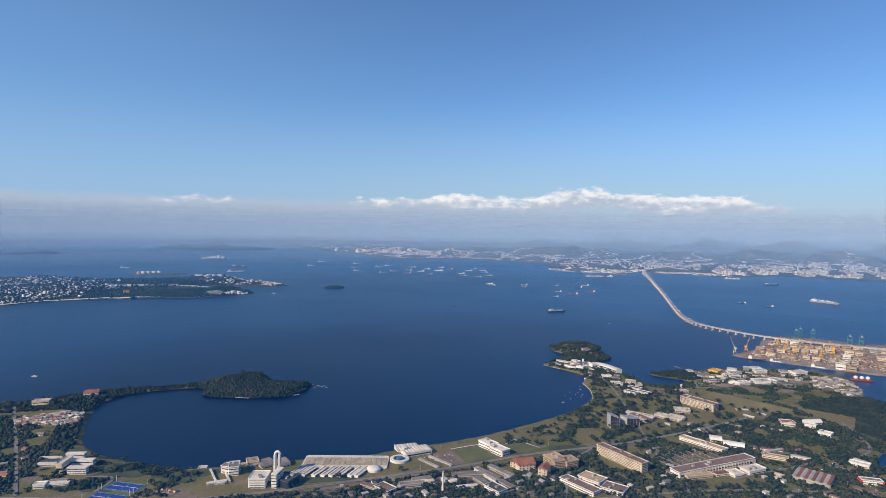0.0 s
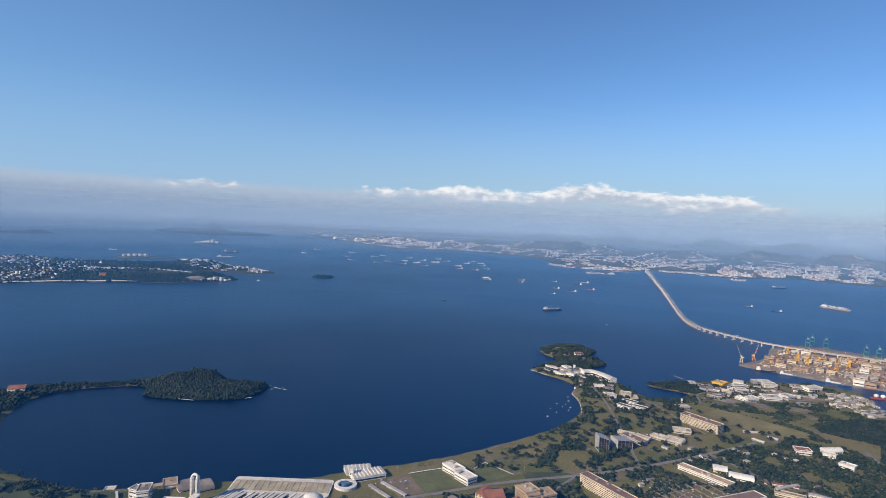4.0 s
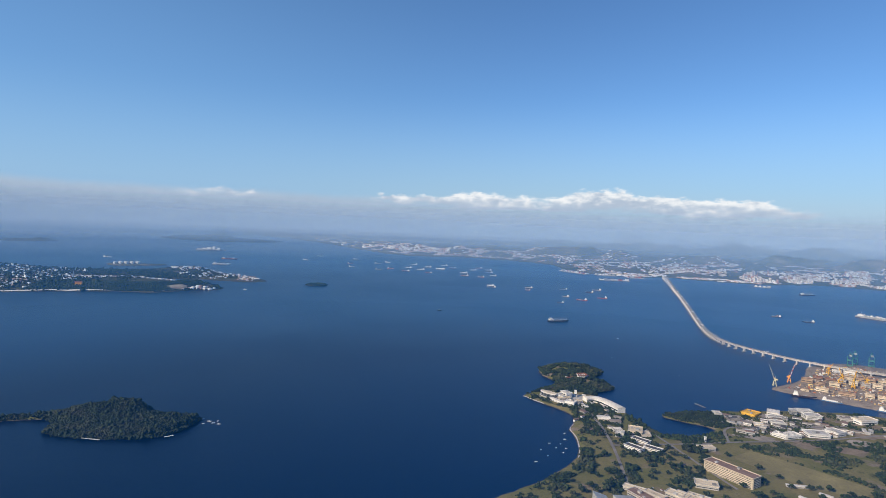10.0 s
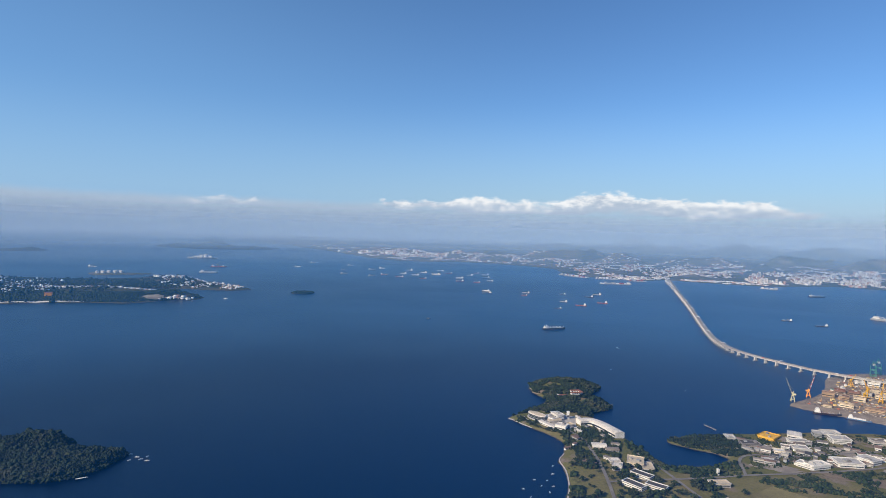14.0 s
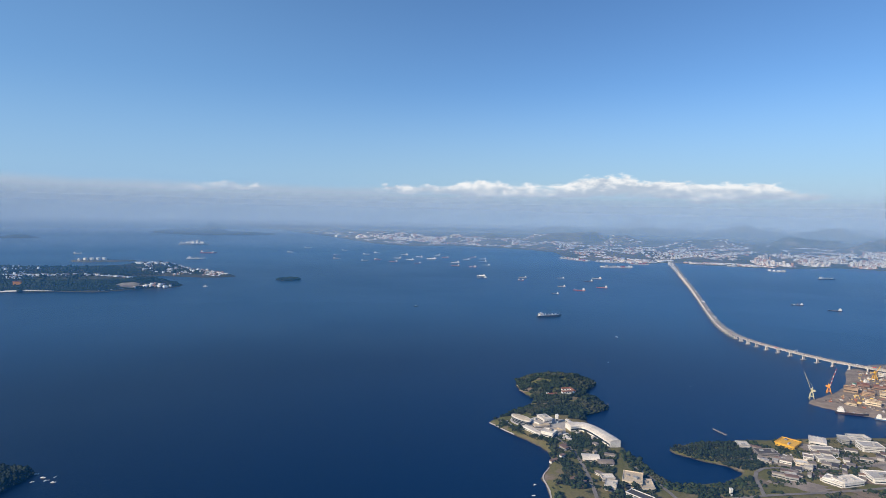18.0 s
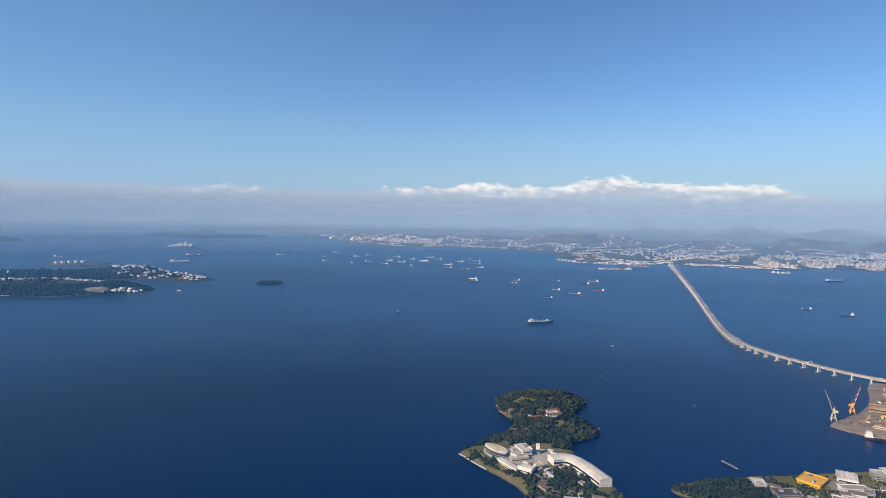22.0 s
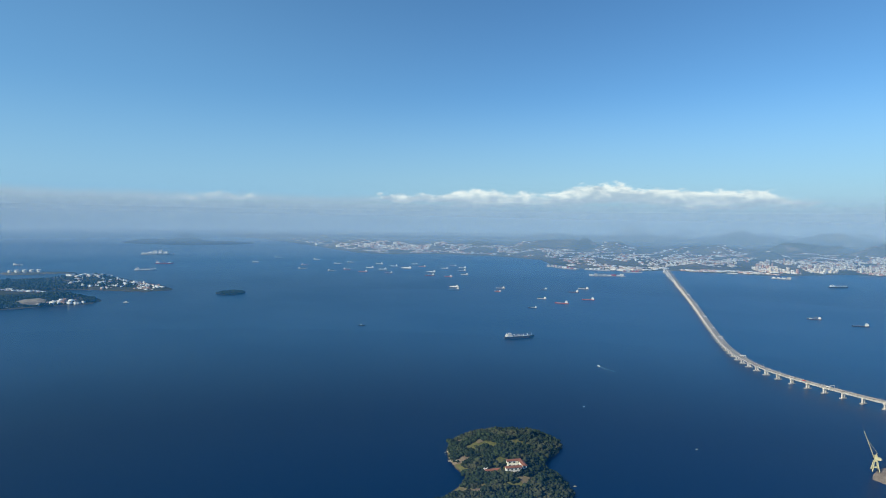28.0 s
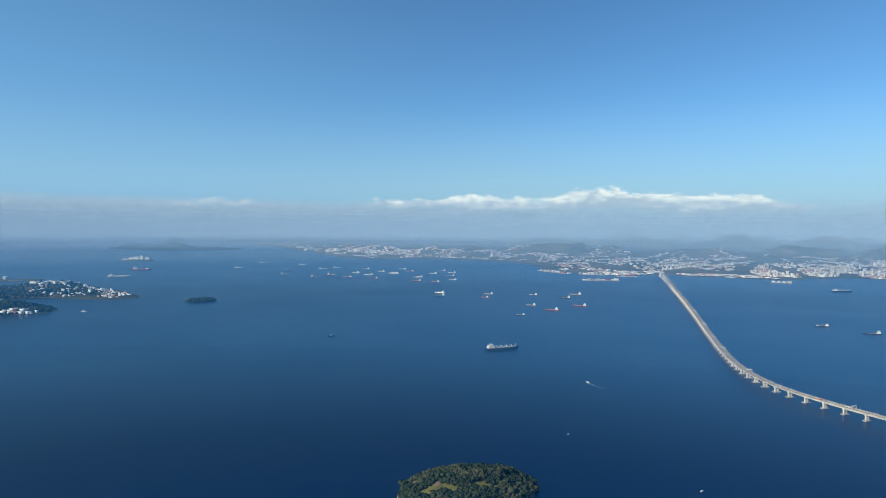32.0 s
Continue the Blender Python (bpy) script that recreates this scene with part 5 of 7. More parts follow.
for sx, sy, sw, sd, sh, st, k in PORT_SHEDS:
    bays = max(1, round(sw / 4.2))
    for q in range(bays):
        along, kind = (q + 0.5) / bays * sw - sw / 2, k if yard.random() < 0.5 else yard.randrange(5)
        block("shipyard shed with a dusty roof" if kind < 3 else "white dockside shed with a flat roof", sx + along * math.cos(radians(st)), sy + along * math.sin(radians(st)), sw / bays * yard.uniform(0.7, 0.97), sd * yard.uniform(0.6, 1.0), sh * yard.uniform(0.6, 1.25), st,
              (PORT_LIGHT, CONCRETE, CREAM, WHITE, BROWN)[kind], (BROWN, ROOF_GREY, PORT_LIGHT, CREAM, ROOF_TILE)[kind], 1, port, "shed")

pts = free_of_buildings(scatter([(151, 288), (175, 268), (200, 252), (260, 235), (262, 300), (222, 310), (206, 334), (186, 325), (170, 300)], 3600, 21), 0.05)
r5 = np.random.RandomState(5)
rows = [(x, y, 0.35, r5.uniform(0.2, 1.1), r5.uniform(0.18, 0.5), r5.uniform(0.12, 0.5) * (2 if r5.rand() < 0.1 else 1), radians(-32 + (90 if r5.rand() < 0.3 else 0))) for x, y in pts]
box_town("stacked_goods", "stacked containers, steel parts and crates on the apron", rows, CONTAINERS, "goods")

ship(152.5, 277.0, 8.0, -18, HULL_DARK, "tanker", "dark ship moored along the quay", "ships at the quay")
ship(159.3, 271.6, 6.5, -36, HULL_BLUE, "white", "blue barge moored along the quay", "ships at the quay")
ship(172.5, 260.8, 7.5, -42, HULL_BLUE, "white", "pale blue ship moored along the quay", "ships at the quay")
ship(175.1, 307.6, 8.0, 200, HULL_RED, "red", "offshore vessel with yellow cranes alongside the yard", "ships at the quay")
barge = thing("barge", hull_mesh("hull", 8.0, 1.8, 0.5, HULL_RED), 177, 240.5, 0, -18, "red barge carrying three white round tanks", "barge")
for k in range(3):
    t = clumps("tank", [(-2.2 + 2.2 * k, 0, 1.2, 0.75, 0.75)], WHITE, 1, ICO, 0.0)
    part("tank", t, barge, "white round tank")

# ---- tank depot on the islet ----
for k in range(9):
    tx, ty = -364 + k * 2.5, 690 + k * 1.4 + (k % 2) * 3.8
    zz = float(tank_islet.at(tx, ty)[0])
    tank = thing("storage_tank", tube_mesh("shell", [(0, 0, -0.3), (0, 0, 2.3)], 1.75, WHITE, 14), tx, ty, zz, 0, "white storage tank on the islet", "tank", "tank depot")
    part("roof", tube_mesh("roof", [(0, 0, 2.3), (0, 0, 2.6)], [1.79, 0.3], WHITE, 14), tank)
term = new("offshore_terminal")
term.location = (-402, 1026, 0)
tagged(term, "grey and white offshore terminal on piles", "terminal")
part("deck", box_mesh("deck", 34, 9, 1.0, STEEL, z=1.5), term)
for k in range(6):
    part("pile", tube_mesh("pile", [(-14 + 5.6 * k, 0, -0.5), (-14 + 5.6 * k, 0, 1.6)], 0.9, GREY), term)
for k, (w, h) in enumerate(((5, 2), (7, 3.5), (4, 5), (6, 2.5))):
    part("module", box_mesh("module", w, 6, h, WHITE, cx=-12 + 8 * k, z=2.5), term)

# ---- buildings ----
# western campus
block("white upper wing of the research building over a dark colonnade", -92.6, 145.4, 4.6, 1.3, 1.52, 4, WHITE, ROOF_WHITE, 2)
block("white middle wing of the research building over a dark colonnade", -88.7, 141.2, 6.3, 1.5, 1.60, 4, WHITE, ROOF_WHITE, 2)
block("white lower wing of the research building over a dark colonnade", -86.7, 136.7, 4.5, 1.4, 1.60, 4, WHITE, ROOF_WHITE, 3)
block("cream stair spine joining the research wings", -91.5, 139.1, 1.6, 4.6, 2.16, 4, CREAM, ROOF_WHITE, 1)
block("white frame wing round a dark court", -96.2, 140.9, 5.6, 0.7, 0.72, 5, WHITE, ROOF_WHITE, 1)
block("white frame wing round a dark court", -98.4, 144.5, 5.3, 0.6, 0.72, 5, WHITE, ROOF_WHITE, 1)
block("dark glazed court of the research building", -97.3, 142.6, 5.4, 1.8, 0.45, 5, GLASS, ROOF_DARK, 1)
block("low white shed with a curved end among lawns", -90.5, 129.2, 2.5, 1.8, 0.80, 12, WHITE, ROOF_WHITE, 1)
block("long low white shed among lawns", -87.3, 130.1, 5.0, 0.9, 0.63, 12, WHITE, ROOF_WHITE, 1)
block("long low white shed among lawns", -88.1, 132.0, 3.8, 0.7, 0.54, 12, WHITE, ROOF_GREY, 1)
block("pale villa on the wooded shore", -130.8, 187.7, 4.9, 2.5, 1.68, 17, CREAM, CREAM, 2)
gabled("white boathouse with a red tiled roof", -122.0, 200.4, 4.6, 3.0, 1.20, 20, WHITE, ROOF_TILE)
block("white low hall beside the water", -59.2, 142.5, 2.0, 2.0, 0.27, 12, WHITE, ROOF_WHITE, 1)
# research centre by the bay
block("white laboratory with a grey roof", -49.9, 138.6, 2.4, 3.6, 2.00, 15, WHITE, ROOF_GREY, 3)
block("white laboratory with a grey roof", -50.8, 138.9, 2.2, 4.2, 1.60, 74, WHITE, ROOF_GREY, 2)
block("low laboratory with a tan roof", -47.2, 144.1, 2.8, 3.4, 1.20, 25, CREAM, TAN, 1)
vaulted("laboratory under a grey vaulted roof", -44.1, 144.3, 3.5, 5.0, 0.96, 38, WHITE, ROOF_GREY)
vaulted("laboratory under a grey vaulted roof", -40.1, 144.4, 3.2, 5.0, 0.96, 35, WHITE, ROOF_GREY)
block("tall white block of the research centre", -41.8, 132.6, 4.0, 4.5, 2.08, 2, WHITE, ROOF_WHITE, 4)
block("white stair block of the research centre", -37.6, 132.6, 1.3, 4.0, 3.28, -8, WHITE, ROOF_WHITE, 5)
block("dark glazed wedge of the research centre", -35.5, 132.9, 4.1, 4.0, 1.60, -24, GLASS, ROOF_DARK, 3)
hall("long white hall with a pale ribbed roof", -23.8, 145.4, 21.0, 7.5, 1.20, 1)
finger("slender white laboratory wing with a curved roof", -34.9, 139.2, 1.25, 5.6, 0.55, 2)
finger("slender white laboratory wing with a curved roof", -33.3, 139.2, 1.25, 5.6, 0.55, 2)
finger("slender white laboratory wing with a curved roof", -31.7, 139.2, 1.25, 5.6, 0.55, 2)
finger("slender white laboratory wing with a curved roof", -29.2, 139.2, 1.35, 5.6, 0.55, 2)
finger("slender white laboratory wing with a curved roof", -27.0, 139.2, 1.35, 5.6, 0.55, 2)
finger("slender white laboratory wing with a curved roof", -25.1, 139.2, 1.35, 5.6, 0.55, 2)
finger("slender white laboratory wing with a curved roof", -23.1, 139.2, 1.35, 5.6, 0.55, 2)
finger("slender white laboratory wing with a curved roof", -20.5, 139.2, 1.35, 5.6, 0.55, 2)
finger("slender white laboratory wing with a curved roof", -18.9, 139.2, 1.35, 5.6, 0.55, 2)
block("white court wall round a sunken yard", -51.6, 132.3, 4.4, 0.8, 0.45, 26, WHITE, ROOF_WHITE, 1)
sawtooth("white workshop with a sawtooth roof", -8.8, 156.4, 6.4, 5.0, 1.12, 17)
sawtooth("white workshop with a sawtooth roof", -6.2, 153.2, 7.7, 4.0, 0.96, 26)
block("slim white water tower", -9.7, 152.3, 0.8, 0.7, 2.24, 2, WHITE, ROOF_WHITE, 1)
# middle campus
block("white school building beside a sports field", 13.5, 157.4, 5.0, 3.0, 1.44, -51, WHITE, ROOF_WHITE, 2)
block("white school building beside a sports field", 16.2, 153.2, 4.8, 3.0, 1.36, -51, WHITE, ROOF_WHITE, 2)
gabled("cream lodging house with a red tiled roof", 19.9, 145.5, 2.5, 3.5, 1.36, -31, CREAM, ROOF_TILE)
gabled("cream lodging house with a red tiled roof", 21.5, 143.9, 4.6, 4.0, 1.60, 15, CREAM, ROOF_TILE)
gabled("cream lodging house with a red tiled roof", 25.9, 140.0, 2.4, 3.0, 2.00, -29, CREAM, ROOF_TILE)
block("brown brick apartment tower", 29.2, 145.4, 3.9, 4.0, 2.56, -60, TAN, TAN, 6)
block("brown brick apartment tower", 29.7, 144.7, 3.1, 4.0, 2.40, 15, TAN, TAN, 6)
block("brown brick apartment tower", 33.0, 145.2, 3.8, 3.5, 2.00, 23, TAN, TAN, 5)
block("long cream slab of flats with window bands", 47.5, 148.5, 14.9, 2.6, 2.40, -58, CREAM, BROWN, 6)
block("long cream slab of flats with window bands", 89.4, 197.4, 12.4, 3.4, 2.40, -56, CREAM, BROWN, 6)
slanted("dark glazed tower with a slanting top", 53.4, 175.9, 2.7, 3.2, 4.16, 3)
slanted("dark glazed tower with a slanting top", 59.2, 177.8, 4.6, 3.4, 2.96, 18)
block("low brown institute with a white rim", 33.1, 133.3, 10.0, 3.0, 0.88, -52, WHITE, BROWN, 1)
block("low brown institute with a white rim", 37.0, 137.1, 5.8, 4.0, 0.80, -45, WHITE, TAN, 1)
block("low brown institute with a white rim", 40.8, 131.8, 5.3, 4.0, 0.80, -37, WHITE, BROWN, 1)
shop = block("long workshop with a dark roof and a pale colonnade", 70.0, 145.4, 26.0, 3.2, 1.36, 23, WHITE, BROWN, 1)
for k in range(27):
    part("column", box_mesh("column", 0.16, 0.16, 1.4, CREAM, cx=-12.9 + 25.8 * k / 26, cy=-1.72), shop)
block("long low pavilion with a worn tan roof", 74.6, 161.4, 13.0, 2.6, 0.72, -52, WHITE, TAN, 1)
vaulted("white pavilion with a rounded roof", 80.1, 165.5, 3.2, 3.0, 1.12, -21, CREAM, WHITE)
vaulted("white pavilion with a rounded roof", 83.4, 161.6, 5.4, 3.0, 0.96, -25, WHITE, WHITE)
block("pale store sheds in a yard", 73.7, 141.7, 3.2, 3.0, 0.63, 19, WHITE, ROOF_WHITE, 1)
block("white canteen with a red sign band", 79.2, 143.7, 5.9, 3.0, 0.88, 22, WHITE, ROOF_WHITE, 1)
block("low grey classroom building", 90.1, 152.9, 6.2, 1.6, 0.72, -27, CREAM, ROOF_GREY, 1)
red_end = block("white shed with red ends", 104.9, 138.1, 4.5, 1.8, 0.88, -14, WHITE, ROOF_GREY, 1)
for e in (-1, 1):
    part("end_wall", box_mesh("end_wall", 0.5, 1.9, 1.1, RED, cx=e * 2.35), red_end, "red painted end")
vaulted("white storage tank on a lawn", 118.2, 181.2, 5.4, 2.0, 1.44, 8, WHITE, WHITE)
striped("workshop hall with red and white striped roofs", 92.2, 140.0, 8.0, 7.0, 0.96, -42)
block("white cottage among trees", 109.4, 179.9, 4.0, 3.0, 1.04, -12, WHITE, ROOF_TILE, 1)
block("white cottage among trees", 115.7, 178.4, 3.0, 2.0, 0.81, -28, WHITE, ROOF_WHITE, 1)
block("white cottage among trees", 115.8, 171.2, 3.5, 2.5, 0.88, -50, WHITE, ROOF_WHITE, 1)
block("white cottage among trees", 109.9, 148.8, 4.4, 2.0, 0.72, -45, WHITE, ROOF_WHITE, 1)
block("low school building with a pale roof", 76.0, 184.0, 4.8, 4.0, 0.72, -36, CONCRETE, CREAM, 1)
block("low school building with a pale roof", 72.4, 185.6, 4.7, 2.5, 0.72, -45, CONCRETE, CREAM, 1)
block("low institute with brown roofs", 64.5, 183.6, 7.3, 3.0, 0.81, -59, CONCRETE, BROWN, 1)
block("white hall beside a grass airstrip", 91.0, 215.6, 4.4, 2.2, 0.72, 8, CONCRETE, CREAM, 1)
block("slim white water tower", 93.3, 221.7, 0.5, 0.5, 1.36, 8, WHITE, WHITE, 1)
block("pale hall below the slab of flats", 81.2, 191.8, 5.0, 3.0, 0.80, -15, CONCRETE, CREAM, 1)
block("brown-roofed institute with white gutters", -12.2, 129.9, 4.5, 3.0, 0.81, -42, WHITE, BROWN, 1)
block("grey workshop with a worn roof", -6.5, 132.8, 5.5, 1.6, 0.63, 14, CONCRETE, ROOF_GREY, 1)
block("grey workshop with a worn roof", -2.9, 134.5, 3.5, 1.2, 0.54, 16, CONCRETE, CREAM, 1)
vaulted("low white pavilion with a bowed roof", 3.3, 134.6, 1.9, 1.0, 0.72, 30, WHITE, ROOF_WHITE)
block("dark-roofed lecture hall with white edges", 13.1, 130.8, 4.9, 3.0, 0.80, -50, WHITE, ROOF_DARK, 1)
block("low white gallery between courts", 6.6, 132.3, 5.0, 0.8, 0.45, 14, WHITE, ROOF_WHITE, 1)
block("low store with a tan roof", 63.8, 139.8, 7.3, 1.6, 0.72, 14, CREAM, TAN, 1)
block("low store with a tan roof", 70.2, 141.5, 4.0, 1.2, 0.63, 16, WHITE, ROOF_TILE, 1)
block("white wall of a sunken court", -53.7, 135.6, 9.2, 0.35, 0.41, -59, WHITE, ROOF_WHITE, 1)
block("white wall of a sunken court", -50.5, 131.9, 1.7, 0.35, 0.41, 21, WHITE, ROOF_WHITE, 1)
block("white wall of a sunken court", -51.0, 136.6, 8.5, 0.35, 0.41, -60, WHITE, ROOF_WHITE, 1)
block("low tan shed between the laboratories", -51.4, 145.4, 5.1, 1.4, 0.72, 27, CREAM, TAN, 1)
block("low white shed between the laboratories", -45.8, 143.6, 4.0, 1.2, 0.63, 33, WHITE, ROOF_WHITE, 1)
block("long grey wing with a white gutter", 11.6, 138.8, 9.0, 1.5, 0.54, -57, WHITE, ROOF_DULL, 1)
block("long grey wing with a white gutter", 14.1, 142.1, 4.8, 1.0, 0.45, -54, WHITE, ROOF_DULL, 1)
block("low grey range of stores along the road", -6.3, 133.5, 7.4, 1.2, 0.54, 36, CONCRETE, ROOF_DULL, 1)
block("low grey range of stores along the road", -15.8, 131.4, 5.2, 1.2, 0.54, -31, CONCRETE, BROWN, 1)
block("low grey range of stores along the road", -24.7, 129.9, 6.3, 1.0, 0.45, 18, CONCRETE, ROOF_GREY, 1)
block("long shelter roof beside the road", 0.3, 147.2, 8.1, 0.7, 0.36, -44, CONCRETE, ROOF_DULL, 1)
block("long shelter roof beside the road", -2.7, 145.7, 7.4, 0.7, 0.36, -48, CONCRETE, ROOF_DULL, 1)
block("white store beside the green field", 92.2, 157.3, 7.2, 0.8, 0.54, -158, CREAM, ROOF_DULL, 1)
block("row of white stores along the main road", 97.0, 152.9, 4.6, 0.9, 0.54, -27, WHITE, ROOF_DULL, 1)
block("row of white stores along the main road", 92.2, 158.3, 5.5, 0.8, 0.45, -19, WHITE, ROOF_TILE, 1)
block("curved white house by the mangroves", 111.7, 150.4, 4.0, 1.0, 0.72, -62, WHITE, ROOF_WHITE, 1)
# industrial shore
block("low factory with a bright yellow roof", 119.8, 250.0, 4.4, 5.2, 0.56, -47, YELLOW, YELLOW, 1)
sawtooth("white ribbed factory roof", 128.0, 251.9, 3.8, 4.4, 0.72, -28)
block("grey workshop by the mangroves", 107.7, 247.7, 2.5, 3.0, 0.63, -7, STEEL, ROOF_WHITE, 1)
block("dark sheds by the mangroves", 111.0, 243.3, 4.8, 3.0, 0.56, -1, GREY, ROOF_DARK, 1)
block("white and brick office building", 115.7, 237.1, 2.6, 2.2, 0.86, -17, CREAM, WHITE, 2)
block("white and brick office building", 119.5, 241.1, 2.0, 2.2, 0.69, -27, WHITE, ROOF_GREY, 2)
block("white and brick office building", 123.1, 240.6, 3.9, 2.6, 0.69, -10, WHITE, ROOF_DULL, 2)
block("white factory with a red stripe", 118.0, 228.8, 3.8, 3.0, 0.75, -49, WHITE, ROOF_DULL, 1)
block("white factory with a red stripe", 120.6, 228.7, 5.5, 3.0, 0.86, 17, WHITE, ROOF_WHITE, 1)
block("glass and white office building", 134.6, 252.5, 1.9, 3.0, 1.21, -13, STEEL, ROOF_DULL, 3)
block("glass and white office building", 138.2, 248.1, 4.9, 3.7, 1.26, -7, WHITE, ROOF_DULL, 3)
block("glass and white office building", 139.6, 254.6, 4.6, 3.0, 0.92, -2, STEEL, ROOF_WHITE, 2)
block("large white warehouse with a flat roof", 129.4, 231.0, 6.2, 4.1, 0.98, -4, WHITE, ROOF_DULL, 1)
block("large white warehouse with a flat roof", 136.5, 233.5, 4.1, 4.1, 0.92, 26, WHITE, ROOF_DULL, 1)
block("white box warehouse by the channel", 153.7, 246.4, 6.9, 3.7, 1.26, 16, WHITE, CREAM, 1)
block("grey roofed warehouse by the channel", 149.0, 248.0, 4.3, 3.0, 0.98, -4, CONCRETE, ROOF_GREY, 1)
block("white sheds by the channel", 137.5, 253.0, 5.3, 3.0, 0.92, -8, STEEL, ROOF_WHITE, 2)
block("white sheds by the channel", 125.7, 246.3, 5.2, 2.2, 0.63, -2, WHITE, ROOF_DULL, 1)
block("row of low pale workshops", 118.2, 229.1, 3.4, 2.2, 0.75, -35, WHITE, ROOF_TILE, 1)
block("row of low pale workshops", 156.1, 238.8, 3.0, 2.2, 0.69, -8, CREAM, ROOF_GREY, 1)
# peninsula
block("white laboratory box with a flat roof", 61.1, 259.1, 2.6, 3.6, 1.5, 24, WHITE, ROOF_WHITE, 2)
block("low white laboratory annex", 59.2, 258.0, 3.8, 3.0, 0.8, -51, WHITE, CONCRETE, 1)
block("slim white silo tower", 64.4, 259.6, 0.7, 0.8, 2.1, 3, WHITE, WHITE, 1)
block("white laboratory box with a flat roof", 61.0, 250.2, 3.2, 2.6, 1.1, -30, WHITE, ROOF_WHITE, 1)
block("long white gallery building", 57.2, 252.5, 6.6, 1.2, 0.7, -55, WHITE, ROOF_WHITE, 1)
block("long white gallery building", 59.8, 255.9, 4.2, 1.5, 0.7, 17, CONCRETE, CREAM, 1)
block("low yard building with pipes", 63.5, 252.0, 2.1, 2.0, 0.7, -57, CREAM, CREAM, 1)
vaulted("low white workshop with rounded roof", 68.6, 236.7, 3.7, 3.0, 0.8, -4, CREAM, ROOF_WHITE)
vaulted("low white workshop with rounded roof", 71.5, 234.7, 3.4, 2.0, 0.6, 0, WHITE, ROOF_GREY)
block("square hall with a cream roof", 74.9, 225.4, 3.9, 5.0, 1.2, -18, CREAM, CREAM, 1)
block("low sheds with pale roofs", 77.3, 223.7, 2.5, 4.0, 0.7, -6, CONCRETE, CREAM, 1)
block("low sheds with pale roofs", 70.0, 226.6, 2.6, 2.0, 0.6, 5, CONCRETE, ROOF_WHITE, 1)
gabled("white hillside convent wing with a red tiled roof", 70.4, 279.2, 3.2, 0.8, 1.3, 14, WHITE, ROOF_TILE)
gabled("white hillside convent wing with a red tiled roof", 70.8, 283.4, 2.9, 0.8, 1.3, 14, WHITE, ROOF_TILE)
gabled("white hillside convent wing with a red tiled roof", 72.5, 281.6, 0.8, 2.6, 1.3, 14, WHITE, ROOF_TILE)
gabled("low convent wing with a red tiled roof on the slope", 66.5, 281.0, 3.4, 0.7, 0.5, 18, CREAM, ROOF_TILE)
block("small white chapel beside the convent", 65.0, 281.3, 0.8, 0.7, 0.7, 14, WHITE, ROOF_WHITE, 1)
# car ports and low wings
carport("low pale car port roof over parked cars", 58.3, 147.7, 7.7, 0.7, 0.4, -59)
carport("low pale car port roof over parked cars", 60.5, 148.7, 7.7, 0.7, 0.4, -60)
carport("low pale car port roof over parked cars", 62.6, 149.6, 7.8, 0.7, 0.4, -61)
carport("low pale car port roof over parked cars", 64.8, 150.6, 7.8, 0.7, 0.4, -62)
carport("low pale car port roof over parked cars", 67.0, 151.6, 7.8, 0.7, 0.4, -62)
carport("low pale car port roof over parked cars", 69.3, 152.6, 7.9, 0.7, 0.4, -63)
carport("low pale car port roof over parked cars", 71.5, 153.6, 7.9, 0.7, 0.4, -64)
carport("low pale car port roof over parked cars", 73.8, 154.6, 8.0, 0.7, 0.4, -65)
block("long low campus wing with a pale roof", 12.1, 139.0, 7.3, 1.4, 0.6, -50, CONCRETE, ROOF_GREY, 1)
block("long low campus wing with a pale roof", 15.3, 140.7, 8.3, 1.4, 0.7, -50, CONCRETE, ROOF_GREY, 1)
block("long low campus wing with a pale roof", 7.2, 139.0, 8.3, 1.4, 0.6, 6, CONCRETE, ROOF_GREY, 1)
block("long low campus wing with a pale roof", 10.6, 134.3, 7.0, 1.4, 0.6, -56, CONCRETE, ROOF_GREY, 1)
block("long low campus wing with a pale roof", -4.1, 135.9, 4.9, 1.4, 0.6, 20, CONCRETE, ROOF_GREY, 1)
block("long low campus wing with a pale roof", 15.9, 133.5, 4.9, 1.4, 0.6, -54, CONCRETE, ROOF_GREY, 1)
block("long low school wing with a pale roof", 75.4, 184.6, 7.2, 1.6, 0.7, -40, CONCRETE, CREAM, 1)
block("long low school wing with a pale roof", 67.4, 184.9, 4.6, 1.6, 0.7, -51, CONCRETE, CREAM, 1)
block("long low school wing with a pale roof", 63.6, 187.7, 4.7, 1.6, 0.7, -31, CONCRETE, CREAM, 1)
block("low workshop among the shore trees", 74.4, 218.4, 4.9, 2.2, 0.7, -45, WHITE, ROOF_DARK, 1)
block("low workshop among the shore trees", 71.0, 212.9, 5.0, 2.2, 0.7, -49, WHITE, ROOF_DARK, 1)
block("low workshop among the shore trees", 75.8, 212.3, 4.5, 2.2, 0.7, -39, WHITE, ROOF_DARK, 1)
block("low workshop among the shore trees", 69.8, 222.7, 2.3, 3.0, 1.0, -19, CONCRETE, ROOF_WHITE, 1)
block("narrow pale store beside the lawn", 101.2, 187.1, 3.3, 0.8, 0.4, -53, CONCRETE, ROOF_WHITE, 1)
block("narrow pale store beside the lawn", 106.9, 189.7, 2.7, 0.8, 0.4, -46, CONCRETE, ROOF_WHITE, 1)
block("narrow pale store beside the lawn", 103.0, 194.1, 4.7, 0.8, 0.4, -7, CONCRETE, ROOF_WHITE, 1)

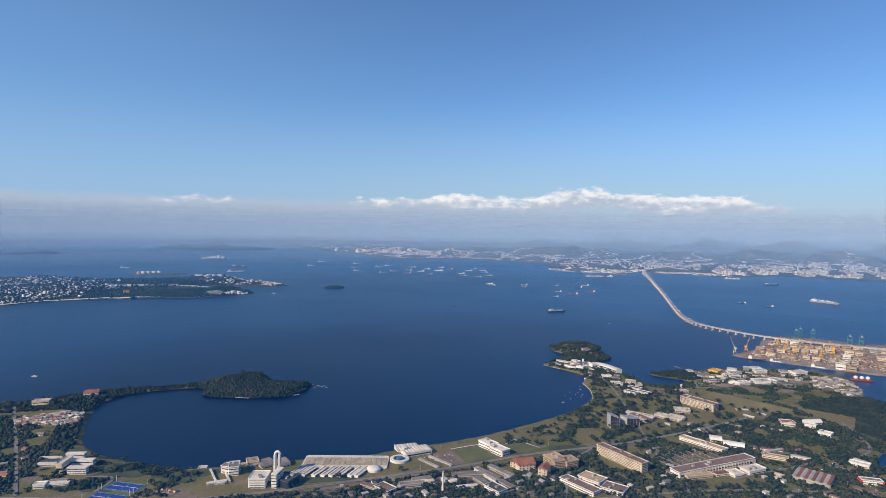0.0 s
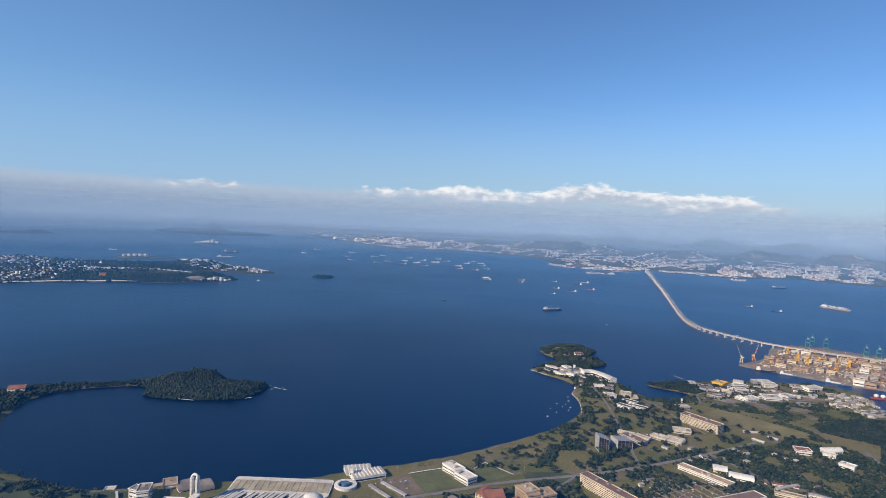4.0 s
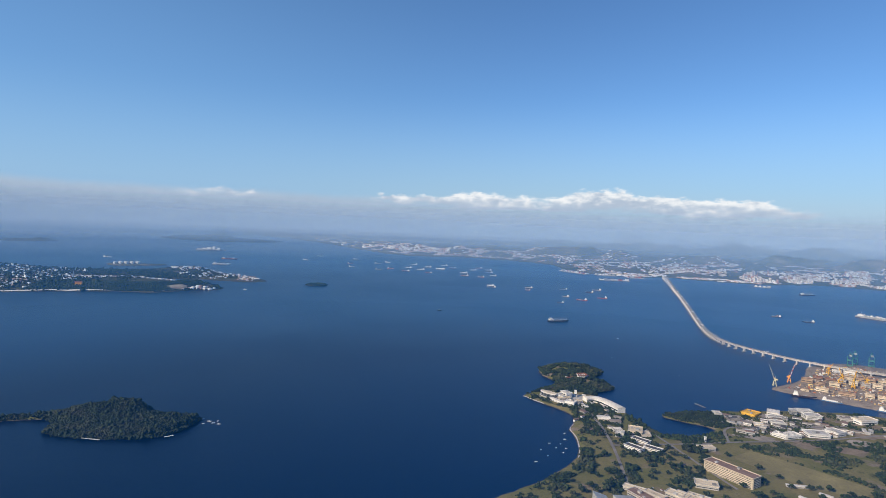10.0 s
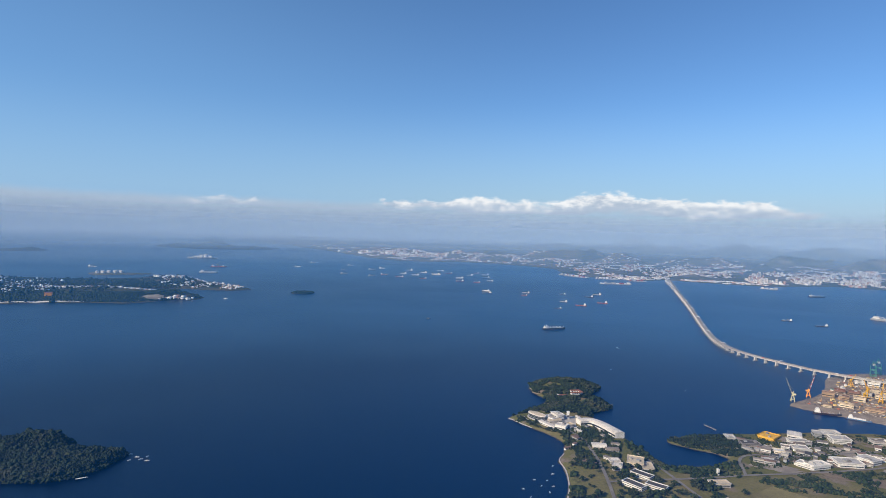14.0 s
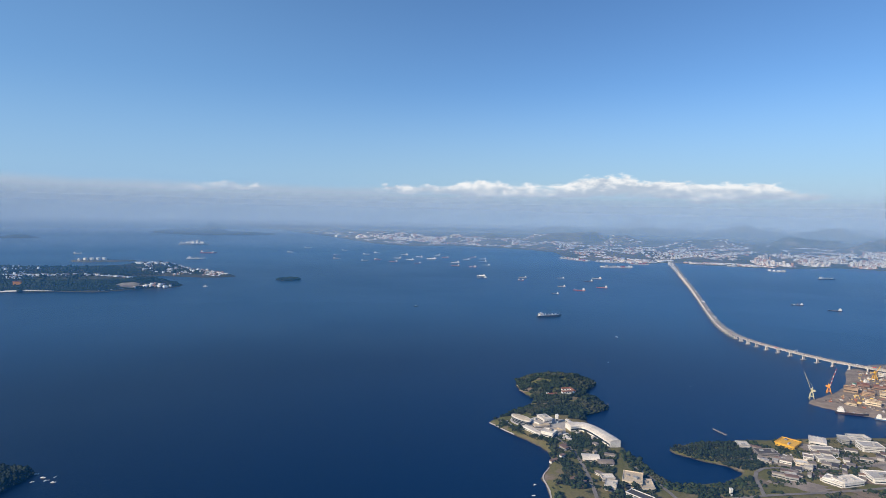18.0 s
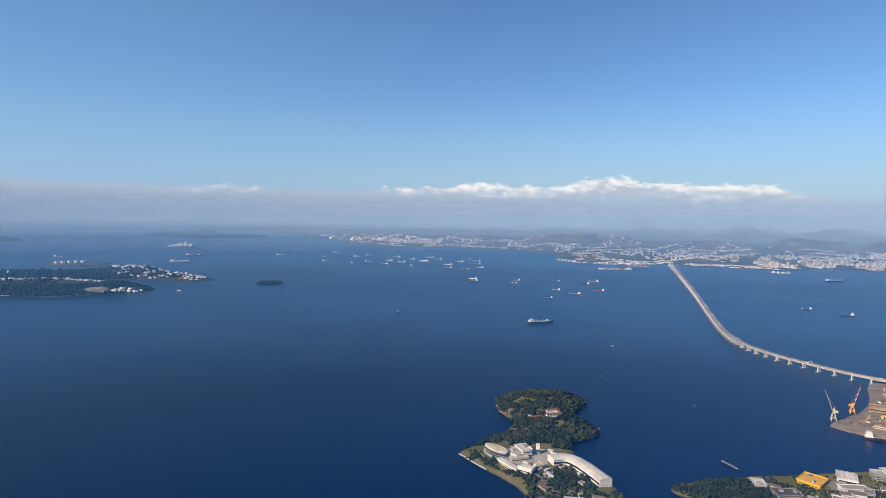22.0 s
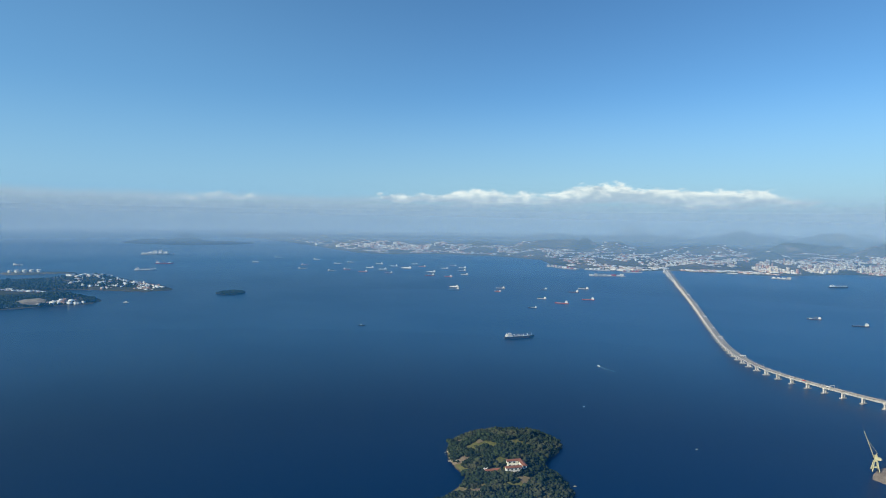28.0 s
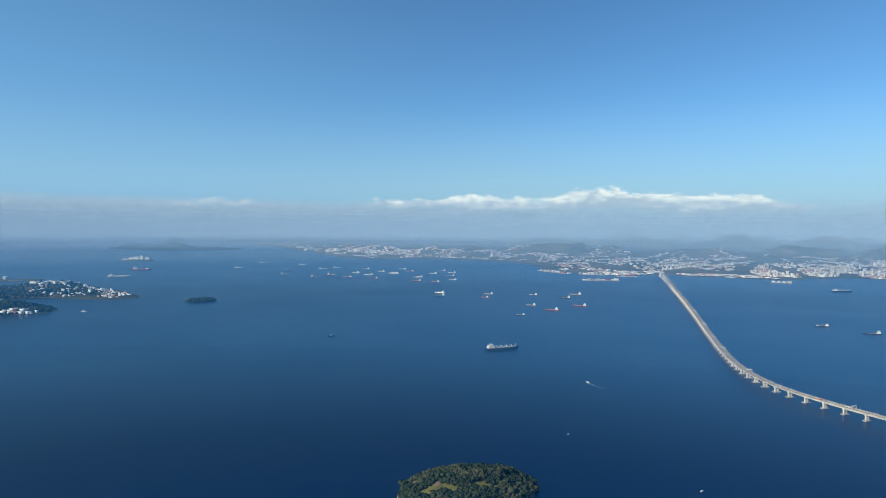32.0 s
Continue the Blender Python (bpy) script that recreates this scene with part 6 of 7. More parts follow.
# ---- special buildings ----
def oval_building(x, y, rx, ry, h, turn):
    ob = new("oval_building")
    ob.location, ob.rotation_euler = (x, y, float(campus.at(x, y)[0]) - 0.05), (0, 0, radians(turn))
    tagged(ob, "oval glazed research building with a white overhanging roof", "building")
    FOOTPRINTS.append((x, y, rx))

    def ring(name, sx, sy, z0, z1, mat, shift=0.0):
        n = 36
        v = [(sx * math.cos(6.2832 * k / n), sy * math.sin(6.2832 * k / n) + shift, z) for z in (z0, z1) for k in range(n)]
        f = [(k, (k + 1) % n, n + (k + 1) % n, n + k) for k in range(n)] + [tuple(range(n, 2 * n)), tuple(range(n - 1, -1, -1))]
        return part(name, mesh_of(name, v, f, mat), ob)

    ring("terrace", rx * 1.08, ry * 1.25, 0, 0.25, CONCRETE)
    for i in range(3):
        ring("glass_storey", rx * 0.96, ry * 0.95, 0.25 + i * h / 3.3, 0.25 + (i + 0.9) * h / 3.3, GLASS)
        ring("floor_slab", rx * 0.985, ry * (0.975 if i else 1.05), 0.25 + (i + 0.9) * h / 3.3, 0.25 + (i + 1) * h / 3.3, STEEL)
    ring("roof", rx * 1.02, ry * 0.95, h * 1.02, h * 1.02 + 0.25, ROOF_WHITE)
    ring("roof_deck", rx * 0.9, ry * 0.78, h * 1.02 + 0.25, h * 1.02 + 0.3, CREAM)


oval_building(54.9, 258.8, 3.3, 1.6, 1.25, -48)


def curved_hall(line, width, h, label):
    """A long hall whose plan bends, with a smooth white roof that rounds down at its ends."""
    pts = smooth_line(line, 3, False)
    side = np.gradient(pts, axis=0)
    side = np.column_stack([-side[:, 1], side[:, 0]]) / np.hypot(side[:, 0], side[:, 1])[:, None]
    base = float(min(campus.at(pts[:, 0], pts[:, 1])))
    o = pts[0]
    ob = new("curved_hall")
    ob.location = (o[0], o[1], base)
    tagged(ob, label, "building")
    for p in pts[::3]:
        FOOTPRINTS.append((p[0], p[1], width * 0.6))
    n = len(pts)

    def shell(name, prof, mat, a=0, b=None):
        idx = list(range(n))[a:b]
        v = [tuple((*(pts[i] - o + side[i] * q), z)) for i in idx for q, z in prof]
        m = len(prof)
        f = [(i * m + k, i * m + (k + 1) % m, (i + 1) * m + (k + 1) % m, (i + 1) * m + k) for i in range(len(idx) - 1) for k in range(m)]
        f += [tuple(range(m)), tuple(range(len(v) - 1, len(v) - m - 1, -1))]
        return part(name, mesh_of(name, v, f, mat), ob)

    w = width / 2
    shell("wall", [(-w, -0.1), (w, -0.1), (w, h), (-w, h)], WHITE)
    shell("roof", [(-w - 0.15, h), (w + 0.15, h), (w + 0.12, h + 0.12), (w * 0.5, h + 0.42), (-w * 0.5, h + 0.42), (-w - 0.12, h + 0.12)], ROOF_WHITE)
    shell("window_band", [(-w - 0.03, h * 0.35), (w + 0.03, h * 0.35), (w + 0.03, h * 0.65), (-w - 0.03, h * 0.65)], GLASS, 1, -1)


curved_hall([(66.6, 254.8), (70.0, 256.0), (72.2, 254.2), (74.4, 249.6), (76.2, 244.6)], 2.9, 1.35, "long bent hall with a smooth white roof")

FOOTPRINTS.append((-16.2, 141.2, 1.5))
dome = thing("dome_building", tube_mesh("drum", [(0, 0, -0.1), (0, 0, 0.4)], 1.75, WHITE, 24), -16.2, 141.2, float(campus.at(-16.2, 141.2)[0]), 0, "low white dome beside the long hall", "building")
part("dome", clumps("dome", [(0, 0, 0.35, 1.75, 0.75)], WHITE, 1, ICO, 0.0), dome)
ringb = new("ring_building")
ringb.location = (-10.3, 147.6, float(campus.at(-10.3, 147.6)[0]))
tagged(ringb, "white ring-shaped building round a dark drum", "building")
FOOTPRINTS.append((-10.3, 147.6, 3.0))
n = 32
v, f = [], []
for r, z in ((2.5, 0), (2.5, 0.55), (1.6, 0.62), (1.6, 0)):
    v += [(r * math.cos(6.2832 * k / n), r * math.sin(6.2832 * k / n), z) for k in range(n)]
for j in range(4):
    f += [(j * n + k, j * n + (k + 1) % n, (j + 1) % 4 * n + (k + 1) % n, (j + 1) % 4 * n + k) for k in range(n)]
part("ring", mesh_of("ring", v, f, WHITE), ringb)
part("drum", tube_mesh("drum", [(0, 0, 0), (0, 0, 0.9)], 0.9, HULL_BLUE, 20), ringb, "dark blue drum")
mast = thing("mast", tube_mesh("shaft", [(0, 0, -0.2), (0, 0, 4.2)], [0.28, 0.16], WHITE, 8), 0.9, 130.6, float(campus.at(0.9, 130.6)[0]), 0, "tall slender white mast", "mast")
part("cap", box_mesh("cap", 0.5, 0.5, 0.25, STEEL, z=4.2), mast)
arch = new("arch_tower")
arch.location = (-39.0, 137.2, float(campus.at(-39.0, 137.2)[0]) - 0.1)
tagged(arch, "tall white arched tower of the research centre", "tower")
for s in (-0.55, 0.55):
    part("pier", box_mesh("pier", 0.4, 1.2, 5.6, WHITE, cx=s), arch)
part("arch", tube_mesh("arch", [(0.55 * math.cos(math.pi * k / 8), 0, 5.6 + 0.55 * math.sin(math.pi * k / 8)) for k in range(9)], 0.26, WHITE, 6), arch)

# ---- courts, fields, roads ----
def court(x, y, w, d, turn):
    z = float(max(campus.at([x - 3, x, x + 3], [y - 2, y, y + 2]))) + 0.05
    ob = thing("tennis_court", box_mesh("surround", w, d, 0.08, COURT_GREEN), x, y, z, turn, "blue hard courts with a green surround", "court", "tennis courts")
    FOOTPRINTS.append((x, y, 0.6 * w))
    for s in (-1, 1):
        c = part("court", box_mesh("court", w * 0.44, d * 0.86, 0.02, BLUE, cx=s * w * 0.235, z=0.08), ob, "bright blue playing surface")
        part("net", box_mesh("net", w * 0.38, 0.02, 0.07, WHITE, cx=s * w * 0.235, z=0.1), c)
        for q in (-0.4, 0.4):
            part("line", box_mesh("line", w * 0.34, 0.035, 0.01, WHITE, cx=s * w * 0.235, cy=q * d, z=0.1), c)
    for sx in (-1, 1):
        for sy in (-1, 1):
            part("lamp_mast", tube_mesh("lamp_mast", [(sx * w * 0.5, sy * d * 0.5, 0), (sx * w * 0.5, sy * d * 0.5, 1.4)], 0.05, WHITE, 5), ob)


court(-71.7, 129.8, 8.2, 4.4, -12)
court(-72.8, 124.4, 8.2, 4.4, -12)
patch("sports_field", "mown sports field with a worn centre", [(3.4, 154.9), (10.5, 158.0), (15.0, 150.0), (7.4, 146.0)], TURF, campus)
patch("sports_field_2", "mown green field behind the school", [(18.6, 158.8), (21.3, 162.7), (27.1, 157.0), (21.0, 152.8)], TURF, campus)
patch("airstrip_lawn", "long dry grass strip", [(95.5, 211), (103.6, 216.5), (123, 194), (108, 188)], plain("dry_grass", (0.24, 0.205, 0.075), 0.95, stain=0.3, fine=0.9, vary=0), campus)
patch("turf_court", "green lawn between the workshops", [(83.6, 149.7), (89.8, 146.6), (88.0, 143.8), (82.7, 144.6)], TURF, campus)
patch("paved_yard", "pale paved yards between the laboratories", [(56.5, 252.5), (58.5, 263.5), (67, 262), (65, 248)], CONCRETE, campus, 0.05)
for fx, fy, fr in ((101, 210, 4.5), (106, 205, 5.5), (112, 199, 6), (116, 196, 5), (70.3, 281.6, 2.0), (68.5, 286.8, 2.0)):
    FOOTPRINTS.append((fx, fy, fr))
DRY_GRASS = plain("dry_hill_grass", (0.17, 0.14, 0.075), 0.95, stain=0.4, fine=2.5, vary=0)
CLEARINGS = ((60.2, 288.8, 2.2, 1.9, SAND), (66.5, 302.6, 3.2, 1.3, DRY_GRASS), (59.5, 299.0, 2.2, 1.3, DRY_GRASS), (72.2, 277.2, 1.7, 1.5, DRY_GRASS), (62.6, 305.2, 2.6, 0.9, SAND), (70.5, 305.0, 2.0, 0.8, DRY_GRASS), (64.0, 296.0, 1.3, 1.0, DRY_GRASS))
for k, (cx, cy, rx, ry, mat) in enumerate(CLEARINGS):
    blob(f"clearing_{k + 1}", "bare rocky clearing in the hillside wood" if mat == SAND else "dry grass clearing in the hillside wood", cx, cy, rx, ry, mat, campus, 0.1, 3 + k)
    FOOTPRINTS.append((cx, cy, 0.75 * min(rx, ry)))
LAWN = plain("shaded_lawn", (0.070, 0.088, 0.030), 0.95, stain=0.35, fine=1.4, vary=0)
for k, (cx, cy, rx, ry) in enumerate(((-74, 139, 11, 4.2), (-80, 130, 8, 3.0), (-62, 137, 8, 4.0), (-96, 146, 6, 4.5), (-27, 135.5, 6, 1.8), (38, 157, 9, 3.2), (25, 148, 7, 2.6))):
    blob(f"lawn_{k + 1}", "dark green mown lawn", cx, cy, rx, ry, LAWN, campus, 0.045 + 0.004 * k, 60 + k, 0.1)
rocks = random.Random(71)
for k in range(26):
    rx, ry = rocks.choice(((57.2, 291.0), (58.0, 289.0), (56.8, 294), (57, 299), (83.6, 301), (82.6, 278), (62.5, 307.2)))
    rx, ry, size = rx + rocks.uniform(-1, 1), ry + rocks.uniform(-1, 1), rocks.uniform(0.12, 0.35)
    thing("boulder", clumps("boulder", [(0, 0, size * 0.2, size, size * 0.6)], ROCK, k, ICO_SMALL, 0.3), rx, ry, max(float(campus.at(rx, ry)[0]), -0.1), 0, "pale weathered boulder on the shore", "rock", "shore boulders")
patch("playground", "sand coloured playground", [(-64.2, 126.6), (-62.4, 129.0), (-58.4, 128.2), (-59.4, 125.4)], DUST, campus, 0.1)
for k in range(5):
    x, y = -63.0 + 0.95 * k, 127.0 + 0.5 * (k % 3)
    frame_ob = thing("play_frame", box_mesh("deck", 0.6, 0.45, 0.12, ORANGE, z=0.3), x, y, float(campus.at(x, y)[0]) + 0.1, 20 * k, "orange play frame on the playground", "play frame", "play frames")
    for sx in (-0.22, 0.22):
        part("post", box_mesh("post", 0.07, 0.4, 0.3, ORANGE if k % 2 else WHITE, cx=sx), frame_ob)
    part("roof", box_mesh("roof", 0.4, 0.4, 0.15, (RED, WHITE)[k % 2], z=0.55, taper=0.3), frame_ob)
strip("field_wall", "white wall round the sports field", [(3.0, 155.2), (10.4, 158.6), (11.6, 158.8)], 0.35, WHITE, campus, 0.3, "wall", 0)
strip("field_wall_2", "white wall round the green field", [(18.4, 159.4), (21.3, 163.2), (27.6, 157.2)], 0.3, WHITE, campus, 0.3, "wall", 0)
strip("quay_wall", "pale rocky sea wall along the bay", [(54.9, 206), (56.5, 212), (57.3, 220), (57.1, 224), (56.4, 228), (58.7, 232.6)], 0.3, CONCRETE, campus, 0.12)
patch("earth_yard", "bare earth yard beside the field", [(-2, 152), (3, 155), (7, 146.5), (1.5, 144)], SAND, campus)
ROADS = [
    [(-150, 118), (-93, 124.6), (-60, 122), (-28.6, 131.5), (-10.6, 138.3), (12.1, 147.0), (23.5, 153.0), (42.8, 158.5), (57, 163.4), (82.3, 176.2), (100, 186)],
    [(81.9, 176.1), (86.1, 169.1), (89.2, 160.0), (96.5, 156.3), (100.4, 150.4), (104.5, 145.6), (111.2, 140.2)],
    [(-92.8, 124.6), (-111.3, 150.1), (-131.5, 176.3), (-140, 188)],
    [(129.3, 183.6), (125.6, 168.6), (121.6, 159.8), (110, 152)],
    [(60, 163.5), (63, 190), (66, 215), (66.5, 235), (64, 248), (58, 254)],
    [(66, 215), (84, 218), (100, 222), (125, 226), (150, 234), (166, 240)],
    [(100, 222), (104, 236), (116, 234.6), (126, 236.5), (146, 242)],
    [(-30, 128), (0, 122), (30, 126), (60, 133), (100, 133)],
    [(28, 126), (34, 148), (42.8, 158.5)], [(58, 132), (62, 148), (57, 163.4)],
    [(72.3, 139.1), (80.5, 142.6), (90.5, 146.4), (101.4, 151.5)],
    [(77.7, 233.3), (80.3, 226.1), (84.0, 207.2), (87.9, 190.9)],
    [(-33.3, 130.5), (-23.5, 133.8), (-11.7, 136.0), (0.4, 141.0)],
    [(-84, 134.5), (-78, 135.2), (-76, 133), (-77, 127)],
]
for k, line in enumerate(ROADS):
    wide = 1.2 if k < 2 else 0.8
    strip(f"road_{k + 1}", "grey asphalt campus road", line, wide, ASPHALT, campus, 0.09 + 0.006 * k)
    fine = smooth_line(line, 2, False)
    for (ax, ay), (bx, by) in zip(fine[:-1], fine[1:]):
        for q in range(max(1, int(math.hypot(bx - ax, by - ay) / 1.2))):
            t = q / max(1, int(math.hypot(bx - ax, by - ay) / 1.2))
            FOOTPRINTS.append((ax + (bx - ax) * t, ay + (by - ay) * t, 0.5 * wide + 0.1))
strip("sand_track", "bare sandy track along the mangroves", [(128.3, 183.5), (127.4, 176.2), (124.9, 167.6), (122.2, 161.4), (118.0, 159.2), (113.6, 158.6)], 1.3, SAND, campus, 0.1, "track")
strip("shore_wall", "pale stone sea wall along the shore", [(52.4, 251.6), (49.2, 255.8), (46.4, 259.8)], 0.35, CONCRETE, campus, 0.12)
strip("footpath", "pale concrete path round the oval building", [(51.0, 259.9), (51.7, 257.8), (53.1, 255.1), (54.6, 253.4), (56.4, 254.5)], 0.25, CONCRETE, campus, 0.11, "path")
strip("footpath_2", "pale path below the hillside wood", [(60.2, 266.1), (61.6, 264.4), (63.8, 262.8), (66.2, 259.7), (67.1, 257.6)], 0.22, CONCRETE, campus, 0.12, "path")
strip("footpath_3", "pale terrace along the laboratories", [(51.4, 259.9), (50.3, 258.8), (48.8, 260.3)], 0.22, CONCRETE, campus, 0.13, "path")
blob("bare_bank", "bare brown bank behind the laboratories", 59.5, 265.4, 2.0, 0.8, SAND, campus, 0.09, 51, -0.3)
jetty = thing("jetty", box_mesh("deck", 4.6, 0.5, 0.12, GREY, z=0.25), 106.7, 258.2, 0, -68, "narrow grey jetty reaching into the bay", "jetty")
for k in range(6):
    part("pile", tube_mesh("pile", [(-2.1 + 0.84 * k, 0, -0.4), (-2.1 + 0.84 * k, 0, 0.26)], 0.07, GREY, 5), jetty)


for k, (px0, py0, px1, py1) in enumerate(((-72.3, 201.7, -67.2, 201.0), (-52.7, 205.3, -50.9, 206.6))):
    strip(f"landing_stage_{k + 1}", "pale landing stage on the wooded shore", [(px0, py0), (px1, py1)], 0.5, WHITE, campus, category="pier", z=0.3)
LOTS = ((112, 240, 6, 4), (122, 232, 8, 3.2), (135, 240, 7, 4), (147, 234, 6, 4), (126, 248, 7, 2.6), (151, 246, 6, 4), (110, 227, 6, 2.4), (128, 221, 9, 2.6), (141, 226, 6, 2.6))
for k, (cx, cy, rx, ry) in enumerate(LOTS):
    blob(f"pavement_{k + 1}", "pale dusty paved yard between the sheds", cx, cy, rx, ry, (DUST, SAND)[k % 2], campus, 0.05 + 0.004 * k, 30 + k, -0.35)

# ---- houses of the shore village, marina and campus ----
rng = random.Random(31)
for hx, hy in scatter([(-126, 168), (-109, 170.5), (-112, 180.5), (-118, 181), (-128, 174)], 190, 9):
    if not taken(hx, hy, -0.45):
        gabled("small village house with a worn roof", hx, hy, rng.uniform(0.9, 1.6), rng.uniform(0.7, 1.1), rng.uniform(0.35, 0.7), rng.uniform(-30, 30), rng.choice((WHITE, CREAM, TAN, CONCRETE)), rng.choice((ROOF_TILE, BROWN, ROOF_WHITE, ROOF_GREY, ROOF_GREY, CONCRETE, CONCRETE, GREY)))
for hx, hy in scatter([(147, 230), (153, 214), (158, 214), (168, 228), (170, 240), (160, 243)], 130, 10):
    if not taken(hx, hy, -0.4):
        gabled("small boatyard house by the channel", hx, hy, rng.uniform(0.9, 1.8), rng.uniform(0.6, 1.1), rng.uniform(0.3, 0.6), rng.uniform(-60, 30), rng.choice((WHITE, CREAM, CONCRETE, GREY)), rng.choice((ROOF_WHITE, ROOF_GREY, ROOF_GREY, CONCRETE, STEEL, GREY)))
for hx, hy in scatter([(-34, 122), (24, 122), (30, 138), (12, 145), (-4, 138), (-30, 131)], 90, 17):
    if not taken(hx, hy, 0.0):
        block("low grey campus hut among trees", hx, hy, rng.uniform(0.7, 2.4), rng.uniform(0.6, 1.2), rng.uniform(0.3, 0.6), rng.choice((-50, 25, 30, -56)), rng.choice((CONCRETE, GREY, WHITE)), rng.choice((ROOF_GREY, ROOF_DULL, CONCRETE, BROWN, ROOF_DARK)), 1)
for hx, hy in scatter([(30, 122), (100, 122), (108, 145), (104, 178), (70, 182), (66, 168), (86, 160), (60, 158), (40, 140)], 75, 12):
    if not taken(hx, hy, 0.4):
        block("small campus store with a flat roof", hx, hy, rng.uniform(0.8, 2.2), rng.uniform(0.6, 1.2), rng.uniform(0.3, 0.6), rng.choice((-56, 22, -50, 28)), rng.choice((CONCRETE, CREAM, GREY, WHITE)), rng.choice((ROOF_GREY, ROOF_DULL, CREAM, BROWN)), 1)
for hx, hy in scatter([(104, 226), (150, 232), (150, 246), (112, 250), (104, 240)], 60, 14):
    if not taken(hx, hy, 0.1):
        block("small industrial shed with a pale roof", hx, hy, rng.uniform(0.8, 2.8), rng.uniform(0.7, 1.7), rng.uniform(0.35, 0.9), rng.choice((-30, -20, 60)), rng.choice((WHITE, CONCRETE, STEEL)), rng.choice((ROOF_DULL, ROOF_GREY, ROOF_GREY, BROWN, ROOF_DARK)), 1)
for hx, hy in scatter([(-128, 128), (-98, 128), (-101, 148), (-112, 163), (-126, 163)], 20, 15):
    if not taken(hx, hy, 0.8):
        gabled("cottage half hidden among trees", hx, hy, rng.uniform(1.2, 2.2), rng.uniform(1, 1.5), rng.uniform(0.4, 0.7), rng.uniform(-40, 40), rng.choice((WHITE, CREAM)), rng.choice((ROOF_TILE, ROOF_GREY)))
for hx, hy in scatter([(56, 252), (58, 263), (66, 262), (72, 258), (74, 250), (66, 246)], 24, 18):
    if not taken(hx, hy, -0.1):
        block("small white service building by the laboratories", hx, hy, rng.uniform(0.6, 1.5), rng.uniform(0.5, 1.0), rng.uniform(0.3, 0.6), rng.choice((-52, 38, -30)), rng.choice((WHITE, CONCRETE, STEEL)), rng.choice((ROOF_WHITE, ROOF_GREY, CONCRETE)), 1)
for hx, hy in scatter([(58, 222), (72, 222), (78, 232), (74, 246), (62, 250), (60, 240)], 14, 19):
    if not taken(hx, hy, 0.2):
        block("low pale workshop on the peninsula", hx, hy, rng.uniform(0.9, 2.6), rng.uniform(0.7, 1.3), rng.uniform(0.35, 0.7), rng.choice((-52, 38, -20)), rng.choice((WHITE, CONCRETE, CREAM)), rng.choice((ROOF_WHITE, ROOF_GREY, BROWN)), 1)
r6 = np.random.RandomState(6)
rows = []
for (x0, y0, x1, y1, cnt, a) in ((58, 150, 80, 160, 130, -56), (-4, 148, 4, 152, 40, 30), (62, 182, 72, 190, 40, -50), (112, 232, 130, 246, 80, -20), (-106, 128, -98, 150, 40, 60), (84, 132, 104, 146, 60, -30)):
    for _ in range(cnt):
        x, y = r6.uniform(x0, x1), r6.uniform(y0, y1)
        rows.append((x, y, float(campus.at(x, y)[0]) + 0.02, 0.42, 0.18, 0.14, radians(a + r6.choice([0, 90]))))
box_town("parked_cars", "parked cars in many colours on the campus lots", rows, island_varied("car_paint", [(0.7, 0.7, 0.7), (0.05, 0.05, 0.06), (0.4, 0.4, 0.42), (0.16, 0.15, 0.15), (0.66, 0.66, 0.65), (0.10, 0.10, 0.12), (0.32, 0.08, 0.06)], 0.3), "cars")

# ---- far towns ----
def town(name, label, line, count, seed, land, size, high, mat, keep=None, tall=0.0):
    pts = scatter(line, count, seed, keep)
    d = inside_distance(pts[:, 0], pts[:, 1], land.line)
    pts = pts[d > 1.0]
    r = np.random.RandomState(seed + 1)
    z = land.at(pts[:, 0], pts[:, 1]) - 0.3
    w, dd = r.uniform(*size, len(pts)), r.uniform(*size, len(pts))
    h = r.uniform(*high, len(pts)) * np.where(r.uniform(size=len(pts)) < tall, 2.4, 1.0)
    return box_town(name, label, np.column_stack([pts, z, w, dd, h, r.uniform(-0.6, 0.6, len(pts))]), mat)


lots = lambda scale, seed, lim: (lambda x, y: waves2(x, y, scale, seed) > lim)
Land("ground_rock_face", [(-207, 494), (-199, 492), (-190, 498), (-189, 505), (-196, 509), (-206, 503)], 1.0, lambda x, y, d: 0.45 * np.minimum(d, 2.2) * (1 + 0.25 * waves2(x, y, 5, 3)) + governor.at(x.ravel(), y.ravel()).reshape(x.shape) * 0.7, ROCK, "bare tan rock face under the wooded cape", 0.6)
strip("beach", "pale sand beach below the wooded slope", [(-470, 386), (-332, 402), (-318, 415), (-312, 431), (-299, 447), (-267, 465.5), (-228, 478.5)], 2.4, plain("pale_sand", (0.78, 0.72, 0.62), 0.95, stain=0.15, vary=0), governor, 0.25, "beach")
strip("sea_wall", "pale sea wall at the foot of the cape", [(-206, 479), (-195, 492), (-187, 503.4), (-173.5, 508.4)], 0.7, CONCRETE, governor, 0.3, "wall")
orange = stand("warehouse", "orange brick warehouse by the beach", -266, 485, 4.6, 3.2, 3.0, 25, ORANGE, governor)
part("roof", box_mesh("roof", 4.9, 3.5, 0.2, ROOF_TILE, z=3.1), orange)
CAPE_WOOD = [(-288, 460), (-262, 470), (-214, 479), (-205, 480), (-194, 493), (-176, 509), (-170, 516), (-178, 531), (-200, 540), (-222, 529), (-260, 521), (-290, 515), (-300, 490)]
bare_slope = lambda x, y: (waves2(x, y, 60, 2) > -0.3) & (inside_distance(x, y, np.array(CAPE_WOOD, float)) < 0)
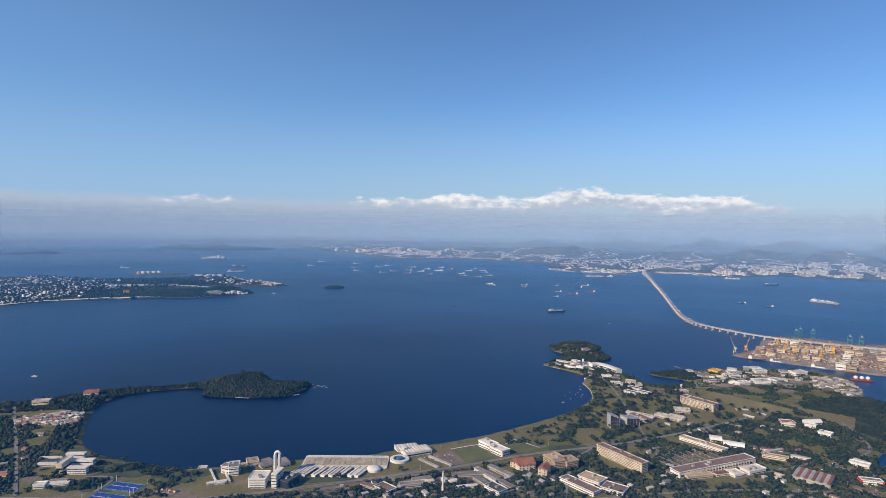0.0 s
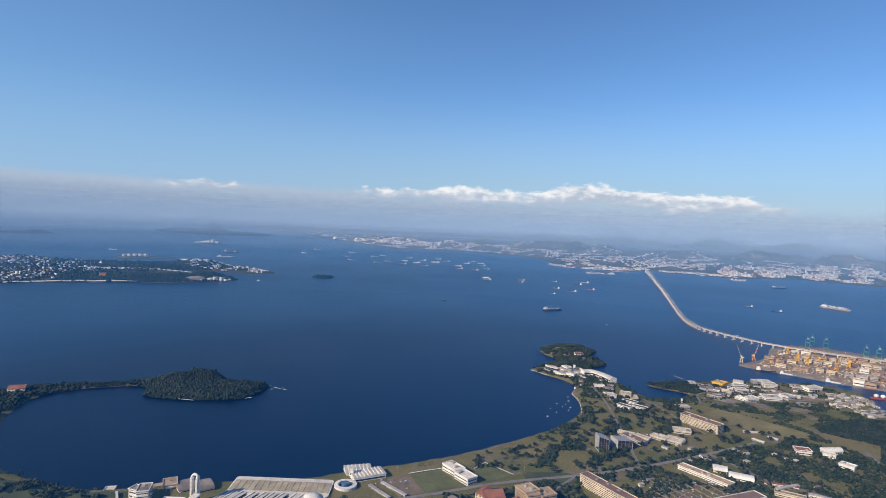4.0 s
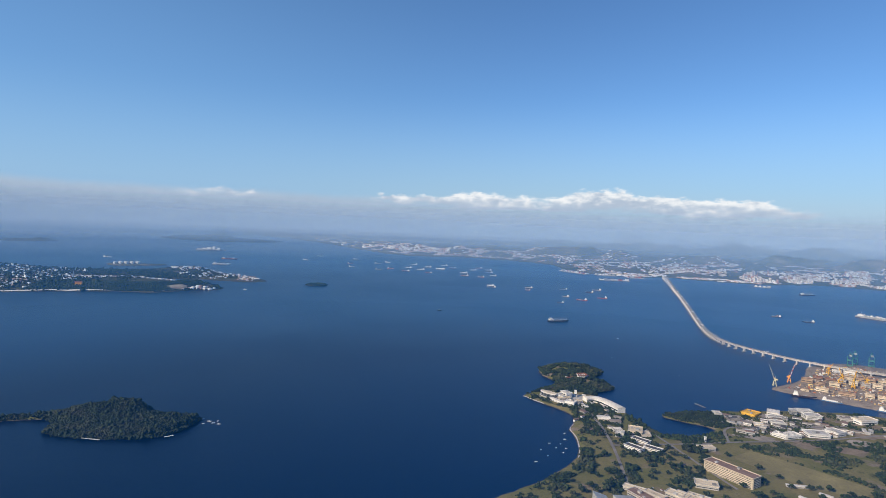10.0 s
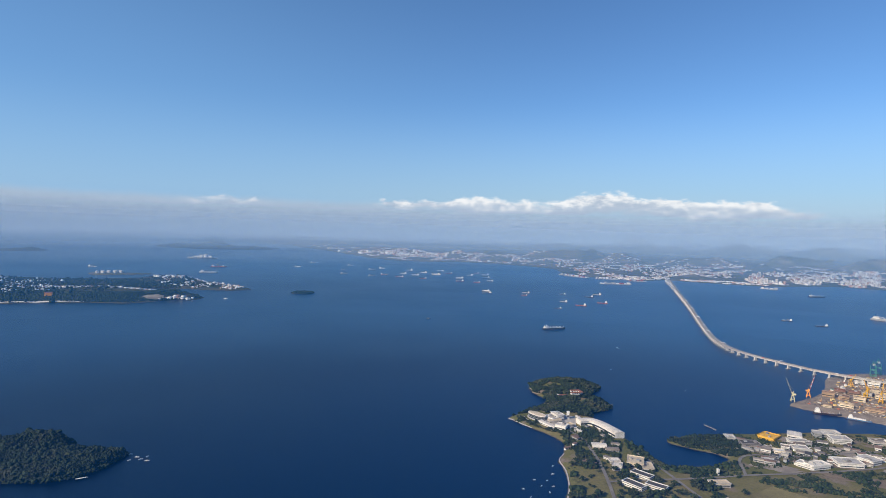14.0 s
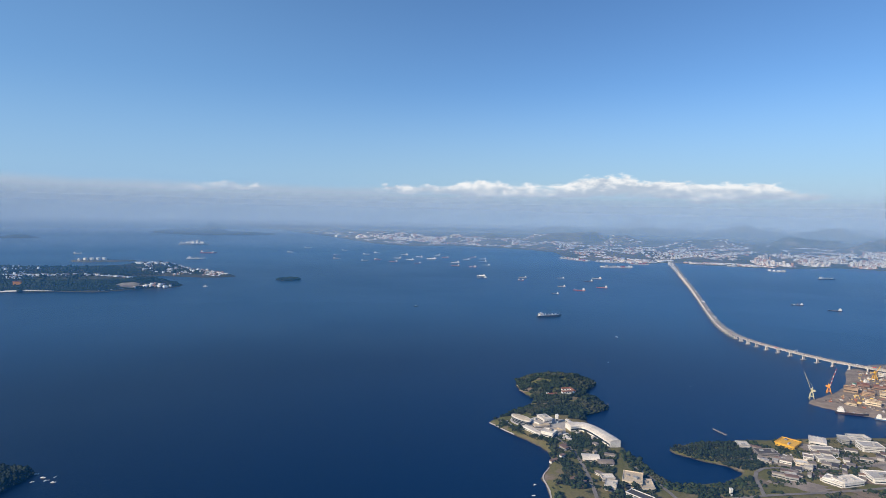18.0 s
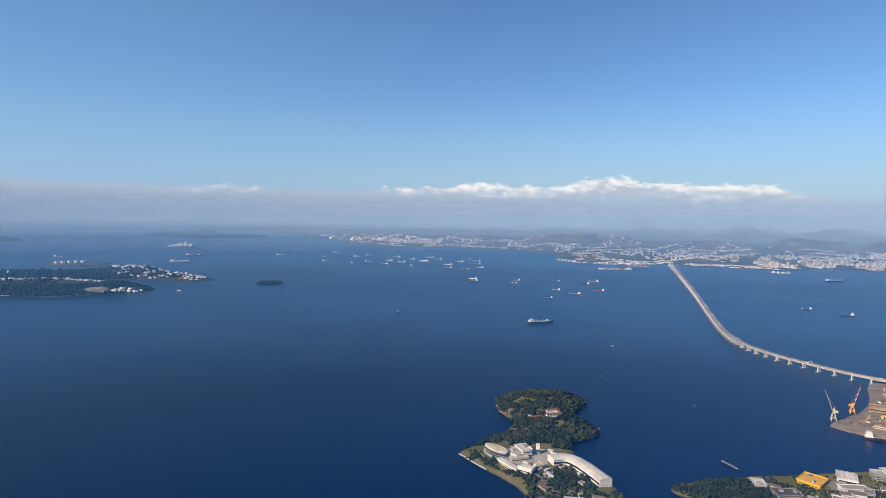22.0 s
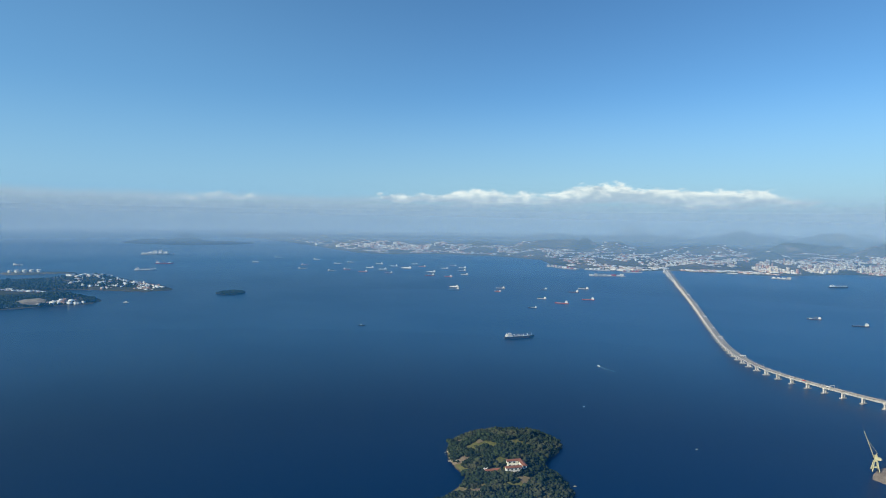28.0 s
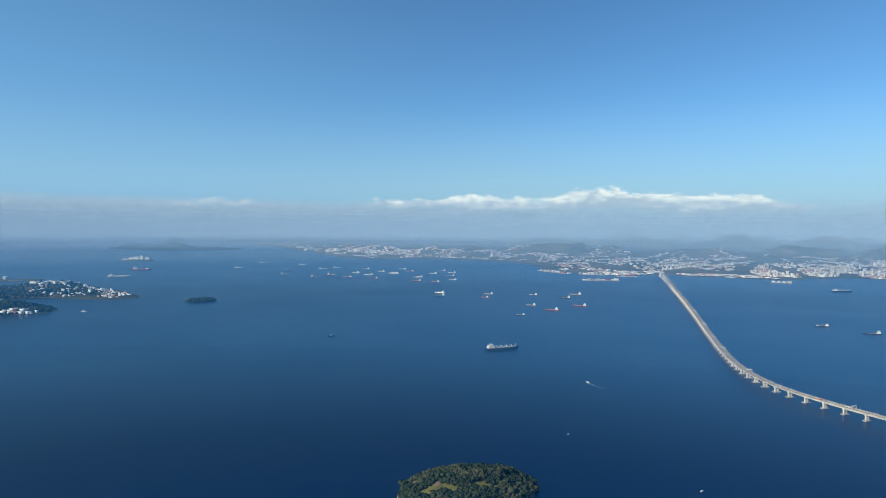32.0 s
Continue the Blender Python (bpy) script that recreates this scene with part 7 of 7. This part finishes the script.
town("island_town", "dense pale houses on the built-up island", [(-470, 395), (-330, 402), (-314, 428), (-296, 452), (-276, 470), (-290, 500), (-292, 530), (-300, 560), (-340, 600), (-470, 600)], 2700, 41, governor, (0.8, 1.8), (0.5, 1.1), ISLAND_TOWN, bare_slope, 0.03)
town("ridge_town", "white houses along the crest behind the wooded slope", [(-316, 532), (-283, 540), (-250, 547), (-223, 551), (-218, 560), (-250, 560), (-287, 556), (-316, 552)], 300, 43, governor, (1.1, 2.3), (0.9, 1.7), ISLAND_TOWN)
town("point_town", "white houses along the low point behind the cape", [(-245, 600), (-212, 583), (-190, 579), (-174, 577), (-159, 587), (-188, 619), (-215, 637), (-245, 652), (-262, 630)], 360, 45, governor, (0.9, 2.1), (0.5, 1.1), ISLAND_TOWN, lots(30, 3, -0.1), 0.05)
town("crest_town", "bright white blocks on the rise behind the cape", [(-276, 640), (-262, 628), (-246, 640), (-238, 658), (-256, 672), (-272, 676)], 120, 46, governor, (1.3, 2.8), (0.9, 1.8), ISLAND_TOWN)
town("cape_depot", "white sheds and tanks under the cape", [(-194, 495), (-187, 502.5), (-174, 508), (-172, 513), (-180, 511), (-189, 506)], 30, 44, governor, (1.2, 2.8), (0.9, 1.7), ISLAND_TOWN)
town("harbour_town", "pale high-rise town along the far shore", [(392, 815), (440, 822), (500, 845), (548, 805), (640, 760), (800, 735), (820, 900), (640, 990), (520, 950), (420, 900)], 4600, 51, far_land, (1.5, 3.4), (0.9, 2.8), FAR_TOWN, lots(60, 6, 0.06), 0.08)
town("bridgehead_town", "pale blocks round the far bridge end", [(300, 905), (340, 890), (410, 900), (430, 990), (330, 1030), (290, 980)], 700, 53, far_land, (1.4, 3.0), (0.7, 1.8), FAR_TOWN, lots(50, 7, -0.05), 0.08)
town("waterfront", "low white sheds along the far waterfront", [(214, 846), (250, 842), (282, 852), (300, 868), (332, 842), (366, 818), (404, 806), (404, 826), (330, 862), (300, 886), (216, 866)], 260, 55, far_land, (2.4, 7.0), (0.7, 1.5), FAR_TOWN, lots(34, 5, -0.1))


def quay(x0, y0, x1, y1, seed):
    """A long pier off the far port, with sheds and moored craft on and beside it."""
    long, turn = math.hypot(x1 - x0, y1 - y0), math.atan2(y1 - y0, x1 - x0)
    ob = thing("quay", box_mesh("deck", long, 9.0, 1.0, CONCRETE, z=-0.4), (x0 + x1) / 2, (y0 + y1) / 2, 0, math.degrees(turn), "long concrete quay with pale sheds off the far town", "quay", "far quays")
    r = random.Random(seed)
    for k in range(int(long / 4.5)):
        part("shed", box_mesh("shed", r.uniform(2.0, 4.2), r.uniform(2.0, 6.0), r.uniform(0.7, 2.0), r.choice((WHITE, WHITE, CONCRETE, STEEL, HULL_RED)), cx=-long / 2 + 4.5 * (k + 0.5), cy=r.uniform(-1.5, 1.5), z=0.6), ob)


for k, ends in enumerate(((168, 903, 195, 851), (205, 853, 232, 841), (192, 770, 228, 770), (241, 826, 262, 822), (379, 772, 394, 762))):
    quay(*ends, k)
town("shore_suburb", "low pale suburb along the far shore", [(-175, 1290), (-70, 1140), (20, 1180), (90, 1150), (130, 1115), (180, 1060), (190, 920), (214, 866), (300, 900), (290, 1020), (220, 1200), (60, 1330), (-130, 1420)], 2700, 57, far_land, (1.8, 4.4), (0.7, 1.6), TERRACOTTA_TOWN, lots(80, 9, 0.1), 0.06)
town("hill_town", "bright blocks on a rise behind the far shore", [(-150, 1310), (-80, 1260), (-20, 1250), (40, 1270), (40, 1340), (-60, 1390), (-140, 1380)], 330, 59, far_land, (2.6, 6.5), (1.2, 3.2), FAR_TOWN, lots(45, 12, 0.0))
town("slope_town", "scattered pale houses up the far slopes", [(-200, 1330), (60, 1240), (200, 1120), (280, 980), (420, 930), (560, 960), (640, 1100), (420, 1260), (120, 1420), (-150, 1560)], 1500, 66, far_land, (2.0, 5.0), (0.8, 1.8), TERRACOTTA_TOWN, lots(70, 15, 0.25), 0.04)
town("inland_suburb", "pale suburb in the valleys behind the hills", [(300, 1010), (520, 1080), (800, 1030), (900, 1100), (700, 1260), (420, 1200)], 1300, 61, far_land, (1.8, 4.2), (0.7, 1.6), TERRACOTTA_TOWN, lots(90, 4, 0.2))
town("coast_sheds", "long white sheds on the distant coast", [(-420, 1740), (-270, 1470), (-190, 1320), (-150, 1340), (-220, 1540), (-350, 1800)], 70, 63, far_land, (4.0, 11.0), (1.5, 3.0), FAR_TOWN, lots(60, 8, 0.0))
shed = stand("long_shed", "very long white shed on the distant coast", -248, 1442, 46, 10, 3.4, 46, WHITE, far_land)
part("roof", box_mesh("roof", 46.6, 10.6, 0.4, ROOF_WHITE, z=3.5), shed)

# ---- trees and woods ----
patchy = lambda scale, seed, lim: (lambda x, y: waves2(x, y, scale, seed) > lim)
woods("island_wood", "dense dark wood on the round island", [(-92, 212), (-88, 224), (-76, 231), (-62, 229), (-48, 221), (-49, 211), (-56, 203), (-70, 200), (-80, 201), (-88, 203)], 13.0, 70, campus, (0.20, 0.46), MANGROVE, shore=-0.15, lobes=4)
woods("spit_wood", "belt of dark trees along the spit", [(-150, 176), (-146, 190), (-131, 199), (-120, 209), (-96, 217), (-88, 220), (-88, 213), (-108, 206), (-115, 196), (-113, 186), (-120, 184), (-134, 180)], 3.6, 72, campus, (0.22, 0.50), MANGROVE, lobes=3)
woods("shore_wood", "trees along the curved bay shore", [(-116, 196), (-112, 180), (-104, 164), (-98, 152), (-104, 150), (-112, 166), (-120, 184)], 2.4, 74, campus, (0.25, 0.5), MANGROVE)
woods("hill_wood", "thick wood with dry clearings on the peninsula", [(57, 300), (64, 308), (74, 310), (82, 307), (84, 299), (78, 290), (80, 283), (82, 275), (76, 269), (72, 263), (66, 264), (60, 264.5), (54, 265), (49, 263.5), (47, 261.5), (51, 266), (60, 275), (61, 282), (57, 292)], 9.0, 76, campus, (0.20, 0.50), SCRUB, lambda x, y: waves2(x, y, 9, 5) > -0.5, 0.06, shore=-0.05, lobes=4)
woods("mangrove_point", "low mangroves round the inlet", [(89, 245.5), (93, 241), (98, 238.5), (103, 234), (108, 236), (108, 246), (106, 251), (97, 249.5)], 7.0, 78, campus, (0.18, 0.40), MANGROVE, lobes=3)
woods("mangrove_swamp", "broad dark mangrove swamp", [(128, 205), (150, 213), (160, 213), (165, 203), (160, 188), (146, 172), (130, 164), (128, 176), (137, 188), (126, 198)], 13.0, 80, campus, (0.14, 0.24), MANGROVE)
woods("inlet_trees", "trees along the inlet shore", [(77, 246), (80, 238), (82, 229), (90, 226), (102, 231), (103, 226), (88, 221), (78, 224), (76, 236)], 4.5, 82, campus, (0.15, 0.38), None, None, 0.08)
woods("campus_groves", "groves of dark trees between the campus buildings", [(-60, 118), (136, 118), (136, 150), (128, 172), (124, 190), (122, 200), (104, 184), (82, 180), (60, 168), (30, 152), (5, 142), (-10, 137), (-20, 131), (-55, 124)], 2.4, 84, campus, (0.22, 0.50), None, patchy(15, 7, -0.42), 0.08, lobes=3)
woods("park_groves", "scattered groves on the shore meadows", [(18, 160), (40, 186), (56, 206), (58, 220), (78, 224), (92, 220), (88, 200), (70, 184), (50, 165)], 1.6, 86, campus, (0.2, 0.46), None, patchy(13, 8, 0.22), 0.2, lobes=3)
woods("west_groves", "dark trees between the lawns and sheds", [(-150, 118), (-96, 122), (-100, 146), (-112, 164), (-132, 178), (-150, 174)], 3.6, 88, campus, (0.15, 0.40), None, patchy(18, 3, -0.45), 0.12)
woods("yard_trees", "trees among the industrial sheds", [(84, 222), (104, 224), (150, 228), (152, 214), (126, 200), (110, 190), (122, 196), (100, 220)], 2.4, 90, campus, (0.14, 0.36), None, patchy(12, 2, 0.0), 0.1)
woods("marina_trees", "bushes between the sheds by the channel", [(104, 226), (165, 240), (160, 256), (110, 252)], 2.0, 92, campus, (0.13, 0.32), None, patchy(9, 4, -0.1), 0.05)
woods("spit_lawn_trees", "bushes on the peninsula lawns", [(58, 222), (70, 222), (76, 240), (66, 250), (50, 259), (48, 257), (60, 246), (60, 232)], 3.0, 94, campus, (0.18, 0.42), None, patchy(9, 6, -0.3), 0.06, lobes=3)
woods("cape_wood", "dark wood over the cape of the far island", CAPE_WOOD, 4.2, 96, governor, (0.26, 0.58), MANGROVE, lambda x, y: hump(x, y, -198, 500, 9, 8) < 0.5)
woods("yard_grove", "dark trees in the bend of the long hall", [(65, 249), (68, 253.5), (71, 252.5), (73, 248), (73.5, 243), (69, 242), (65, 244)], 5.0, 101, campus, (0.2, 0.42), None, None, 0.0, lobes=3)
woods("cliff_scrub", "scrub along the laboratory shore", [(47.5, 260.5), (53, 253), (58, 247.5), (60.5, 244), (60.5, 233), (62.5, 233), (62, 246), (55, 255), (50, 262)], 4.0, 103, campus, (0.16, 0.36), SCRUB, patchy(6, 3, -0.2), 0.0, lobes=3)
woods("lawn_groves", "loose trees on the western lawns", [(-98, 126), (-60, 122), (-56, 133), (-60, 142), (-86, 147), (-98, 152)], 1.2, 105, campus, (0.2, 0.44), None, patchy(9, 5, 0.1), 0.15, lobes=3)
woods("far_island_trees", "trees between the houses of the far island", [(-470, 400), (-330, 405), (-300, 440), (-240, 475), (-250, 545), (-215, 585), (-180, 590), (-250, 660), (-340, 610), (-470, 590)], 0.16, 98, governor, (0.45, 0.9), MANGROVE)
woods("islet_wood", "dark trees covering the small islet", [(-119, 573), (-113, 568), (-106, 566), (-100, 570), (-97, 579), (-103, 586), (-112, 583)], 2.6, 99, islet, (0.35, 0.6), MANGROVE)


def tree_kind(seed, tall):
    """A single tree: a tapered trunk with limbs and an uneven crown of many clumps."""
    rng = np.random.RandomState(seed)
    ob = new("tree", None)
    trunk = [tube_mesh("t", [(0, 0, -0.1), (0.03, 0.02, tall * 0.3), (0.0, 0.05, tall * 0.6)], [0.09, 0.07, 0.04], BARK, 6)]
    rows = []
    for k in range(5):
        a = 6.28 * k / 5 + rng.uniform(-0.4, 0.4)
        e = (0.42 * tall * math.cos(a) * rng.uniform(0.6, 1), 0.42 * tall * math.sin(a) * rng.uniform(0.6, 1), tall * rng.uniform(0.55, 0.75))
        trunk.append(tube_mesh("t", [(0, 0.02, tall * 0.35), e], [0.045, 0.02], BARK, 5))
        for _ in range(4):
            o = rng.normal(0, 0.14 * tall, 3)
            rows.append((e[0] + o[0], e[1] + o[1], e[2] + o[2] * 0.6, tall * rng.uniform(0.1, 0.19), tall * rng.uniform(0.09, 0.15)))
    for _ in range(6):
        o = rng.normal(0, 0.16 * tall, 3)
        rows.append((o[0], o[1], tall * 0.85 + o[2] * 0.4, tall * rng.uniform(0.12, 0.2), tall * rng.uniform(0.1, 0.16)))
    part("trunk", join_meshes("trunk", trunk, BARK), ob)
    part("crown", clumps("crown", rows, WOODS, seed, None, 0.35), ob)
    return tagged(ob, "broad-crowned tree standing on the lawn", "tree", "lawn trees")


kinds = [tree_kind(s, h) for s, h in ((1, 1.25), (2, 1.6), (3, 1.0), (4, 1.4))]
spots = scatter([(16, 164), (34, 180), (50, 196), (57, 214), (60, 230), (76, 226), (90, 218), (108, 206), (122, 190), (100, 186), (84, 182), (66, 168), (40, 160), (24, 156)], 200, 33)
spots = np.vstack([spots, scatter([(-98, 126), (-60, 124), (-60, 141), (-86, 147), (-98, 150)], 40, 34), scatter([(-50, 126), (0, 126), (20, 146), (-8, 142), (-45, 132)], 40, 35)])
spots = free_of_buildings(spots, 0.4)
d = inside_distance(spots[:, 0], spots[:, 1], campus.line)
spots = spots[d > 0.6]
rng = random.Random(77)
for i, (tx, ty) in enumerate(spots):
    z = float(campus.at(tx, ty)[0])
    m = Matrix.Translation((tx, ty, z)) @ Matrix.Rotation(rng.uniform(0, 6.28), 4, "Z")
    if i < 4:
        kinds[i].matrix_basis = m
    else:
        copy_thing(kinds[i % 4], m)
for k in range(46):
    x, y = rng.uniform(-80, 100), rng.uniform(122, 160)
    if taken(x, y, 0.3) or inside_distance(np.array([x]), np.array([y]), campus.line)[0] < 1:
        continue
    lamp = thing("lamp_post", tube_mesh("pole", [(0, 0, 0), (0, 0, 1.1), (0.25, 0, 1.2)], 0.035, STEEL, 5), x, y, float(campus.at(x, y)[0]), rng.uniform(0, 360), "slim grey street lamp", "lamp", "street lamps")
    part("lamp_head", box_mesh("lamp_head", 0.2, 0.08, 0.05, STEEL, cx=0.3, z=1.18), lamp)
